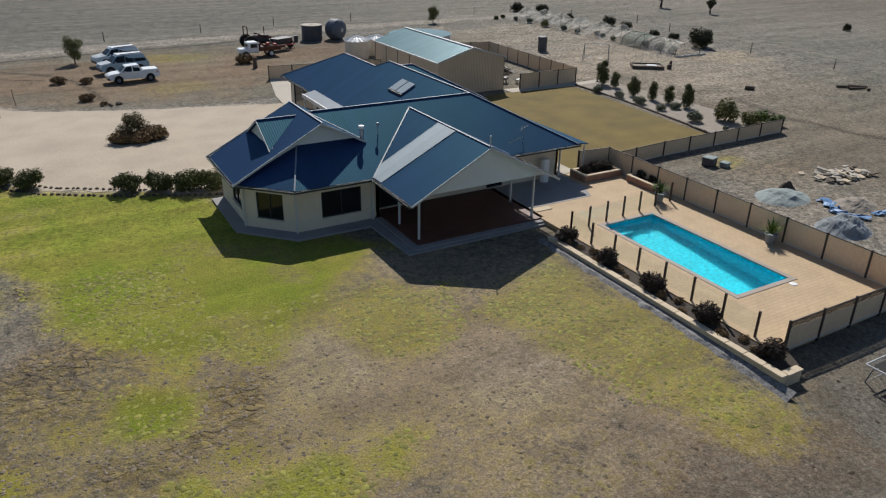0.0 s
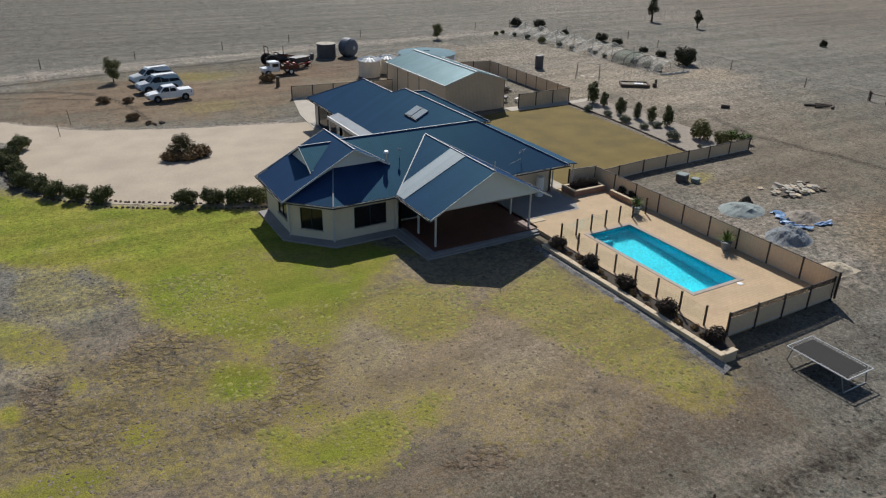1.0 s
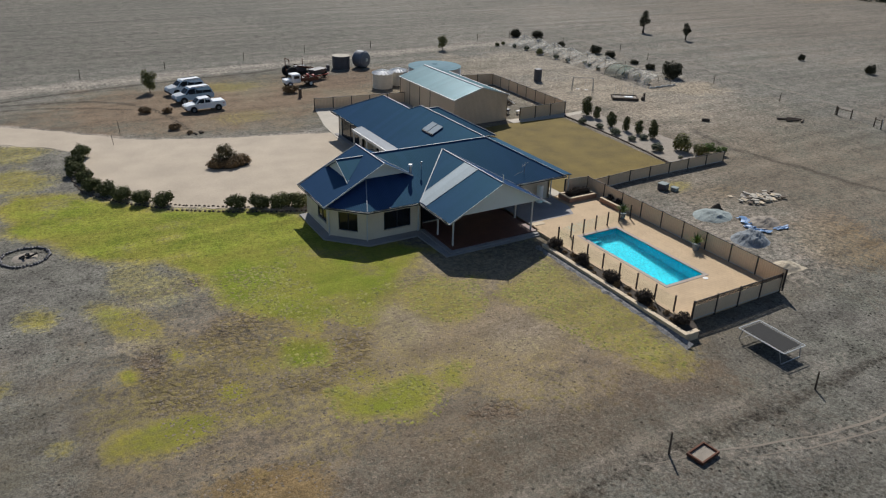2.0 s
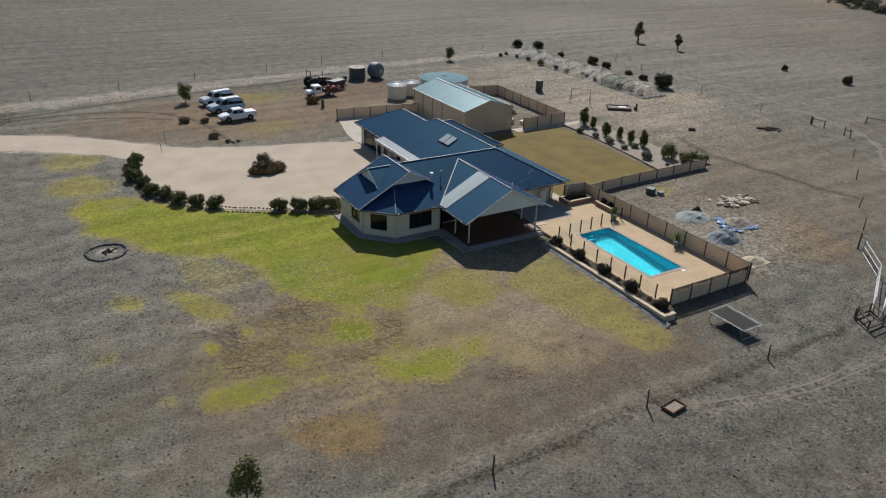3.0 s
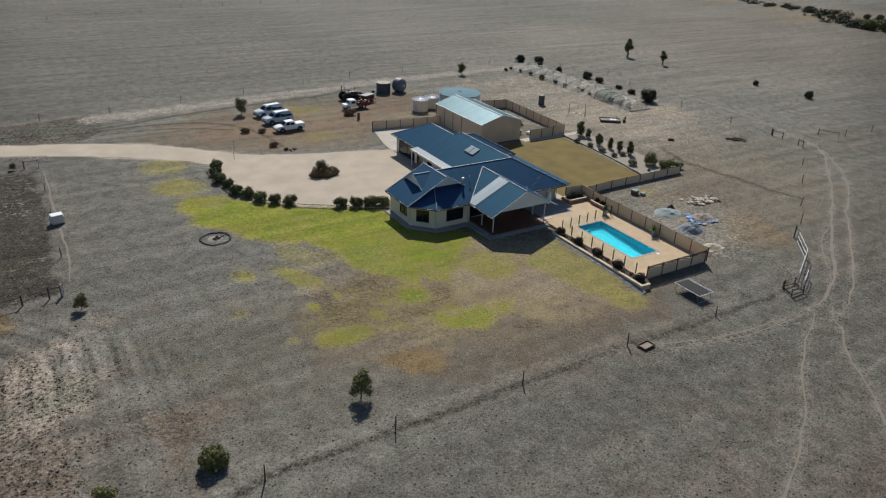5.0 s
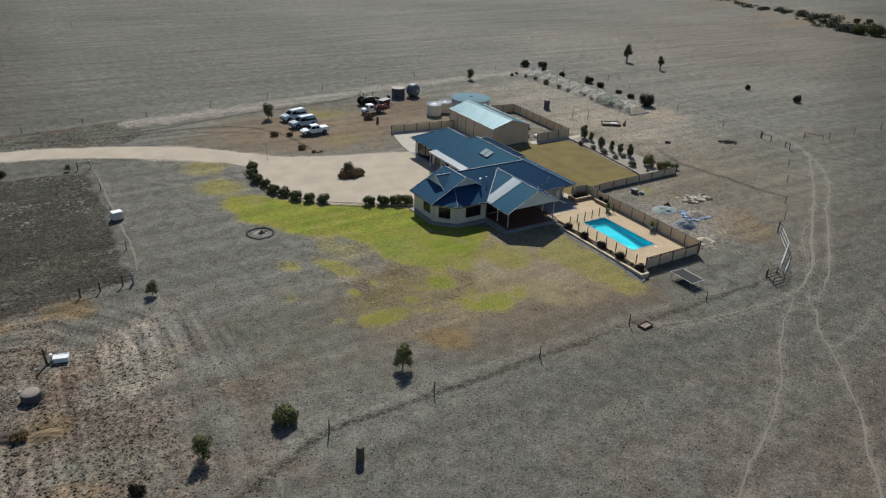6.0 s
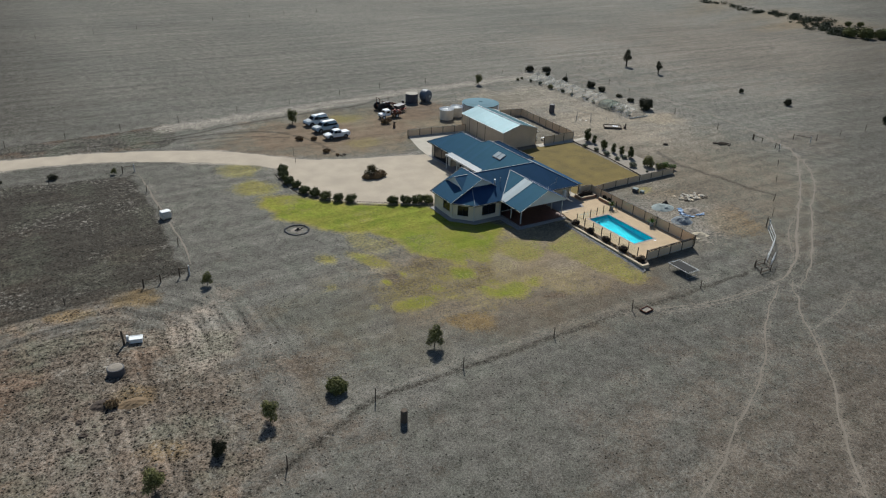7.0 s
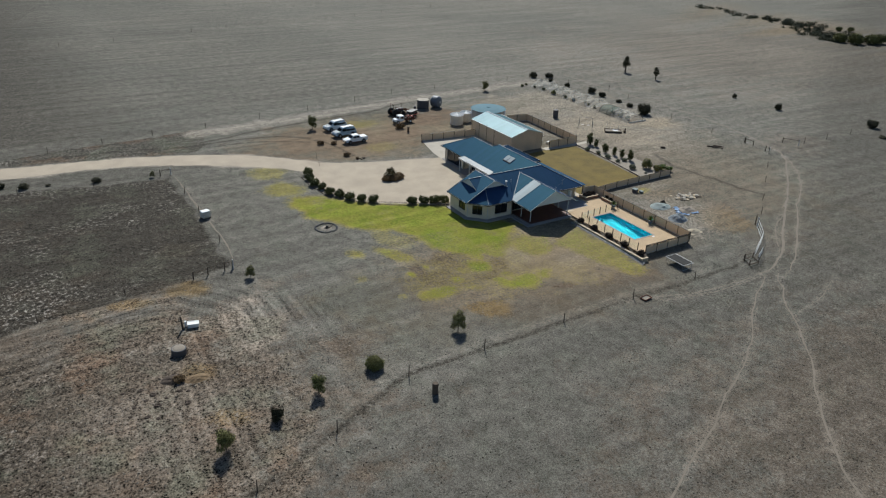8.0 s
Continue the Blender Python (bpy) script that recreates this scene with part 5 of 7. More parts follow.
panel_fence("pool_fence", [(33.58, 18.3), (33.58, 40.8), (31.0, 41.1)], 1.56, "cream steel sheet pool fence with dark posts", 2.5, DZ - 0.02)
panel_fence("garden_fence", [(33.7, 41.1), (40, 41.6), (54.5, 41.9)], 1.2, "cream steel sheet fence with dark posts", 2.9)
panel_fence("yard_fence", [(43.2, 65.8), (50.9, 66.0), (51.6, 85), (46.5, 86)], 1.7, "cream steel sheet yard fence with dark posts", 2.4)
panel_fence("drive_fence", [(20.8, 82.0), (33.7, 80.4)], 1.5, "cream steel sheet fence beside the shed", 2.4)


def glass_fence(line, count):
    g = thing("glass_fence", "frameless glass pool fence with slim dark posts", "fence")
    (ax, ay), (bx, by) = line
    for i in range(count + 1):
        x, y = ax + (bx - ax) * i / count, ay + (by - ay) * i / count
        part("post", boxes((x - 0.05, x + 0.05, y - 0.05, y + 0.05, DZ - 0.02, DZ + 1.3), bevel=0.008), POST, g)
        if i < count:
            x2, y2 = ax + (bx - ax) * (i + 1) / count, ay + (by - ay) * (i + 1) / count
            d = Vector((x2 - x, y2 - y, 0)).normalized() * 0.08
            bm = beam(bmesh.new(), (x + d.x, y + d.y, DZ + 0.6), (x2 - d.x, y2 - d.y, DZ + 0.6), 0.012, 1.05)
            part("glass_pane", bm, pane_glass, g).visible_shadow = False


glass_fence(((23.6, 19.6), (23.6, 32.6)), 7)
glass_fence(((23.6, 32.6), (32.6, 33.6)), 6)

# ---- plants ----
LEAF_RUSSET = leaf_material("brownish_green_leaves", (0.088, 0.072, 0.030))


def leaf_cloud(lumps, count, size, seed, flat=0.0):
    """Many small leaves spread over the shells of some lumps (x, y, z, rx, ry, rz)."""
    rng = random.Random(seed)
    verts, faces = [], []
    weights = [l[3] * l[4] + l[5] * l[3] for l in lumps]
    for _ in range(count):
        x, y, z, rx, ry, rz = rng.choices(lumps, weights)[0]
        d = Vector((rng.gauss(0, 1), rng.gauss(0, 1), rng.gauss(0, 1))).normalized()
        r = rng.uniform(0.45, 1.08)
        c = Vector((x + d.x * rx * r, y + d.y * ry * r, z + d.z * rz * r))
        if c.z < 0.03:
            c.z = 0.03 + rng.random() * 0.1
        n = (d + Vector((rng.gauss(0, 0.6), rng.gauss(0, 0.6), rng.gauss(0.3, 0.6)))).normalized()
        a = n.orthogonal().normalized()
        a.rotate(Matrix.Rotation(rng.uniform(0, 6.28), 3, n))
        b = n.cross(a)
        s = size * rng.uniform(0.6, 1.4)
        k = len(verts)
        bend = n * s * 0.25
        verts += [c - a * s, c - b * s * 0.5 + bend, c + a * s, c + b * s * 0.5 + bend]
        faces += [(k, k + 1, k + 2), (k, k + 2, k + 3)]
    me = bpy.data.meshes.new("crown")
    me.from_pydata([tuple(v) for v in verts], [], faces)
    return me


def make_plant(name, label, category, lumps, count, size, mat, seed, trunk=(), group="", core=None):
    p = thing(name, label, category, group)
    bm = bmesh.new()
    for a, b, r0, r1 in trunk or (((0, 0, -0.1), (0, 0, lumps[0][2]), 0.06, 0.03),):
        tube(bm, a, b, r0, r1, 7)
    part("trunk", bm, BARK, p)
    me = leaf_cloud(lumps, count, size, seed)
    me.materials.append(mat)
    c = new("crown", me)
    c.parent = p
    return p


def shrub_lumps(r, hgt, seed, n=7):
    rng = random.Random(seed)
    out = [(0, 0, hgt * 0.45, r * 0.75, r * 0.75, hgt * 0.45)]
    for i in range(n):
        a = i * 6.28 / n + rng.uniform(-0.4, 0.4)
        out.append((math.cos(a) * r * 0.6, math.sin(a) * r * 0.6, hgt * rng.uniform(0.25, 0.6), r * rng.uniform(0.3, 0.5), r * rng.uniform(0.3, 0.5), hgt * rng.uniform(0.22, 0.4)))
    return out


PLACED = set()


def place(model, x, y, size=1.0, turn=0.0, z=None, tall=1.0):
    """Put the model itself at its first place, and copies of it at the next."""
    m = Matrix.LocRotScale((x, y, ground_z(x, y) if z is None else z), Euler((0, 0, turn)), (size, size, size * tall))
    if model.name not in PLACED:
        PLACED.add(model.name)
        model.matrix_basis = m
        return model
    c = copy_thing(model, Matrix.Identity(4))
    c.matrix_basis = m
    return c


hedge = [make_plant("hedge_bush", "rounded dark green hedge bush along the driveway edge", "bush", shrub_lumps(1.05, 1.5, 20 + k), 2400, 0.085, LEAF, 30 + k, group="bushes along the drive") for k in range(3)]
HEDGE_AT = [(-8.8, 73.2, 1.2), (-9.6, 70.6, 1.1), (-9.9, 67.6, 1.25), (-9.3, 65.4, 1.0), (-9.0, 62.4, 1.15), (-7.9, 60.7, 1.1), (-6.9, 58.6, 1.2), (-5.3, 57.1, 1.1), (-3.7, 55.8, 1.1), (2.0, 52.2, 1.15), (3.9, 51.3, 1.15), (5.7, 50.6, 1.25), (7.2, 50.0, 1.2)]
for i, (x, y, s) in enumerate(HEDGE_AT):
    place(hedge[i % 3], x, y, s * 0.84, i * 1.7)

island = make_plant("island_bush", "tall dark bush with dry skirt in the driveway island", "bush", [(-0.1, 0, 0.9, 0.95, 0.95, 0.85), (-0.05, 0.1, 1.55, 0.85, 0.85, 0.75), (0.35, 0.2, 1.75, 0.6, 0.6, 0.55), (-0.4, 0.0, 1.8, 0.5, 0.5, 0.5), (0.8, 0.3, 1.0, 0.7, 0.7, 0.6), (-0.8, 0.2, 0.8, 0.7, 0.7, 0.6)], 3200, 0.075, LEAF_RUSSET, 50)
place(island, 4.3, 64.7, 0.92)
LEAF_DRY = leaf_material("dry_brown_leaves", (0.19, 0.125, 0.062))
skirt = make_plant("dry_bush", "low brown dry bush under the driveway island bush", "bush", [(-0.5, -0.35, 0.3, 0.8, 0.6, 0.42), (0.45, -0.3, 0.35, 0.85, 0.65, 0.5), (1.15, -0.1, 0.3, 0.65, 0.6, 0.42), (0.8, 0.1, 0.6, 0.6, 0.5, 0.45), (-1.1, 0, 0.22, 0.5, 0.5, 0.32)], 2200, 0.07, LEAF_DRY, 57)
place(skirt, 4.5, 64.2, 0.88)
skirt = make_plant("dry_shrub", "low dry brown shrub", "shrub", shrub_lumps(0.8, 0.8, 61), 900, 0.09, LEAF_DRY, 62)
for x, y, s in ((5.7, 64.1, 1.45), (3.2, 64.0, 1.35), (4.5, 63.4, 1.2), (0.3, 89.2, 1.1), (2.9, 88.2, 0.9), (2.2, 80.0, 1.0), (3.4, 77.5, 0.5), (21.0, 92.4, 1.5), (-44.8, 19.6, 0.9)):
    place(skirt, x, y, s, x)

bedbush = make_plant("garden_bush", "round dark reddish-green bush in the garden bed", "bush", shrub_lumps(0.75, 1.15, 71), 1600, 0.075, LEAF_DARK, 72, group="bushes along the pool")
for i, (x, y, s) in enumerate(((22.75, 31.8, 1.0), (22.85, 28.5, 1.0), (22.85, 25.2, 1.05), (22.8, 21.7, 1.1), (22.95, 18.2, 1.0))):
    place(bedbush, x, y, s * 0.86, i * 1.3, 0.22)

gum = make_plant("young_gum_tree", "young olive-green gum tree with open crown", "tree",
                 [(0, 0, 1.4, 0.75, 0.75, 0.8), (0.3, 0.2, 2.3, 0.5, 0.5, 0.6), (-0.55, 0.1, 0.95, 0.5, 0.5, 0.5), (0.55, -0.4, 0.9, 0.5, 0.5, 0.5), (0, 0.55, 1.7, 0.5, 0.5, 0.55), (-0.3, -0.4, 2.1, 0.55, 0.55, 0.5), (0.45, -0.2, 1.9, 0.5, 0.5, 0.45)], 2400, 0.085, LEAF_OLIVE, 81,
                 [((0, 0, -0.1), (0.05, 0, 0.7), 0.07, 0.05), ((0.05, 0, 0.65), (0.4, 0.2, 2.1), 0.045, 0.02), ((0.05, 0, 0.65), (-0.5, 0.1, 1.4), 0.04, 0.02), ((0.05, 0, 0.65), (0, 0.4, 2.0), 0.04, 0.02)])
for i, (x, y, s, tl) in enumerate(((-12.6, 13.8, 0.95, 1.0), (-32.4, 10.3, 0.85, 1.0), (-43.5, 6.2, 0.95, 1.0), (-30.8, 39.0, 0.7, 0.9), (2.8, 100.0, 1.15, 1.0), (58.8, 113.6, 1.0, 1.0), (-34.7, 84.6, 0.5, 0.8))):
    place(gum, x, y, s, i * 2.1, None, tl)
thick = make_plant("thick_bush", "dense olive-green bush standing on dry ground", "bush", shrub_lumps(1.2, 1.9, 91, 9), 2400, 0.11, LEAF_OLIVE, 92)
for i, (x, y, s) in enumerate(((-25.1, 11.6, 0.95),)):
    place(thick, x, y, s, i * 1.1)

LEAF_SHADY = leaf_material("shady_olive_leaves", (0.052, 0.050, 0.026))
dark_bush = make_plant("dark_bush", "dense dark olive bush standing on dry ground", "bush", shrub_lumps(1.2, 2.1, 95, 9), 2400, 0.11, LEAF_SHADY, 96)
for i, (x, y, s, tl) in enumerate(((82.6, 77.0, 1.45, 1.0), (81.5, 121.5, 1.0, 0.9), (86, 119.5, 1.05, 0.7), (82.9, 115.0, 0.6, 0.8), (83.6, 108.2, 0.7, 0.8), (85.1, 99.5, 0.95, 0.9), (84.9, 95.0, 0.85, 0.8), (85.0, 88.6, 0.7, 0.6), (84.4, 83.9, 0.75, 0.7), (119.3, 64.8, 0.8, 1.1), (118.8, 78.4, 0.55, 1.2), (126.6, 43.4, 1.15, 0.9), (-58.8, 90.3, 0.7, 0.7), (-55.4, 88.4, 0.75, 0.7), (-43.9, 86.3, 0.7, 0.7), (-51.6, 88.0, 0.4, 0.5), (120.5, 37.0, 0.9, 0.35), (-37.7, 8.3, 0.55, 1.5))):
    place(dark_bush, x, y, s, i * 1.1, None, tl)
paddock_tree = make_plant("paddock_tree", "small dark tree with a bare forked trunk in the far paddock", "tree",
                          [(0, 0, 2.6, 0.75, 0.75, 0.8), (0.3, 0.2, 3.3, 0.6, 0.6, 0.6), (-0.5, 0.1, 2.1, 0.55, 0.55, 0.5), (0.55, -0.3, 2.0, 0.5, 0.5, 0.5), (0, 0.4, 1.5, 0.5, 0.5, 0.5)], 1800, 0.1, LEAF_SHADY, 83,
                          [((0, 0, -0.1), (0.05, 0, 1.2), 0.22, 0.13), ((0.05, 0, 1.1), (0.4, 0.2, 2.7), 0.09, 0.04), ((0.05, 0, 1.1), (-0.5, 0.1, 2.2), 0.08, 0.03), ((0.05, 0, 1.1), (0.5, -0.3, 2.0), 0.07, 0.03)])
for i, (x, y, s) in enumerate(((113.2, 115.6, 1.25), (114.8, 104.2, 0.95))):
    place(paddock_tree, x, y, s, i * 2.2)

bed_shrub = [make_plant("bed_shrub", "green shrub in the gravel bed beside the back lawn", "shrub", shrub_lumps(0.75, 1.7, 100 + k), 1100, 0.09, (LEAF_LIGHT, LEAF_OLIVE, LEAF_GREY)[k], 110 + k, group="shrubs in the gravel bed") for k in range(3)]
upright_shrub = make_plant("upright_shrub", "tall narrow dark green shrub in the gravel bed", "shrub", [(0, 0, 0.5, 0.55, 0.55, 0.45), (0.1, 0, 1.05, 0.5, 0.5, 0.5), (-0.15, 0.1, 1.5, 0.46, 0.46, 0.42), (0.15, 0.05, 1.85, 0.36, 0.3, 0.3), (0.35, 0.1, 0.8, 0.3, 0.3, 0.4), (-0.35, -0.1, 0.9, 0.3, 0.3, 0.4)], 1500, 0.085, LEAF, 117, group="shrubs in the gravel bed")
for i, (x, y, s, tl) in enumerate(((53.0, 63.9, 1.3, 0.95), (52.3, 58.1, 1.05, 0.9), (52.8, 56.0, 0.9, 1.0), (53.2, 54.1, 0.9, 0.95), (53.5, 51.9, 1.1, 1.0), (53.3, 62.2, 0.9, 0.9))):
    place(upright_shrub, x, y, s, i * 1.9, None, tl)
for i, (x, y, s, k, tl) in enumerate(((49.9, 61.0, 0.75, 2, 0.75), (50.5, 58.3, 0.8, 2, 0.6), (50.4, 55.3, 0.95, 2, 0.6), (50.5, 52.4, 0.75, 2, 0.6), (52.2, 52.2, 0.85, 2, 0.55), (50.2, 47.9, 1.0, 2, 0.7), (53.0, 46.8, 1.5, 1, 0.95), (53.8, 44.8, 1.1, 1, 0.8), (55.2, 44.6, 1.2, 0, 0.7), (56.0, 43.6, 1.0, 0, 0.7), (50.7, 44.7, 0.35, 2, 0.7), (54.4, 60.6, 0.8, 1, 0.8))):
    place(bed_shrub[k], x, y, s, i * 1.9, None, tl)
flat_area("gravel_bed", [(48.2, 42.2), (55.0, 42.3), (55.6, 53), (54.8, 65.4), (50.2, 64.8), (49.0, 53)], MULCH, "pale gravel garden bed beside the back lawn", "garden bed", 0.03, 0.08, 0.25)
flat_area("path", [(41.6, 64.9), (49.6, 64.6), (54.2, 65.0), (54.2, 66.1), (50.6, 65.9), (41.6, 66.6)], CONCRETE, "pale concrete path between shed and lawn", "path", 0.05)
flat_area("apron", [(18.2, 66.0), (23.5, 70.2), (33.7, 70.2), (33.7, 80.2), (20.8, 81.8), (19.0, 74)], CONCRETE, "pale concrete apron between house and shed", "paving", 0.05)
flat_area("house_path", [(29.45, 41.05), (31.0, 41.3), (30.9, 53), (29.45, 53)], CONCRETE, "pale concrete path along the house", "path", 0.26, 0.4)

# ---- vehicles ----


def vehicle(name, label, paint, style, at):
    """Length along x, nose towards -x."""
    v = thing(name, label, "car", "parked cars", at=at)
    half = 0.9
    if style == "ute":
        low = [(-2.5, 0.42), (-2.62, 0.6), (-2.6, 0.84), (-2.42, 1.0), (-1.9, 1.08), (-1.25, 1.13), (0.9, 1.14), (0.95, 1.22), (2.5, 1.22), (2.62, 1.12), (2.62, 0.52), (2.4, 0.42)]
        cab = [(-1.45, 1.1), (-0.72, 1.74), (0.6, 1.8), (0.95, 1.12)]
    else:
        low = [(-2.25, 0.42), (-2.38, 0.6), (-2.36, 0.86), (-2.18, 1.02), (-1.7, 1.09), (-1.1, 1.13), (2.3, 1.14), (2.38, 0.95), (2.36, 0.52), (2.2, 0.42)]
        cab = [(-1.35, 1.1), (-0.62, 1.76), (1.9, 1.82), (2.3, 1.12)]

    def profile(pts, w0, w1, zsplit):
        bm = bmesh.new()
        sides = [[bm.verts.new((x, s * (w0 if z < zsplit else w1), z)) for x, z in pts] for s in (-1, 1)]
        n = len(pts)
        bm.faces.new(sides[0]), bm.faces.new(sides[1][::-1])
        for i in range(n):
            bm.faces.new((sides[0][i], sides[0][(i + 1) % n], sides[1][(i + 1) % n], sides[1][i]))
        bmesh.ops.bevel(bm, geom=bm.edges[:], offset=0.05, segments=2, affect="EDGES")
        return bm
    bm = profile(low, half, half, 9)
    for vert in bm.verts:
        # the nose and the flanks draw in a little
        nose = max(0.0, -vert.co.x - 1.5)
        vert.co.y *= 1.0 - 0.10 * nose ** 1.5 - 0.05 * max(0.0, vert.co.z - 0.85) / 0.3
    part("body", bm, paint, v)
    part("cabin", profile(cab, half - 0.06, half - 0.2, 1.4), PAINT_WHITE if style == "ute" or paint is PAINT_WHITE else paint, v)
    a, b, c, d = cab
    shift = 0.012

    def pane(x0, z0, x1, z1, x2, z2, x3, z3):
        for s in (-1, 1):
            bm = bmesh.new()
            w = lambda z: s * (half - 0.06 - (z - 1.1) / 0.62 * 0.14 + shift)
            vs = [bm.verts.new((x, w(z), z)) for x, z in ((x0, z0), (x1, z1), (x2, z2), (x3, z3))]
            bm.faces.new(vs)
            bmesh.ops.solidify(bm, geom=bm.faces[:], thickness=0.015)
            part("side_window", bm, GLASS_DARK, v)
    if style == "ute":
        pane(b[0] - 0.45, 1.18, b[0] + 0.02, 1.68, b[0] + 0.55, 1.7, b[0] + 0.55, 1.18)
        pane(b[0] + 0.65, 1.18, b[0] + 0.65, 1.7, c[0] - 0.1, 1.7, c[0] + 0.05, 1.18)
    else:
        pane(b[0] - 0.58, 1.12, b[0] - 0.02, 1.7, b[0] + 0.7, 1.74, b[0] + 0.7, 1.1)
        pane(b[0] + 0.74, 1.1, b[0] + 0.74, 1.74, c[0] - 0.96, 1.75, c[0] - 0.96, 1.1)
        pane(c[0] - 0.92, 1.1, c[0] - 0.92, 1.75, c[0] - 0.06, 1.74, c[0] + 0.24, 1.14)
    for (x0, z0), (x1, z1), nm in ((a, b, "windscreen"), (d, c, "rear_window")):
        bm = bmesh.new()
        off = Vector((-(z1 - z0), 0, (x1 - x0))) if nm == "windscreen" else Vector(((z1 - z0), 0, -(x1 - x0)))
        off = off.normalized() * 0.02
        q = []
        for k, w in ((0.15, 0.72), (0.88, 0.62)):
            p = Vector((x0 + (x1 - x0) * k, 0, z0 + (z1 - z0) * k)) + off
            q.append((p, w))
        (p0, w0), (p1, w1) = q
        bm.faces.new([bm.verts.new(p) for p in ((p0.x, -w0, p0.z), (p0.x, w0, p0.z), (p1.x, w1, p1.z), (p1.x, -w1, p1.z))])
        bmesh.ops.solidify(bm, geom=bm.faces[:], thickness=0.015)
        part(nm, bm, GLASS_DARK, v)
    if style == "ute":
        part("tonneau_cover", boxes((1.0, 2.52, -0.8, 0.8, 1.215, 1.265), bevel=0.015), PAINT_WHITE, v, "flat white tray cover")
        part("bull_bar", beam(bmesh.new(), (-2.7, -0.7, 0.75), (-2.7, 0.7, 0.75), 0.06, 0.3), STEEL, v)
    else:
        for s in (-0.6, 0.6):
            part("roof_rail", beam(bmesh.new(), (-0.3, s, 1.89), (1.8, s, 1.92), 0.04, 0.05), FASCIA, v)
        # bonnet and roof panel are white to paint in the sky glare on them
        bm = bmesh.new()
        deck = [bm.verts.new(p) for p in ((-2.3, -0.72, 0.96), (-2.3, 0.72, 0.96), (-1.2, 0.84, 1.12), (-1.2, -0.84, 1.12))]
        bm.faces.new(deck)
        bmesh.ops.solidify(bm, geom=bm.faces[:], thickness=0.05)
        for vert in bm.verts:
            vert.co.z += 0.1
        part("bonnet", bm, PAINT_WHITE, v, "bonnet painted white for sky glare")
        part("roof_panel", boxes((-0.55, 1.9, -0.66, 0.66, 1.815, 1.875), bevel=0.02), PAINT_WHITE, v)
    end = low[-1][0]
    for s in (-0.68, 0.68):
        part("headlight", boxes((-2.63 if style == "ute" else -2.38, -2.4 if style == "ute" else -2.2, s - 0.17, s + 0.17, 0.78, 0.93), bevel=0.03), LIGHT_GLASS, v)
        part("tail_light", boxes((end - 0.08, end + 0.02, s * 1.2 - 0.06, s * 1.2 + 0.06, 0.75, 1.05), bevel=0.01), LIGHT_RED, v)
        part("mirror", boxes((-0.95, -0.8, s * 1.32 - 0.1, s * 1.32 + 0.1, 1.12, 1.28), bevel=0.03), paint, v)
    part("bumper", boxes((-2.68 if style == "ute" else -2.42, -2.5 if style == "ute" else -2.25, -0.85, 0.85, 0.42, 0.62), bevel=0.03), FASCIA, v)
    for x in (-1.62, 1.6) if style == "ute" else (-1.42, 1.4):
        for s in (-1, 1):
            w = new("wheel")
            w.parent = v
            w.matrix_local = pose(x, s * 0.8, 0.37, 90, 0, 0)
            part("tyre", lathe(bmesh.new(), [(0.25, -0.12), (0.35, -0.12), (0.37, -0.08), (0.37, 0.08), (0.35, 0.12), (0.25, 0.12)], 20), RUBBER, w)
            part("rim", lathe(bmesh.new(), [(0.2, -0.125), (0.2, 0.125)], 14), FRAME_GREY, w)
            bm = bmesh.new()
            lathe(bm, [(0.44, -0.05), (0.44, 0.06)], 20)
            o = part("wheel_arch", bm, RUBBER, v)
            o.matrix_local = pose(x, s * 0.86, 0.42, 90, 0, 0)
    return v


vehicle("pickup", "white double-cab pickup with covered tray parked on dirt", PAINT_WHITE, "ute", pose(7.5, 87.4, 0, 0, 0, 4))
vehicle("blue_wagon", "four-wheel-drive wagon, flanks blue-grey as if shaded, bonnet whitened as if lit, dark windows", PAINT_BLUE_SHADED, "wagon", pose(7.2, 92.6, 0, 0, 0, 8) @ Matrix.Scale(1.12, 4))
vehicle("silver_wagon", "silver four-wheel-drive wagon, roof and bonnet whitened for sky glare", PAINT_SILVER, "wagon", pose(7.2, 97.6, 0, 0, 0, 11) @ Matrix.Scale(1.12, 4))


def old_truck(at):
    v = thing("old_truck", "old white farm truck with a loaded rusty tray", "truck", at=at)
    part("bonnet", boxes((-2.3, -1.2, -0.75, 0.75, 0.6, 1.15), bevel=0.08), PAINT_WHITE, v)
    part("cabin", boxes((-1.25, 0.15, -0.85, 0.85, 0.6, 1.9), bevel=0.12), PAINT_WHITE, v)
    for s in (-1, 1):
        part("side_window", boxes((-0.95, -0.1, s * 0.86 - 0.01, s * 0.86 + 0.01, 1.25, 1.7), bevel=0.004), GLASS_DARK, v)
    part("windscreen", boxes((-1.27, -1.24, -0.65, 0.65, 1.25, 1.72), bevel=0.004), GLASS_DARK, v)
    part("tray", boxes((0.25, 2.9, -1.0, 1.0, 0.8, 0.95), (0.25, 2.9, -1.0, -0.95, 0.95, 1.3), (0.25, 2.9, 0.95, 1.0, 0.95, 1.3), (2.85, 2.9, -0.95, 0.95, 0.95, 1.3)), RUST, v, "rusty tray")
    for k in range(5):
        part("load", boxes((0.5 + k * 0.45, 0.85 + k * 0.45, -0.7 + 0.2 * (k % 3), 0.3 + 0.2 * (k % 2), 0.95, 1.3 + 0.18 * (k % 3)), bevel=0.05), (TANK_DARK, RUST, PAINT_RED, RUBBER, PAINT_RED)[k], v)
    part("headboard", boxes((0.2, 0.27, -1.0, 1.0, 0.95, 1.7)), RUST, v)
    for x in (-1.6, 1.7):
        for s in (-1, 1):
            w = new("wheel")
            w.parent = v
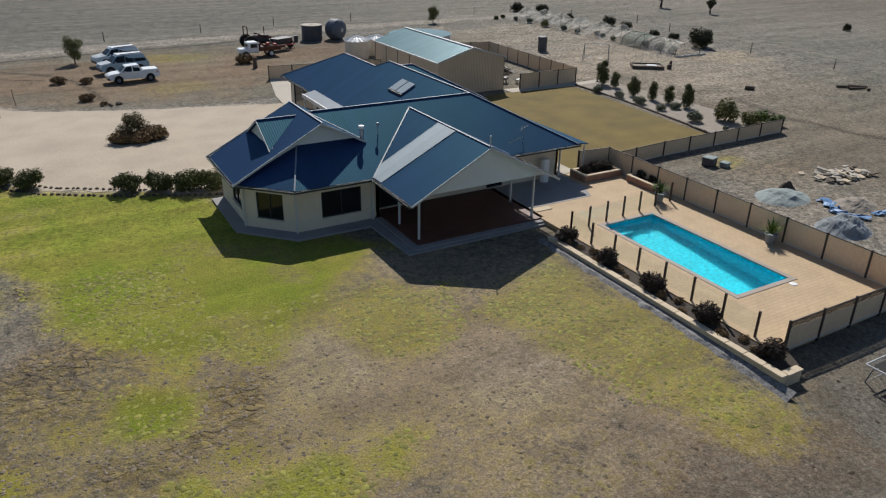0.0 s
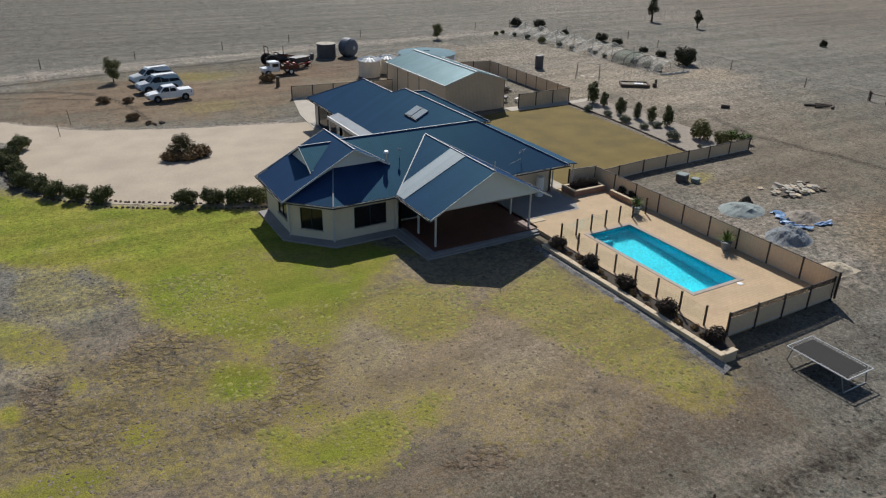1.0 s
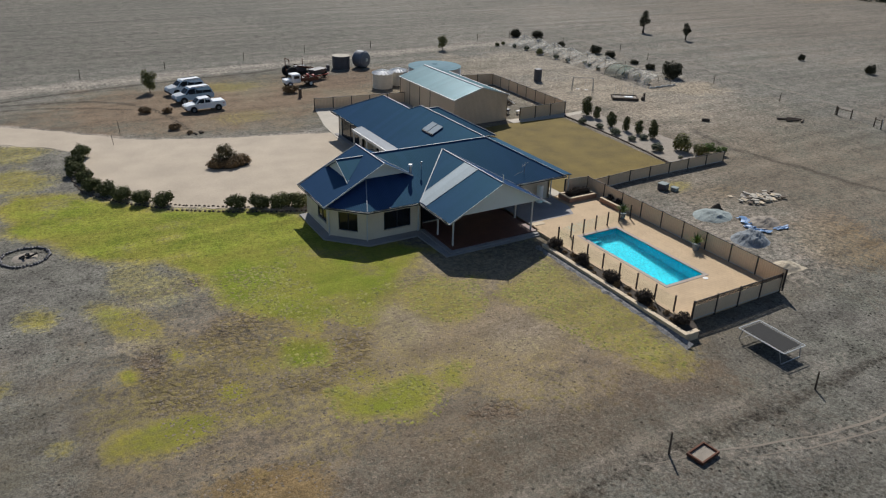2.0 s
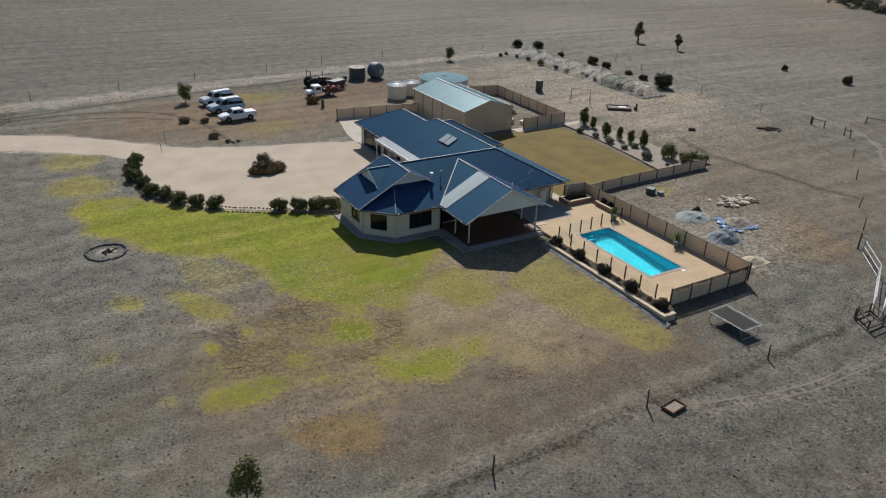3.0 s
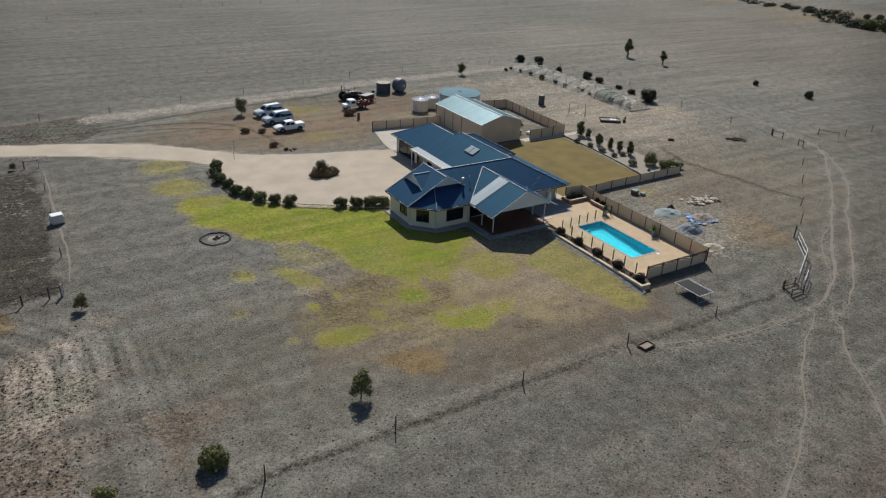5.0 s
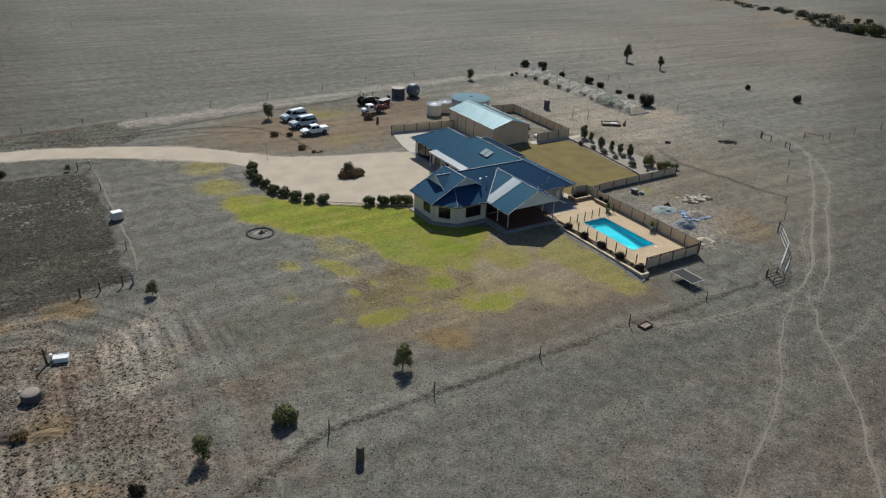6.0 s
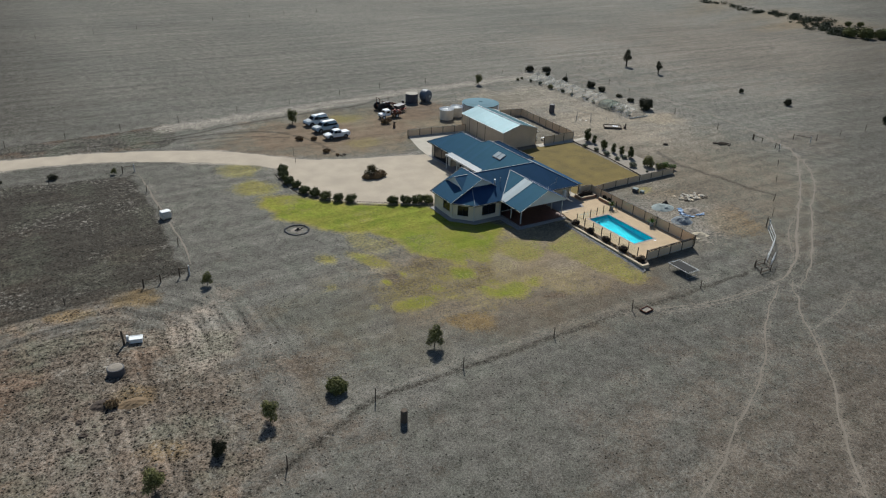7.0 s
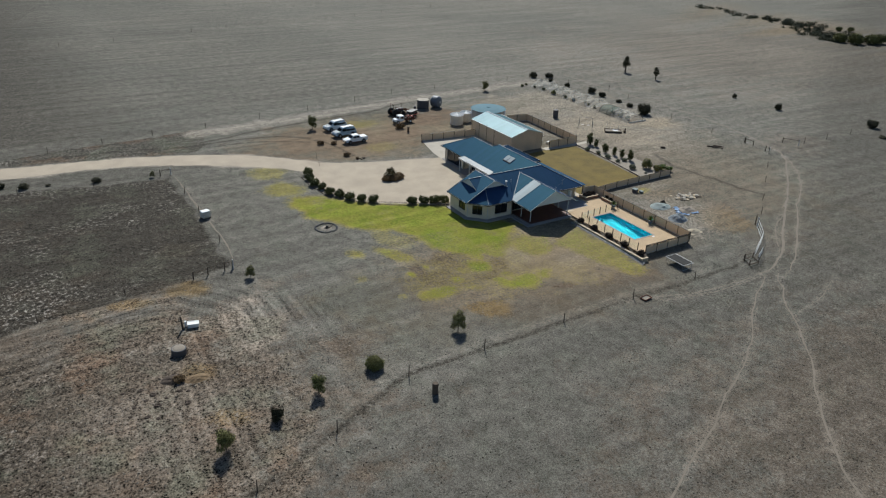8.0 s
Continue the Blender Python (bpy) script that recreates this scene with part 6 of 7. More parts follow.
            w.matrix_local = pose(x, s * 0.8, 0.42, 90, 0, 0)
            part("tyre", lathe(bmesh.new(), [(0.25, -0.12), (0.4, -0.12), (0.42, -0.08), (0.42, 0.08), (0.4, 0.12), (0.25, 0.12)], 18), RUBBER, w)
            part("rim", lathe(bmesh.new(), [(0.24, -0.125), (0.24, 0.125)], 12), WHITE, w)


old_truck(pose(23.5, 96.0, 0, 0, 0, 3))


def tractor(at):
    v = thing("tractor", "old dark tractor with a rusty front loader", "tractor", at=at)
    part("engine", boxes((-1.7, -0.1, -0.35, 0.35, 0.7, 1.4), bevel=0.06), TANK_DARK, v)
    part("seat_deck", boxes((-0.1, 1.0, -0.5, 0.5, 0.7, 1.05), bevel=0.05), RUST, v)
    part("seat", boxes((0.3, 0.75, -0.25, 0.25, 1.05, 1.2), (0.7, 0.8, -0.25, 0.25, 1.2, 1.55), bevel=0.03), RUBBER, v)
    part("roll_frame", beam(beam(beam(bmesh.new(), (0.9, -0.6, 0.9), (0.9, -0.6, 2.4), 0.08), (0.9, 0.6, 0.9), (0.9, 0.6, 2.4), 0.08), (0.9, -0.6, 2.4), (0.9, 0.6, 2.4), 0.08), RUST, v)
    part("exhaust", tube(bmesh.new(), (-1.2, 0.2, 1.4), (-1.2, 0.2, 2.3), 0.05), RUST, v)
    part("loader", beam(beam(bmesh.new(), (-0.3, -0.55, 1.5), (-2.9, -0.55, 0.8), 0.1, 0.16), (-0.3, 0.55, 1.5), (-2.9, 0.55, 0.8), 0.1, 0.16), RUST, v)
    part("bucket", boxes((-3.5, -2.8, -0.9, 0.9, 0.35, 0.42), (-2.9, -2.8, -0.9, 0.9, 0.42, 0.95)), RUST, v)
    for x, r, s in ((0.6, 0.75, 1), (0.6, 0.75, -1), (-1.4, 0.45, 1), (-1.4, 0.45, -1)):
        w = new("wheel")
        w.parent = v
        w.matrix_local = pose(x, s * 0.75, r, 90, 0, 0)
        part("tyre", lathe(bmesh.new(), [(r * 0.6, -0.18), (r * 0.95, -0.18), (r, -0.1), (r, 0.1), (r * 0.95, 0.18), (r * 0.6, 0.18)], 20), RUBBER, w)
        part("rim", lathe(bmesh.new(), [(r * 0.58, -0.12), (r * 0.58, 0.12)], 14), PAINT_RED, w)


tractor(Matrix.Translation((25.0, 102.2, 0)) @ Matrix.Rotation(radians(186), 4, "Z") @ Matrix.Scale(1.2, 4))


def seeder(at):
    v = thing("seed_drill", "red farm seeder with dark hopper and raised wheels", "implement", at=at)
    part("frame", beam(beam(beam(bmesh.new(), (-1.6, -0.9, 0.7), (1.6, -0.9, 0.7), 0.14), (-1.6, 0.9, 0.7), (1.6, 0.9, 0.7), 0.14), (-1.6, 0, 0.72), (-3.0, 0, 0.5), 0.12), PAINT_RED, v, "faded red frame")
    bm = bmesh.new()
    low = [bm.verts.new((x, y, 0.75)) for x, y in ((-1.1, -0.45), (1.1, -0.45), (1.1, 0.45), (-1.1, 0.45))]
    top = [bm.verts.new((x, y, 1.55)) for x, y in ((-1.4, -0.8), (1.4, -0.8), (1.4, 0.8), (-1.4, 0.8))]
    bm.faces.new(low[::-1]), bm.faces.new(top)
    for i in range(4):
        bm.faces.new((low[i], low[(i + 1) % 4], top[(i + 1) % 4], top[i]))
    part("hopper", bm, TANK_DARK, v, "dark steel hopper")
    for x in (-1.2, -0.4, 0.4, 1.2):
        part("tine", beam(bmesh.new(), (x, -0.9, 0.7), (x + 0.1, -1.1, 0.05), 0.06), RUST, v)
    for s in (-1.75, 1.75):
        w = new("wheel")
        w.parent = v
        w.matrix_local = pose(s, 0.3, 0.62, 0, 90, 0)
        part("tyre", lathe(bmesh.new(), [(0.36, -0.16), (0.58, -0.16), (0.62, -0.08), (0.62, 0.08), (0.58, 0.16), (0.36, 0.16)], 20), RUBBER, w)
        part("rim", lathe(bmesh.new(), [(0.35, -0.12), (0.35, 0.12)], 14), PAINT_RED, w)


seeder(pose(28.0, 99.6, 0, 0, 0, 25))
yard_stump = thing("yard_stump", "short weathered stump standing on the dirt yard", "stump", at=pose(21.3, 89.0, 0))
part("log", lathe(bmesh.new(), [(0.3, -0.1), (0.24, 0.4), (0.22, 0.9), (0.3, 1.15), (0.2, 1.25)], 10), WOOD, yard_stump)

# ---- farm fences ----


def wire_fence(name, line, spacing, hgt, label, lean=0.06, wires=3):
    f = thing(name, label, "fence")
    rng = random.Random(name + str(line[0]))
    pts = []
    for (ax, ay), (bx, by) in zip(line, line[1:]):
        k = max(1, round(math.hypot(bx - ax, by - ay) / spacing))
        pts += [(ax + (bx - ax) * i / k, ay + (by - ay) * i / k) for i in range(k)]
    pts.append(line[-1])
    tops = []
    for x, y in pts:
        gz = ground_z(x, y)
        hh = hgt * rng.uniform(0.92, 1.1)
        top = Vector((x + rng.uniform(-lean, lean), y + rng.uniform(-lean, lean), gz + hh))
        part("post", tube(bmesh.new(), (x, y, gz - 0.2), top, 0.065, 0.05, 7), WOOD, f)
        tops.append((Vector((x, y, gz)), top))
    for w in range(wires):
        u = 0.35 + 0.55 * w / max(1, wires - 1)
        bm = bmesh.new()
        for (a, at), (b, bt) in zip(tops, tops[1:]):
            tube(bm, a.lerp(at, u), b.lerp(bt, u), 0.004, 0.004, 3)
        part("wire", bm, WOOD, f)
    return f


wire_fence("south_fence", [(-52, -3.6), (-42.6, -0.2), (-33.1, 3.8), (-22.4, 8.5), (-11.9, 8.95), (0.4, 9.1), (12.8, 9.4), (25.2, 9.55), (36.3, 9.8)], 13, 1.35, "old wire farm fence with leaning timber posts")
wire_fence("east_fence", [(49.3, 17.4), (54.3, 20.5), (60, 24.6), (68.6, 30.4), (76.6, 36), (85, 41.9), (86.4, 47.1), (86.4, 49.3)], 9.5, 1.3, "old wire farm fence with dark timber posts", 0.15)
wire_fence("north_fence", [(-90, 110), (-50.0, 106.7), (-29.6, 110.1), (-18.2, 110.3), (-5.1, 113.1), (7.7, 115.3), (21.4, 117.9), (33.6, 121), (47, 121), (63.1, 120.6), (79.6, 121), (92, 100), (86, 71), (85.5, 58), (86.4, 49.5)], 11, 1.35, "wire farm fence round the house paddock")
wire_fence("paddock_fence", [(-68, 87.6), (-56.5, 85.9), (-44.7, 83.9), (-33.3, 84.4)], 12, 1.25, "wire fence along the dark fallow paddock")
wire_fence("paddock_fence", [(-31.4, 84.6), (-31.4, 74), (-31.4, 64.2), (-31.4, 52), (-32.0, 43.0)], 10.5, 1.25, "wire fence along the dark fallow paddock")
wire_fence("fallow_fence", [(-32.2, 42.7), (-35.7, 42.3), (-37.8, 41.9), (-46.6, 41.8), (-57, 39.8), (-70, 36.5)], 10, 1.15, "sagging wire fence along the foot of the fallow")
wire_fence("far_fence", [(-120, 205), (-54, 213.6), (-20, 221), (22, 235), (80, 245), (140, 262)], 15, 1.5, "distant wire farm fence")
wire_fence("far_gate_fence", [(96.3, 42.6), (98.7, 42.8), (106.6, 42.5), (115.8, 42.4), (125.4, 43.2), (170, 41)], 10, 1.4, "wire fence with tall timber posts")

# ---- trampoline ----


def trampoline(at):
    t = thing("trampoline", "rectangular trampoline with black mat and pale steel frame", "trampoline", at=at)
    L, W, H = 1.75, 1.05, 0.9
    bm = bmesh.new()
    for p, q in (((-L, -W, H), (L, -W, H)), ((L, -W, H), (L, W, H)), ((L, W, H), (-L, W, H)), ((-L, W, H), (-L, -W, H))):
        tube(bm, p, q, 0.035)
    part("frame", bm, TRIM, t)
    part("mat", boxes((-L + 0.2, L - 0.2, -W + 0.2, W - 0.2, H - 0.03, H - 0.015)), RUBBER, t, "black woven jumping mat")
    for k in range(-8, 9):
        for s in (-1, 1):
            part("spring", tube(bmesh.new(), (k * 0.19, s * (W - 0.2), H - 0.02), (k * 0.19, s * W, H), 0.012, 0.012, 4), STEEL, t)
    for k in range(-4, 5):
        for s in (-1, 1):
            part("spring", tube(bmesh.new(), (s * (L - 0.2), k * 0.19, H - 0.02), (s * L, k * 0.19, H), 0.012, 0.012, 4), STEEL, t)
    for s in (-1, 1):
        for w in (-1, 1):
            part("leg", tube(bmesh.new(), (s * (L - 0.35), w * W, H), (s * (L - 0.1), w * W * 0.9, 0), 0.03), FRAME_GREY, t)
        part("foot_bar", tube(bmesh.new(), (s * (L - 0.1), -W * 0.9, 0.03), (s * (L - 0.1), W * 0.9, 0.03), 0.03), STEEL, t)


trampoline(pose(26.7, 14.0, ground_z(26.7, 14.0), 0, 0, 90))

# ---- small things on the paddock ----


def ring_of_tyres(x, y):
    r = thing("fire_ring", "ring of dark stones round a cold fire place", "fire ring", at=pose(x, y, 0))
    rng = random.Random(5)
    for k in range(46):
        a = k * 6.283 / 46
        bm = bmesh.new()
        bmesh.ops.create_icosphere(bm, subdivisions=1, radius=rng.uniform(0.11, 0.18))
        for v in bm.verts:
            v.co *= rng.uniform(0.8, 1.15)
            v.co.z *= 0.8
        o = part("stone", bm, TANK_DARK, r)
        o.location = ((1.72 + rng.gauss(0, 0.05)) * math.cos(a), (1.72 + rng.gauss(0, 0.05)) * math.sin(a), 0.08)
    for k in range(5):
        bm = tube(bmesh.new(), (rng.gauss(0.1, 0.3), rng.gauss(0.1, 0.3), 0.12), (rng.gauss(0.1, 0.4), rng.gauss(0.1, 0.4), 0.3), 0.09, 0.07, 6)
        part("burnt_log", bm, RUBBER, r)
    part("ash_bed", lathe(bmesh.new(), [(0.9, 0), (0.7, 0.06), (0.2, 0.12)], 20), MULCH, r)


ring_of_tyres(-15.2, 49.3)

crate = thing("timber_frame", "low rectangular rusty frame lying beside the fence", "frame", at=pose(14.3, 8.5, 0, 0, 0, 8))
for r in ((-0.75, 0.75, -0.5, -0.4, 0, 0.18), (-0.75, 0.75, 0.4, 0.5, 0, 0.18), (-0.75, -0.65, -0.4, 0.4, 0, 0.18), (0.65, 0.75, -0.4, 0.4, 0, 0.18)):
    part("side", boxes(r, bevel=0.01), RUST, crate)
part("fill", boxes((-0.65, 0.65, -0.4, 0.4, 0.01, 0.07)), MULCH, crate)

stump = thing("stump", "thick dark upright log standing in the paddock", "post", at=pose(-21.4, 4.4, 0))
part("log", lathe(bmesh.new(), [(0.36, -0.1), (0.33, 0.5), (0.34, 1.2), (0.3, 1.32)], 12), WOOD, stump)
drum = thing("dark_drum", "dark upright drum standing on stony ground", "drum", at=pose(59.8, 84.2, 0))
part("body", lathe(bmesh.new(), [(0.62, 0), (0.62, 0.55), (0.66, 0.6), (0.62, 0.65), (0.62, 1.9), (0.5, 1.95)], 18), TANK_DARK, drum)

# heaps, rubble and tarpaulins east of the pool


def heap(name, label, x, y, rx, ry, hz, mat, seed, turn=0):
    bm = bmesh.new()
    bmesh.ops.create_grid(bm, x_segments=28, y_segments=28, size=1.0)
    for v in bm.verts:
        r = min(1.0, v.co.length)
        k = (1 - r * r) ** 1.3 if r < 1 else 0
        nz = noise.noise(Vector((v.co.x * 3 + seed, v.co.y * 3, 0))) * 0.25 + noise.noise(Vector((v.co.x * 9 + seed, v.co.y * 9, 0))) * 0.1
        v.co = Vector((v.co.x * rx * (1 + nz * 0.3), v.co.y * ry * (1 + nz * 0.3), hz * max(0, k * (1 + nz)) - 0.03))
    o = part(name, bm, mat)
    o.matrix_world = pose(x, y, 0, 0, 0, turn)
    return tagged(o, label, "heap")


CREAM_SAND = material("cream_sand", (0.42, 0.36, 0.27), 0.95, 0, 0.25, 1.5, 20, 0.4)
heap("pale_mound", "low heap of pale whitish sand", 40.6, 31.1, 2.1, 1.7, 0.55, SAND_PALE, 1)
heap("dark_mound", "small dark heap of earth on pale sand", 41.7, 31.7, 0.9, 0.6, 0.75, SOIL, 9)
heap("grey_mound", "heap of grey-blue gravel", 39.2, 25.7, 1.8, 1.6, 0.95, SAND_GREY, 2)
heap("brown_mound", "low brown heap of dug earth", 43.6, 27.9, 1.9, 1.3, 0.5, MULCH, 3)
heap("sand_spread", "small heap of pale cream sand by the fence", 37.6, 20.9, 1.35, 1.0, 0.4, CREAM_SAND, 4)


def tarp(x, y, w, d, turn, seed):
    bm = bmesh.new()
    bmesh.ops.create_grid(bm, x_segments=16, y_segments=10, size=0.5)
    for v in bm.verts:
        n1 = noise.noise(Vector((v.co.x * 4 + seed, v.co.y * 4, 0.5)))
        v.co = Vector((v.co.x * w + n1 * 0.35, v.co.y * d + noise.noise(Vector((v.co.x * 5, v.co.y * 5 + seed, 2))) * 0.35, 0.14 + n1 * 0.16))
    bmesh.ops.solidify(bm, geom=bm.faces[:], thickness=0.01)
    o = part("tarpaulin", bm, TARP)
    o.matrix_world = pose(x, y, 0, 0, 0, turn)
    tagged(o, "crumpled blue tarpaulin lying on the dirt", "tarpaulin", "tarpaulins")


tarp(42.2, 28.7, 2.0, 0.8, 60, 1)
tarp(41.6, 26.9, 2.2, 0.5, -70, 3)
tarp(43.9, 26.1, 1.4, 0.4, -10, 5)

rng = random.Random(12)
rubble = thing("rubble", "scattered pile of pale broken paving slabs", "rubble")
for k in range(64):
    x, y = 48.5 + rng.gauss(0, 1.15), 31.9 + rng.gauss(0, 0.65)
    w, d, t = rng.uniform(0.12, 0.42), rng.uniform(0.1, 0.3), rng.uniform(0.05, 0.12)
    o = part("slab", boxes((-w, w, -d, d, 0, t), bevel=0.015), (CONCRETE, LIMESTONE, CONCRETE, WOOD, CONCRETE)[k % 5], rubble)
    o.matrix_local = pose(x, y, rng.uniform(0, 0.2), rng.uniform(-14, 14), rng.uniform(-14, 14), rng.uniform(0, 180))

for x, y, w, hgt, mat, lab in ((41.5, 38.3, 0.42, 0.6, TANK_DARK, "dark green square pump box with pale lid"), (42.3, 37.5, 0.3, 0.3, SAND_PALE, "small pale plastic box")):
    b = thing("pump_box", lab, "box", at=pose(x, y, 0, 0, 0, 15))
    part("body", boxes((-w, w, -w, w, 0, hgt), bevel=0.04), mat, b)
    part("lid", boxes((-w - 0.04, w + 0.04, -w - 0.04, w + 0.04, hgt, hgt + 0.07), bevel=0.02), SAND_PALE, b)

# pots on the terrace
pot_plant = thing("potted_yucca", "spiky yellow-green plant in a grey pot", "potted plant", "pots on the terrace")
part("pot", lathe(bmesh.new(), [(0.22, 0), (0.3, 0.45), (0.34, 0.5), (0.3, 0.5), (0.28, 0.42)], 18), SAND_GREY, pot_plant)
bm = bmesh.new()
lr = random.Random(3)
for k in range(70):
    a, e = lr.uniform(0, 6.28), lr.uniform(0.3, 1.45)
    d = Vector((math.cos(a) * math.cos(e), math.sin(a) * math.cos(e), math.sin(e)))
    s = d.cross(Vector((0, 0, 1))).normalized() * 0.035
    p = Vector((0, 0, 0.5))
    q = p + d * lr.uniform(0.6, 0.95)
    mid = p.lerp(q, 0.5) + Vector((0, 0, 0.06))
    v = [bm.verts.new(c) for c in (p - s, p + s, mid + s, mid - s, q)]
    bm.faces.new(v[:4]), bm.faces.new((v[3], v[2], v[4]))
part("leaves", bm, LEAF_LIGHT, pot_plant)
place(pot_plant, 31.9, 33.9, 1.1, 0, DZ)
place(pot_plant, 32.85, 26.1, 1.1, 1.4, DZ)

# ---- stock gates and old yard frame by the paddock corner ----


def pipe_gate(p, q, hgt, label):
    g = thing("pipe_gate", label, "gate", "old pipe gates")
    p, q = Vector((*p, 0.08)), Vector((*q, 0.08))
    up = Vector((0, 0, hgt))
    for a, b in ((p, q), (p + up, q + up), (p, p + up), (q, q + up), (p + up * 0.5, q + up * 0.5)):
        part("rail", tube(bmesh.new(), a, b, 0.04, 0.04, 6), TRIM, g)
    for k in range(1, 7):
        a = p.lerp(q, k / 7)
        part("bar", tube(bmesh.new(), a, a + up, 0.012, 0.012, 5), STEEL, g)


pipe_gate((38.8, 9.95), (45.1, 13.35), 1.2, "old pale pipe gate with thin bars")
pipe_gate((45.2, 13.45), (48.9, 17.2), 1.2, "old pale pipe gate standing ajar")
pipe_gate((38.3, 8.9), (40.9, 10.2), 0.95, "old wire-filled pipe gate leaning on the rails")
yard = thing("stock_crate", "low square frame of dark timber rails", "frame", at=pose(37.0, 9.15, 0, 0, 0, 5))
for a, b in (((-1.5, -0.7), (0.5, -0.9)), ((0.5, -0.9), (1.5, 0.7)), ((1.5, 0.7), (-0.5, 0.9)), ((-0.5, 0.9), (-1.5, -0.7))):
    part("rail", beam(bmesh.new(), (*a, 0.12), (*b, 0.12), 0.1, 0.12), WOOD, yard)
    part("rail", beam(bmesh.new(), (*a, 0.75), (*b, 0.75), 0.07, 0.07), WOOD, yard)
    part("post", beam(bmesh.new(), (*a, -0.1), (*a, 0.85), 0.1, 0.1), WOOD, yard)


def strainer(x, y, turn, width, hgt, pale):
    s = thing("fence_strainer", "timber strainer posts with a cross rail", "fence post", "strainer posts", at=pose(x, y, 0, 0, 0, turn))
    for k in (0, width):
        part("post", tube(bmesh.new(), (k, 0, -0.2), (k, 0, hgt), 0.09, 0.08, 8), TRIM if pale and k == 0 else WOOD, s)
    part("rail", tube(bmesh.new(), (0, 0, hgt * 0.8), (width, 0, hgt * 0.8), 0.05, 0.05, 7), WOOD, s)


strainer(-32.1, 42.6, 180, 1.2, 1.4, True)
strainer(-35.7, 42.3, 190, 2.1, 1.2, False)
strainer(-31.4, 84.6, 184, 1.9, 1.3, True)
strainer(49.0, 17.3, 60, 0.8, 1.7, True)
strainer(86.4, 47.1, 90, 2.1, 1.2, False)
strainer(85.1, 42.0, 75, 1.2, 1.3, True)
strainer(96.3, 42.6, 118, 3.4, 1.3, True)

# white trough with a post, and a pale tub
trough = thing("water_trough", "small white plastic water trough on dry ground", "trough", at=pose(-40.75, 30.0, 0, 0, 0, -14))
bm = boxes((-0.66, 0.66, -0.42, 0.42, 0, 0.5), bevel=0.06)
part("body", bm, WHITE, trough)
part("rim", boxes((-0.7, 0.7, -0.46, -0.36, 0.46, 0.54), (-0.7, 0.7, 0.36, 0.46, 0.46, 0.54), (-0.7, -0.6, -0.36, 0.36, 0.46, 0.54), (0.6, 0.7, -0.36, 0.36, 0.46, 0.54), bevel=0.015), WHITE, trough)
part("float_box", boxes((-1.0, -0.76, -0.02, 0.3, 0.05, 0.78), bevel=0.03), WHITE, trough)
tpost = thing("trough_post", "dark timber post beside the trough", "post", at=pose(-42.0, 29.9, 0))
part("shaft", tube(bmesh.new(), (0, 0, -0.2), (-0.1, 0.1, 1.75), 0.13, 0.11, 8), WOOD, tpost)
tub = thing("white_tub", "white and grey plastic tank lying beside the paddock fence", "tank", at=pose(-30.9, 62.0, 0, 0, 0, 10))
part("body", boxes((-0.75, 0.75, -0.6, 0.6, 0.05, 1.15), bevel=0.18), TANK_PALE, tub)
part("lid", boxes((-0.7, 0.7, -0.55, 0.55, 1.13, 1.22), bevel=0.04), WHITE, tub)
part("skid", boxes((-0.7, -0.55, -0.6, 0.6, 0, 0.08), (0.55, 0.7, -0.6, 0.6, 0, 0.08)), WOOD, tub)
DUG = material("dug_ochre_earth", (0.185, 0.125, 0.070), 0.95, 0, 0.4, 2.0, 20, 0.6)
# earth mound; the dark steel colour of its side paints in the shade there
low_mound = thing("sunken_tank", "round earth mound with its shaded side painted dark and a pale top", "tank", at=pose(-43.6, 24.9, 0))
part("wall", lathe(bmesh.new(), [(0.86, -0.1), (0.84, 0.72), (0.78, 0.77)], 22), TANK_DARK, low_mound)
part("cover", lathe(bmesh.new(), [(0.78, 0.75), (0.5, 0.86), (0.12, 0.9)], 22), MULCH, low_mound)
heap("dug_earth", "low spread of dug ochre earth", -43.0, 19.2, 1.5, 0.9, 0.32, DUG, 8)
PIT_SOIL = material("dark_pit_earth", (0.060, 0.043, 0.033), 0.95, 0, 0.4, 3, 30, 0.7)
# added dark heap in the place of a dark hole
heap("dark_diggings", "low dark heap standing in for a dark hole", -45.5, 20.2, 1.3, 1.0, 0.34, PIT_SOIL, 12)


def soil_mound():
    """A flat scuffed ring of dark earth thrown up round a shallow hole."""
    rng = random.Random(41)
    bm = lathe(bmesh.new(), [(0.36, -0.03), (0.3, 0.05), (0.2, 0.1), (0.1, 0.05), (0.02, 0.03)], 12)
    for v in bm.verts:
        k = rng.uniform(0.8, 1.2)
        v.co.x, v.co.y = v.co.x * k, v.co.y * k * 0.8
    o = part("soil_mound", bm, PIT_SOIL)
    return tagged(o, "small scuffed mound of dark earth round a hole", "mound", "scuffed soil mounds")


mound = soil_mound()
SCUFFS = [(-48.8, 19.8), (-47.7, 16.4), (-48.6, 17.8), (-46.7, 17.3), (-45.2, 17.8), (-44.4, 17.4), (-44.9, 15.4), (-49.9, 17.2), (-50.5, 15.8), (-49.0, 15.0), (-48.1, 14.3), (-47.8, 18.5), (-50.5, 20.1)]
mound.matrix_world = pose(*SCUFFS[0], ground_z(*SCUFFS[0]), 0, 0, 20)
for i, (x, y) in enumerate(SCUFFS[1:]):
    copy_thing(mound, pose(x, y, ground_z(x, y), 0, 0, i * 47) @ Matrix.Scale((1.25, 0.8, 0.7, 1.0, 0.75)[i % 5], 4))

# ---- netted orchard rows ----
net_mat = bpy.data.materials.new("thin_white_net")
net_mat.use_nodes = True
_n, _l = net_mat.node_tree.nodes, net_mat.node_tree.links
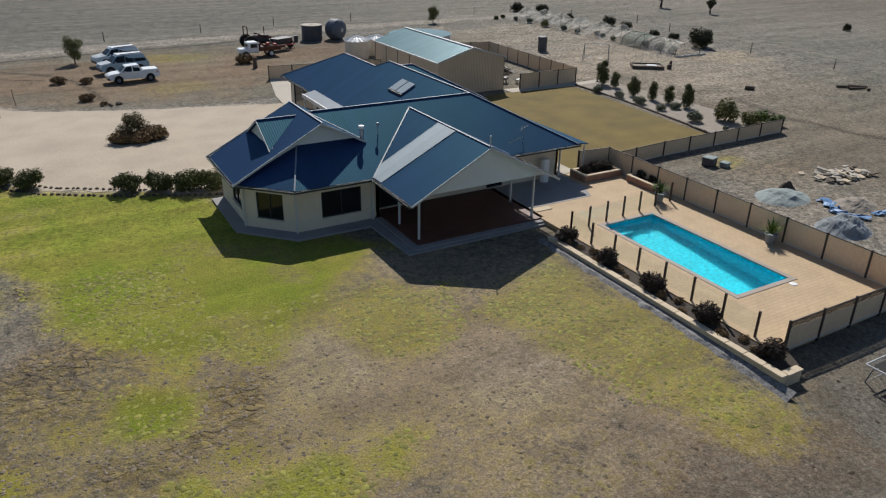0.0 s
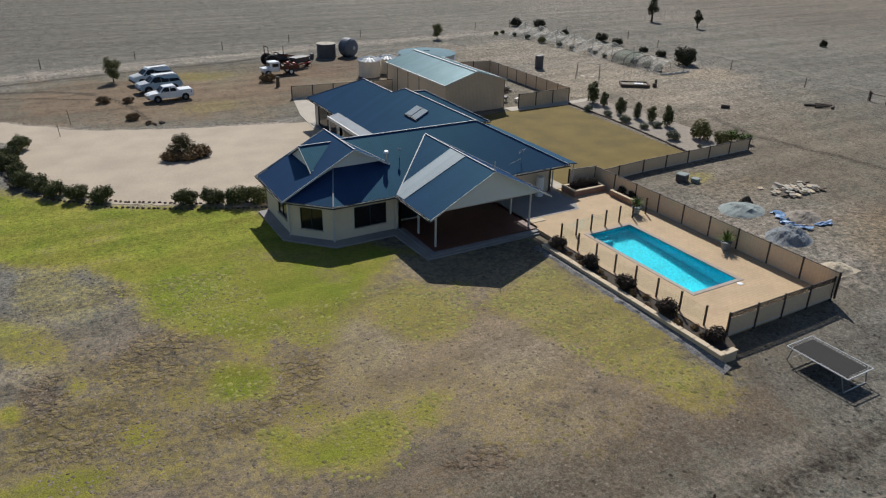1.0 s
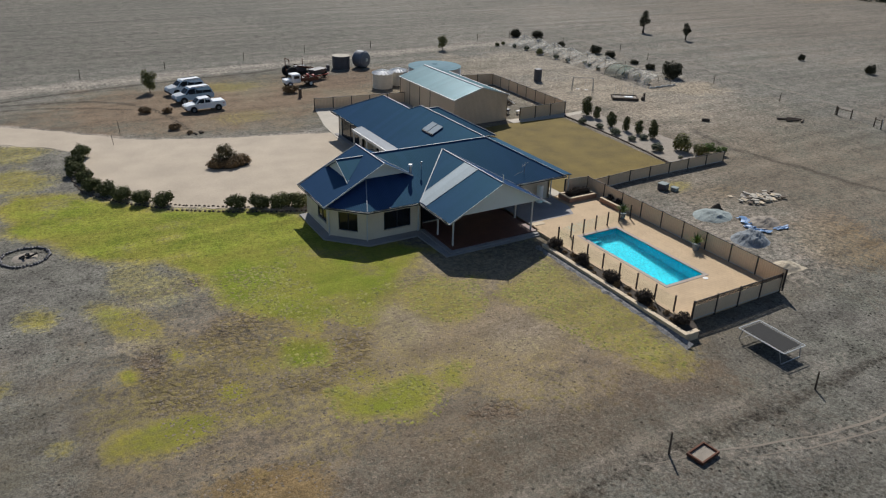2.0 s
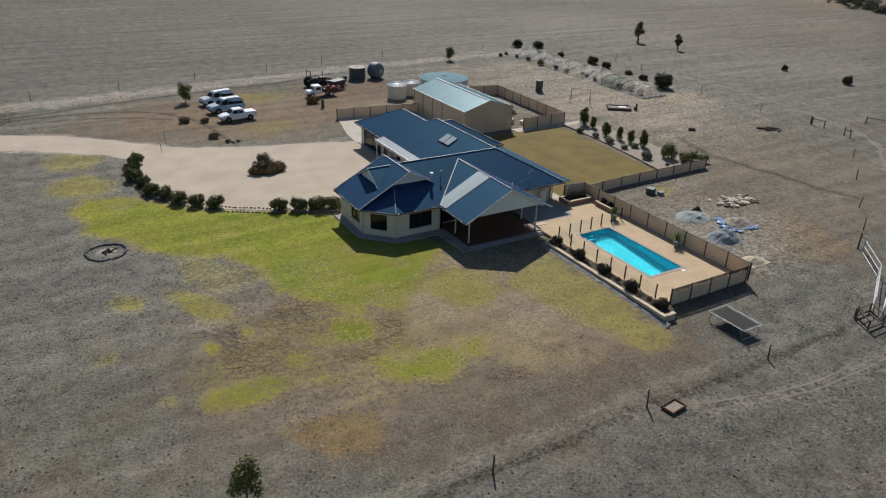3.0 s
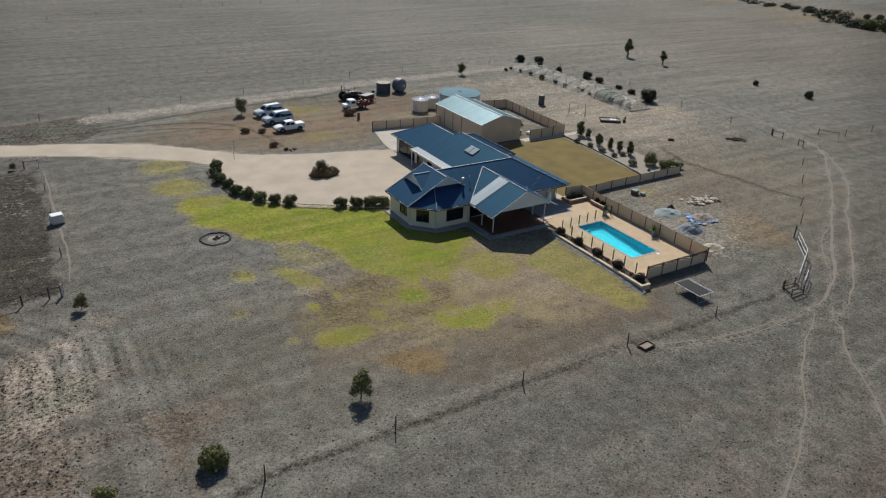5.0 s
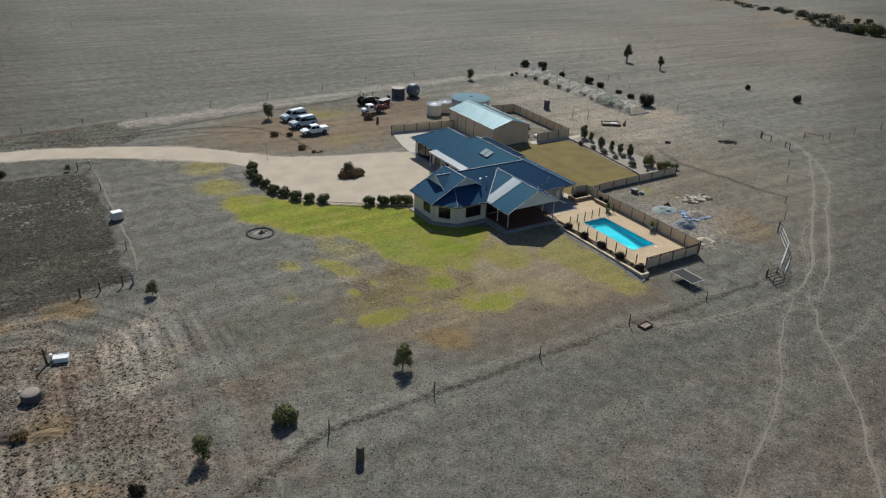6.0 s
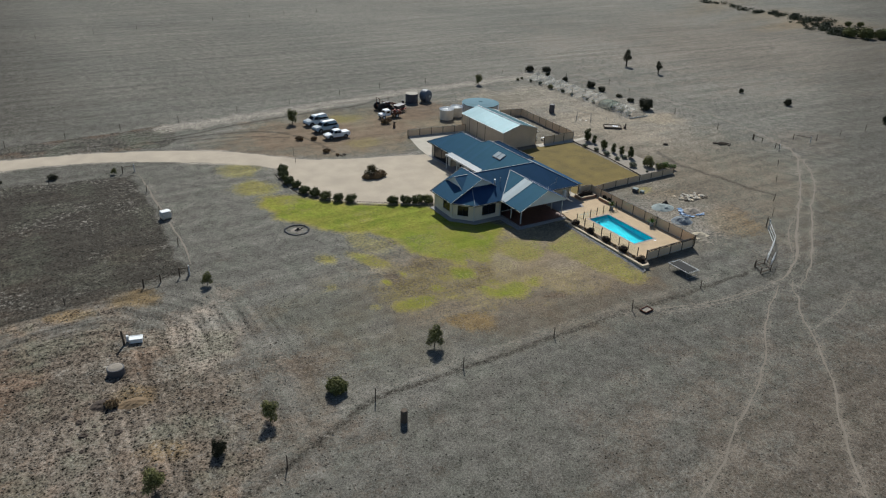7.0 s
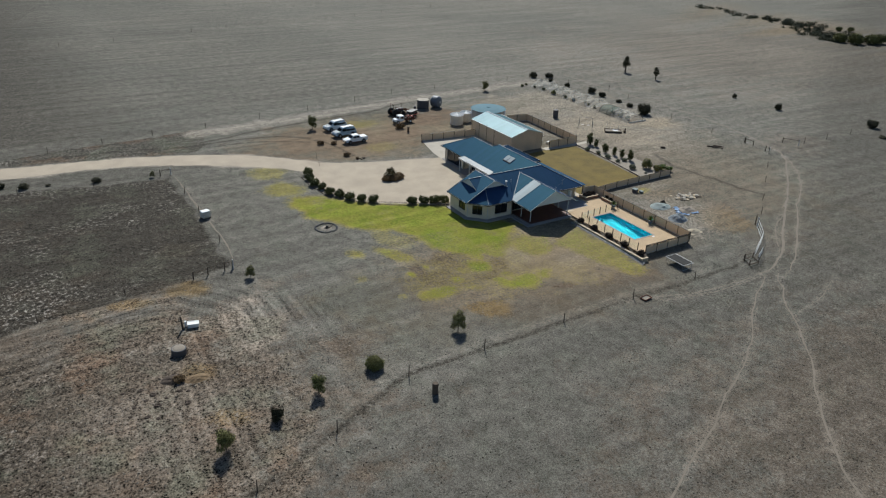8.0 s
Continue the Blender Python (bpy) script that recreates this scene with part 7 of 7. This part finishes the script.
_clear, _mix = _n.new("ShaderNodeBsdfTransparent"), _n.new("ShaderNodeMixShader")
_n["Principled BSDF"].inputs["Base Color"].default_value = (0.62, 0.60, 0.54, 1)
_n["Principled BSDF"].inputs["Roughness"].default_value = 0.9
_tc, _ns, _rg = _n.new("ShaderNodeTexCoord"), _n.new("ShaderNodeTexNoise"), _n.new("ShaderNodeMapRange")
_ns.inputs["Scale"].default_value = 1.5
_rg.inputs["From Min"].default_value, _rg.inputs["From Max"].default_value = 0.35, 0.65
_rg.inputs["To Min"].default_value, _rg.inputs["To Max"].default_value = 0.12, 0.42
_l.new(_tc.outputs["Object"], _ns.inputs["Vector"])
_l.new(_ns.outputs["Fac"], _rg.inputs["Value"])
_l.new(_rg.outputs[0], _mix.inputs["Fac"])
_l.new(_clear.outputs[0], _mix.inputs[1])
_l.new(_n["Principled BSDF"].outputs[0], _mix.inputs[2])
_l.new(_mix.outputs[0], _n["Material Output"].inputs["Surface"])


def net_row():
    """White net strung on a ridge of poles; its near side is lifted between the poles."""
    o = thing("orchard_net", "white bird netting strung on poles over fruit bushes", "netting")
    bm = bmesh.new()
    y0, y1, gap = 84.5, 113.0, 4.9
    nu, nv = 120, 18
    grid = []
    for i in range(nu + 1):
        y = y0 + (y1 - y0) * i / nu
        mid = 0.5 - 0.5 * math.cos((y - 82.6) * 2 * math.pi / gap)
        row = []
        for j in range(nv + 1):
            v = j / nv
            x = 73.5 + v * 7.2 + noise.noise(Vector((y * 0.5, v * 3, 0))) * 0.2
            ridge = 2.25 - 0.75 * mid ** 0.7
            if v < 0.48:
                u = v / 0.48
                low = 0.08 + 0.85 * mid ** 1.5
                z = low + (ridge - low) * (u ** 1.5 if mid < 0.5 else u)
            else:
                u = (v - 0.48) / 0.52
                z = ridge + (0.1 - ridge) * u ** 1.2
            row.append(bm.verts.new((x, y, max(0.03, z + noise.noise(Vector((x * 0.9, y * 0.9, 1))) * 0.12))))
        grid.append(row)
    for i in range(nu):
        for j in range(nv):
            bm.faces.new((grid[i][j], grid[i + 1][j], grid[i + 1][j + 1], grid[i][j + 1]))
    part("net", bm, net_mat, o, "thin pale netting")
    for k in range(7):
        y = 82.6 + k * gap
        part("pole", tube(bmesh.new(), (77.0, y, -0.1), (77.0, y, 2.2), 0.04, 0.04, 6), WOOD, o)


def hoop_tunnel():
    """Hooped tunnel at the end of the orchard, half under green cloth, with a loose skirt."""
    o = thing("hoop_tunnel", "hooped net tunnel partly under green shade cloth", "netting")

    def shell(y0, y1, mat, name, label, lift=0.0, flare=0.0):
        bm = bmesh.new()
        nu, nv = max(4, int((y1 - y0) * 5)), 18
        grid = []
        for i in range(nu + 1):
            y = y0 + (y1 - y0) * i / nu
            sag = 0.12 * math.sin((y - 72.8) * math.pi / 3.0) ** 2
            row = []
            for j in range(nv + 1):
                a = math.pi * j / nv
                wide = 2.35 + flare * (1 - i / nu) * max(0.0, 1 - math.sin(a) * 1.6)
                z = max(lift * (1 if a < 1.57 else 0), (1.75 - sag) * math.sin(a) ** 0.7) + noise.noise(Vector((y, a * 2, 3))) * 0.06
                row.append(bm.verts.new((75.8 - math.cos(a) * wide, y, max(0.03, z))))
            grid.append(row)
        for i in range(nu):
            for j in range(nv):
                bm.faces.new((grid[i][j], grid[i + 1][j], grid[i + 1][j + 1], grid[i][j + 1]))
        part(name, bm, mat, o, label)
    shell(72.9, 79.2, net_mat, "net", "thin pale netting", 0.0, 0.7)
    shell(79.3, 83.6, GREEN_CLOTH, "shade_cloth", "grey-green shade cloth")
    for k in range(5):
        y = 73.0 + k * 2.65
        bm = bmesh.new()
        ring = [(75.8 - math.cos(math.pi * q / 14) * 2.33, y, 1.74 * math.sin(math.pi * q / 14) ** 0.7) for q in range(15)]
        for p, q in zip(ring, ring[1:]):
            tube(bm, p, q, 0.035, 0.035, 5)
        part("hoop", bm, WOOD, o)
    bm = bmesh.new()
    for q in range(22):
        x = 73.2 + q * 0.25
        tube(bm, (x, 72.5 + 0.25 * math.sin(q * 1.3), 0.1), (x + 0.28, 72.5 + 0.25 * math.sin((q + 1) * 1.3), 0.1), 0.13, 0.13, 6)
    part("rolled_hem", bm, NET, o, "rolled pale net along the ground")


def thin_cloth(name, colour, cover):
    m = bpy.data.materials.new(name)
    m.use_nodes = True
    nn, ll = m.node_tree.nodes, m.node_tree.links
    clear, mixed = nn.new("ShaderNodeBsdfTransparent"), nn.new("ShaderNodeMixShader")
    b = nn["Principled BSDF"]
    b.inputs["Roughness"].default_value = 0.9
    grain = nn.new("ShaderNodeTexNoise")
    grain.inputs["Scale"].default_value = 2.0
    tone, hold = nn.new("ShaderNodeVectorMath"), nn.new("ShaderNodeMapRange")
    tone.operation = "SCALE"
    tone.inputs[0].default_value = colour
    hold.inputs["To Min"].default_value, hold.inputs["To Max"].default_value = 0.6, 1.4
    place_at = nn.new("ShaderNodeTexCoord")
    ll.new(place_at.outputs["Object"], grain.inputs["Vector"])
    ll.new(grain.outputs["Fac"], hold.inputs["Value"])
    ll.new(hold.outputs[0], tone.inputs["Scale"])
    ll.new(tone.outputs[0], b.inputs["Base Color"])
    mixed.inputs["Fac"].default_value = cover
    ll.new(clear.outputs[0], mixed.inputs[1])
    ll.new(b.outputs[0], mixed.inputs[2])
    ll.new(mixed.outputs[0], nn["Material Output"].inputs["Surface"])
    return m


GREEN_CLOTH = thin_cloth("green_shade_cloth", (0.15, 0.20, 0.16), 0.55)
net_row()
hoop_tunnel()
for i, (x, y, s) in enumerate(((75.2, 75.2, 0.85), (75.6, 78.0, 0.95), (75.4, 80.6, 0.8), (75.0, 87.0, 0.65), (75.2, 89.6, 0.6), (74.4, 94.6, 0.7), (74.3, 97.9, 0.75), (74.0, 102.6, 1.0), (74.2, 107.2, 0.75), (73.8, 110.8, 0.6), (76.3, 92.2, 0.6))):
    place(bed_shrub[(2, 1, 2)[i % 3]], x, y, s, i * 1.7, None, 0.85)
place(thick, 71.5, 113.5, 0.4, 0.4)
place(thick, 73.6, 114.5, 0.35, 1.4)

# ---- play things ----
swing = thing("swing_set", "pale steel garden swing frame", "swing", at=pose(61.2, 74.7, 0, 0, 0, -48))
for s in (-1.6, 1.6):
    for w in (-0.8, 0.8):
        part("leg", tube(bmesh.new(), (s, w, 0), (s * 0.95, 0, 2.3), 0.04), FRAME_GREY, swing)
part("top_bar", tube(bmesh.new(), (-1.6, 0, 2.3), (1.6, 0, 2.3), 0.035), FRAME_GREY, swing)
for k in (-0.7, 0.6):
    part("seat", boxes((k - 0.25, k + 0.25, -0.1, 0.1, 0.5, 0.54)), WHITE, swing)
    for e in (-0.22, 0.22):
        part("chain", tube(bmesh.new(), (k + e, 0, 0.54), (k + e, 0, 2.3), 0.01, 0.01, 4), STEEL, swing)
pit = thing("sandpit", "raised sandpit edged with dark sleepers", "sandpit", at=pose(64.6, 69.0, 0, 0, 0, -35))
for r in ((-1.9, 1.9, -1.2, -1.0, 0, 0.4), (-1.9, 1.9, 1.0, 1.2, 0, 0.4), (-1.9, -1.7, -1.0, 1.0, 0, 0.4), (1.7, 1.9, -1.0, 1.0, 0, 0.4)):
    part("sleeper", boxes(r, bevel=0.02), WOOD, pit)
part("sand", boxes((-1.7, 1.7, -1.0, 1.0, 0.02, 0.26)), MULCH, pit)
part("tray", boxes((0.0, 1.2, -0.3, 0.5, 0.26, 0.34), bevel=0.02), WHITE, pit)
for k in (-1.4, -0.5, 0.4, 1.3):
    part("stake", tube(bmesh.new(), (k, 0.9, 0.2), (k + 0.05, 0.9, 1.9), 0.02, 0.02, 5), STEEL, pit)
stool = thing("log_stool", "small dark log stool beside the sandpit", "stool", at=pose(66.6, 67.2, 0))
part("log", lathe(bmesh.new(), [(0.3, 0), (0.28, 0.5), (0.2, 0.55)], 12), WOOD, stool)
part("back", beam(bmesh.new(), (0.2, 0.1, 0.3), (0.35, 0.2, 0.95), 0.3, 0.06), WOOD, stool)
logs = thing("log_pile", "old grey logs lying in the paddock", "logs", at=pose(77.6, 50.2, 0, 0, 0, -40))
for k, (x, y, a) in enumerate(((-0.8, 0, 5), (0.6, 0.5, -15), (0.2, -0.6, 20), (1.5, -0.2, 70))):
    o = part("log", tube(bmesh.new(), (-1.0, 0, 0.14), (1.0, 0, 0.16), 0.15, 0.11, 8), WOOD, logs)
    o.matrix_local = pose(x, y, 0, 0, 0, a)

lone_log = thing("lone_log", "short dark log lying on stony ground", "log", at=pose(66.1, 54.8, 0, 0, 0, -50))
part("log", tube(bmesh.new(), (-0.5, 0, 0.2), (0.5, 0, 0.22), 0.22, 0.2, 10), WOOD, lone_log)

# ---- brick planters, steps and edging ----
BRICK = material("salmon_brick", (0.33, 0.19, 0.13), 0.9, 0, 0.22, 2.5, 20, 0.3)


def planter(x0, x1, y0, y1, label):
    p = thing("planter", label, "planter", "planters")
    for r in ((x0, x1, y0, y0 + 0.22), (x0, x1, y1 - 0.22, y1), (x0, x0 + 0.22, y0 + 0.22, y1 - 0.22), (x1 - 0.22, x1, y0 + 0.22, y1 - 0.22)):
        part("side", boxes((*r, DZ - 0.02, DZ + 0.42)), BRICK, p)
        part("capping", boxes((r[0] - 0.02, r[1] + 0.02, r[2] - 0.02, r[3] + 0.02, DZ + 0.42, DZ + 0.48), bevel=0.012), LIMESTONE, p)
    part("soil", boxes((x0 + 0.22, x1 - 0.22, y0 + 0.22, y1 - 0.22, DZ, DZ + 0.36)), SOIL, p)


planter(29.9, 33.2, 38.9, 40.6, "salmon brick planter with pale capping and dark shrubs")
planter(32.75, 34.2, 35.3, 37.9, "small salmon brick planter against the fence")
for x, y, s in ((30.6, 39.8, 0.6), (31.6, 39.9, 0.7), (32.5, 39.8, 0.65), (33.5, 37.2, 0.6), (33.5, 36.1, 0.55)):
    place(bedbush, x, y, s, x * 3, DZ + 0.3)
for k, (y0, y1, z) in enumerate(((36.0, 36.6, 0.34), (35.2, 35.9, 0.16))):
    st = part("step", boxes((23.65, 24.9, y0, y1, -0.1, z), bevel=0.02), LIMESTONE)
    tagged(st, "pale limestone step beside the patio", "step", "patio steps")

edging = thing("stone_edging", "row of dark stones edging the back lawn", "edging", "", "structure")
stone_mesh = []
erng = random.Random(9)
for k in range(4):
    bm = bmesh.new()
    bmesh.ops.create_icosphere(bm, subdivisions=1, radius=0.16)
    for v in bm.verts:
        v.co *= erng.uniform(0.75, 1.2)
        v.co.z *= 0.75
    me = bpy.data.meshes.new("stone")
    bm.to_mesh(me)
    bm.free()
    me.materials.append(WOOD)
    stone_mesh.append(me)
for k in range(76):
    u = k / 75
    o = new("stone", stone_mesh[k % 4])
    o.parent = edging
    o.matrix_local = Matrix.LocRotScale((48.05 + 1.9 * u + 0.5 * math.sin(u * 3), 43.0 + 21.8 * u, 0.08), Euler((0, 0, k)), None)
kerb = thing("drive_border", "double row of small stones bordering driveway and lawn", "edging", "", "structure")
KERB_LINE = [(7.4, 48.7), (2.2, 50.9), (-2.9, 53.9), (-6.9, 57.7), (-9.8, 62), (-10.6, 68), (-10.4, 73)]
for row in (0.0, 1.15):
    for (ax, ay), (bx, by) in zip(KERB_LINE, KERB_LINE[1:]):
        d = Vector((bx - ax, by - ay, 0))
        side = Vector((d.y, -d.x, 0)).normalized() * row
        side = side if side.y > 0 or side.x > 0 else -side
        n_k = int(d.length / 0.42)
        for i in range(n_k):
            o = new("stone", stone_mesh[i % 4])
            o.parent = kerb
            o.matrix_local = Matrix.LocRotScale((ax + d.x * i / n_k + side.x + erng.gauss(0, 0.04), ay + d.y * i / n_k + side.y + erng.gauss(0, 0.04), 0.04), Euler((0, 0, i * 1.3)), (1.1, 0.8, 0.8))
flat_area("island_bed", [(4.6 + 2.3 * math.cos(a * 0.45), 64.4 + 1.5 * math.sin(a * 0.45)) for a in range(14)], SOIL, "dark soil bed of the driveway island", "garden bed", 0.06, 0.1)

# driveway stakes and rocks
for x, y, hgt in ((-3.9, 81.0, 1.5), (-5.2, 76.4, 1.2)):
    p = thing("drive_stake", "thin leaning steel stake beside the driveway", "stake", "drive stakes", at=pose(x, y, 0))
    part("rod", tube(bmesh.new(), (0, 0, -0.1), (-0.1, 0.1, hgt), 0.03, 0.03, 6), WOOD, p)
for k in range(9):
    o = new("rock", stone_mesh[k % 4])
    o.matrix_world = Matrix.LocRotScale((3.0 + erng.uniform(0, 1.9), 77.0 + erng.uniform(-0.4, 0.5), 0.08), Euler((0, 0, k)), (1.3, 1.3, 1.2))
    tagged(o, "dark rock at the edge of the driveway", "rock", "rocks by the drive")

# yard clutter behind the shed
clutter = thing("wood_pile", "dark pile of branches and pale planks in the yard", "wood pile", at=pose(46.2, 73.5, 0))
for k in range(16):
    a = k * 0.7
    part("branch", tube(bmesh.new(), (math.cos(a) * 1.2, math.sin(a) * 1.0, 0.08), (-math.cos(a + 0.5) * 0.9, -math.sin(a + 0.4) * 0.8, 0.45 + 0.05 * (k % 5)), 0.06, 0.03, 6), WOOD, clutter)
for k in range(3):
    part("plank", beam(bmesh.new(), (1.2, -0.6 + k * 0.4, 0.15), (0.2, 0.9 + k * 0.3, 1.0), 0.12, 0.04), TRIM, clutter)
barrow = thing("wheelbarrow", "dark wheelbarrow with a pale tray", "wheelbarrow", at=pose(43.6, 69.3, 0, 0, 0, 40))
part("tray", boxes((-0.5, 0.4, -0.35, 0.35, 0.4, 0.65), bevel=0.06), TANK_DARK, barrow)
part("wheel", tube(bmesh.new(), (0.6, -0.05, 0.2), (0.6, 0.05, 0.2), 0.2, 0.2, 14), RUBBER, barrow)
for s in (-0.25, 0.25):
    part("handle", tube(bmesh.new(), (0.5, s * 0.4, 0.25), (-1.1, s * 1.1, 0.6), 0.025), WOOD, barrow)
    part("leg", tube(bmesh.new(), (-0.3, s, 0.4), (-0.35, s, 0), 0.025), STEEL, barrow)
bench = thing("yard_bench", "low pale bench in the yard behind the fence", "bench", at=pose(45.2, 68.6, 0, 0, 0, 15))
part("seat", boxes((-0.7, 0.7, -0.2, 0.2, 0.4, 0.46), bevel=0.01), TRIM, bench)
for s in (-0.55, 0.55):
    part("leg", boxes((s - 0.05, s + 0.05, -0.18, 0.18, 0, 0.4)), TRIM, bench)

# ---- far creek line ----


def creek_scrub():
    lumps = []
    r = random.Random(21)
    line = [(258, 215), (264, 204), (257, 184), (258, 165), (257, 149), (243, 134), (240, 120)]
    for (ax, ay), (bx, by), w, k in zip(line, line[1:], (1.5, 1.8, 3.5, 4.0, 6, 6), (8, 9, 16, 22, 34, 40)):
        for _ in range(k):
            u = r.random()
            s = r.uniform(0.6, 1.5)
            lumps.append((ax + (bx - ax) * u + r.gauss(0, w), ay + (by - ay) * u + r.gauss(0, w), 0.4 * s, 1.6 * s, 1.6 * s, 0.8 * s))
    me = leaf_cloud(lumps, 9000, 0.32, 5)
    me.materials.append(LEAF_FAR)
    me.name = "creek_scrub"
    o = new("creek_scrub", me)
    tagged(o, "band of dark scrub along a distant creek", "scrub", "", "stuff")


LEAF_FAR = leaf_material("dark_scrub_leaves", (0.045, 0.052, 0.028))
creek_scrub()
for i, (x, y, s) in enumerate(((238.8, 117, 2.6), (244, 114, 2.4), (248.8, 113, 2.3), (236, 122, 2.2), (262, 139, 1.2), (266, 136, 1.2))):
    place(thick, x, y, s, i * 2.0)


def tussocks():
    """Dry tussocks and clods over the rough south-west ground."""
    r = np.random.RandomState(4)
    n = 6500
    x, y = r.uniform(-68, -27, n), r.uniform(-12, 40, n)
    keep = (ellipse(x, y, -48, 15, 20, 27) + r.rand(n) * 0.5 > 0.25) | (r.rand(n) < 0.04)
    x, y = x[keep], y[keep]
    n = len(x)
    s = 0.05 + 0.14 * r.rand(n) ** 2
    ang = r.rand(n, 5) * 0.9 + np.arange(5) * 1.2566
    rad = s[:, None] * r.uniform(0.7, 1.4, (n, 5))
    base = np.stack([x[:, None] + np.cos(ang) * rad, y[:, None] + np.sin(ang) * rad, np.full((n, 5), -0.02)], -1)
    top = np.stack([x + r.normal(0, 0.03, n), y + r.normal(0, 0.03, n), s * r.uniform(0.35, 0.75, n)], -1)[:, None]
    verts = np.concatenate([base, top], 1).reshape(-1, 3)
    k = np.arange(n)[:, None] * 6
    faces = np.concatenate([np.stack([k[:, 0] + i, k[:, 0] + (i + 1) % 5, k[:, 0] + 5], -1) for i in range(5)], 0)
    me = bpy.data.meshes.new("dry_tussocks")
    me.from_pydata(verts.tolist(), [], faces.tolist())
    me.materials.append(CLOD)
    tagged(new("dry_tussocks", me), "scattered dry tussocks and clods of earth", "tussocks", "", "stuff")


CLOD = leaf_material("dry_clods", (0.17, 0.145, 0.115), 0.25)
tussocks()

can = thing("oil_drum", "small dark drum beside the tanks", "drum", at=pose(31.8, 104.9, 0))
part("body", lathe(bmesh.new(), [(0.3, 0), (0.3, 0.28), (0.32, 0.3), (0.3, 0.32), (0.3, 0.85), (0.27, 0.87)], 16), TANK_DARK, can)

small_bed = make_plant("low_plant", "low grey-brown plant in the garden bed", "plant", shrub_lumps(0.3, 0.35, 131, 5), 220, 0.05, LEAF_DRY, 132, group="low plants along the pool")
for i in range(17):
    place(small_bed, 22.75 + 0.3 * math.sin(i * 2.3), 18.9 + i * 0.78, 0.8 + 0.4 * ((i * 7) % 5) / 5, i * 1.1, 0.22)


# ---- uneven ground: clods of earth and low cushions of grass ----


def ground_relief(name, label, category, grassy, count, size, rise, mat, seed):
    rng = random.Random(seed)
    pick = np.random.RandomState(seed)
    xs, ys = pick.uniform(-10, 20.8, count * 5), pick.uniform(13, 40, count * 5)
    depth = np.full(xs.shape, -1e9)
    for o in [LAWN] + [o for o, _ in SWARDS]:
        depth = np.maximum(depth, inside(xs, ys, o))
    depth += (field(xs, ys, 1.0, 31) - 0.5) * 1.4
    keep = ((depth > 0.1) == grassy) & ~((ys > 33) & (xs > 3)) & (pick.rand(len(xs)) < 0.15 + 0.85 * field(xs, ys, 2.5, 32))
    if not grassy:
        keep &= (xs < 4) | (pick.rand(len(xs)) < 0.5)
    verts, faces = [], []
    for x, y in list(zip(xs[keep].tolist(), ys[keep].tolist()))[:count]:
        r = size * rng.uniform(0.5, 1.3)
        top = r * rng.uniform(*rise)
        turn, wide = rng.uniform(0, 6.28), rng.uniform(0.55, 0.95)
        k = len(verts)
        z = ground_z(x, y)
        for i in range(6):
            a = i * 1.047 + rng.uniform(-0.25, 0.25)
            q = r * rng.uniform(0.8, 1.15)
            u, v = math.cos(a) * q, math.sin(a) * q * wide
            verts.append((x + u * math.cos(turn) - v * math.sin(turn), y + u * math.sin(turn) + v * math.cos(turn), z - 0.015))
        for i in range(3):
            a = i * 2.09 + rng.uniform(-0.4, 0.4)
            u, v = math.cos(a) * r * 0.45, math.sin(a) * r * 0.45 * wide
            verts.append((x + u * math.cos(turn) - v * math.sin(turn), y + u * math.sin(turn) + v * math.cos(turn), z + top * rng.uniform(0.7, 1.1)))
        for i in range(3):
            b, c, e, t, t2 = k + 2 * i, k + 2 * i + 1, k + (2 * i + 2) % 6, k + 6 + i, k + 6 + (i + 1) % 3
            faces += [(b, c, t), (c, t2, t), (c, e, t2)]
        faces.append((k + 6, k + 7, k + 8))
    me = bpy.data.meshes.new(name)
    me.from_pydata(verts, [], faces)
    me.materials.append(mat)
    tagged(new(name, me), label, category, "", "stuff")


CLOD = leaf_material("dry_earth_clod", (0.165, 0.132, 0.098), 0.3)
TURF = leaf_material("low_turf_cushion", (0.165, 0.160, 0.030), 0.25)
ground_relief("earth_clods", "small brown clods of dry churned earth", "clods", False, 4500, 0.11, (0.07, 0.22), CLOD, 5)
ground_relief("grass_cushions", "low cushions of yellow-green grass", "grass", True, 5000, 0.17, (0.04, 0.13), TURF, 6)
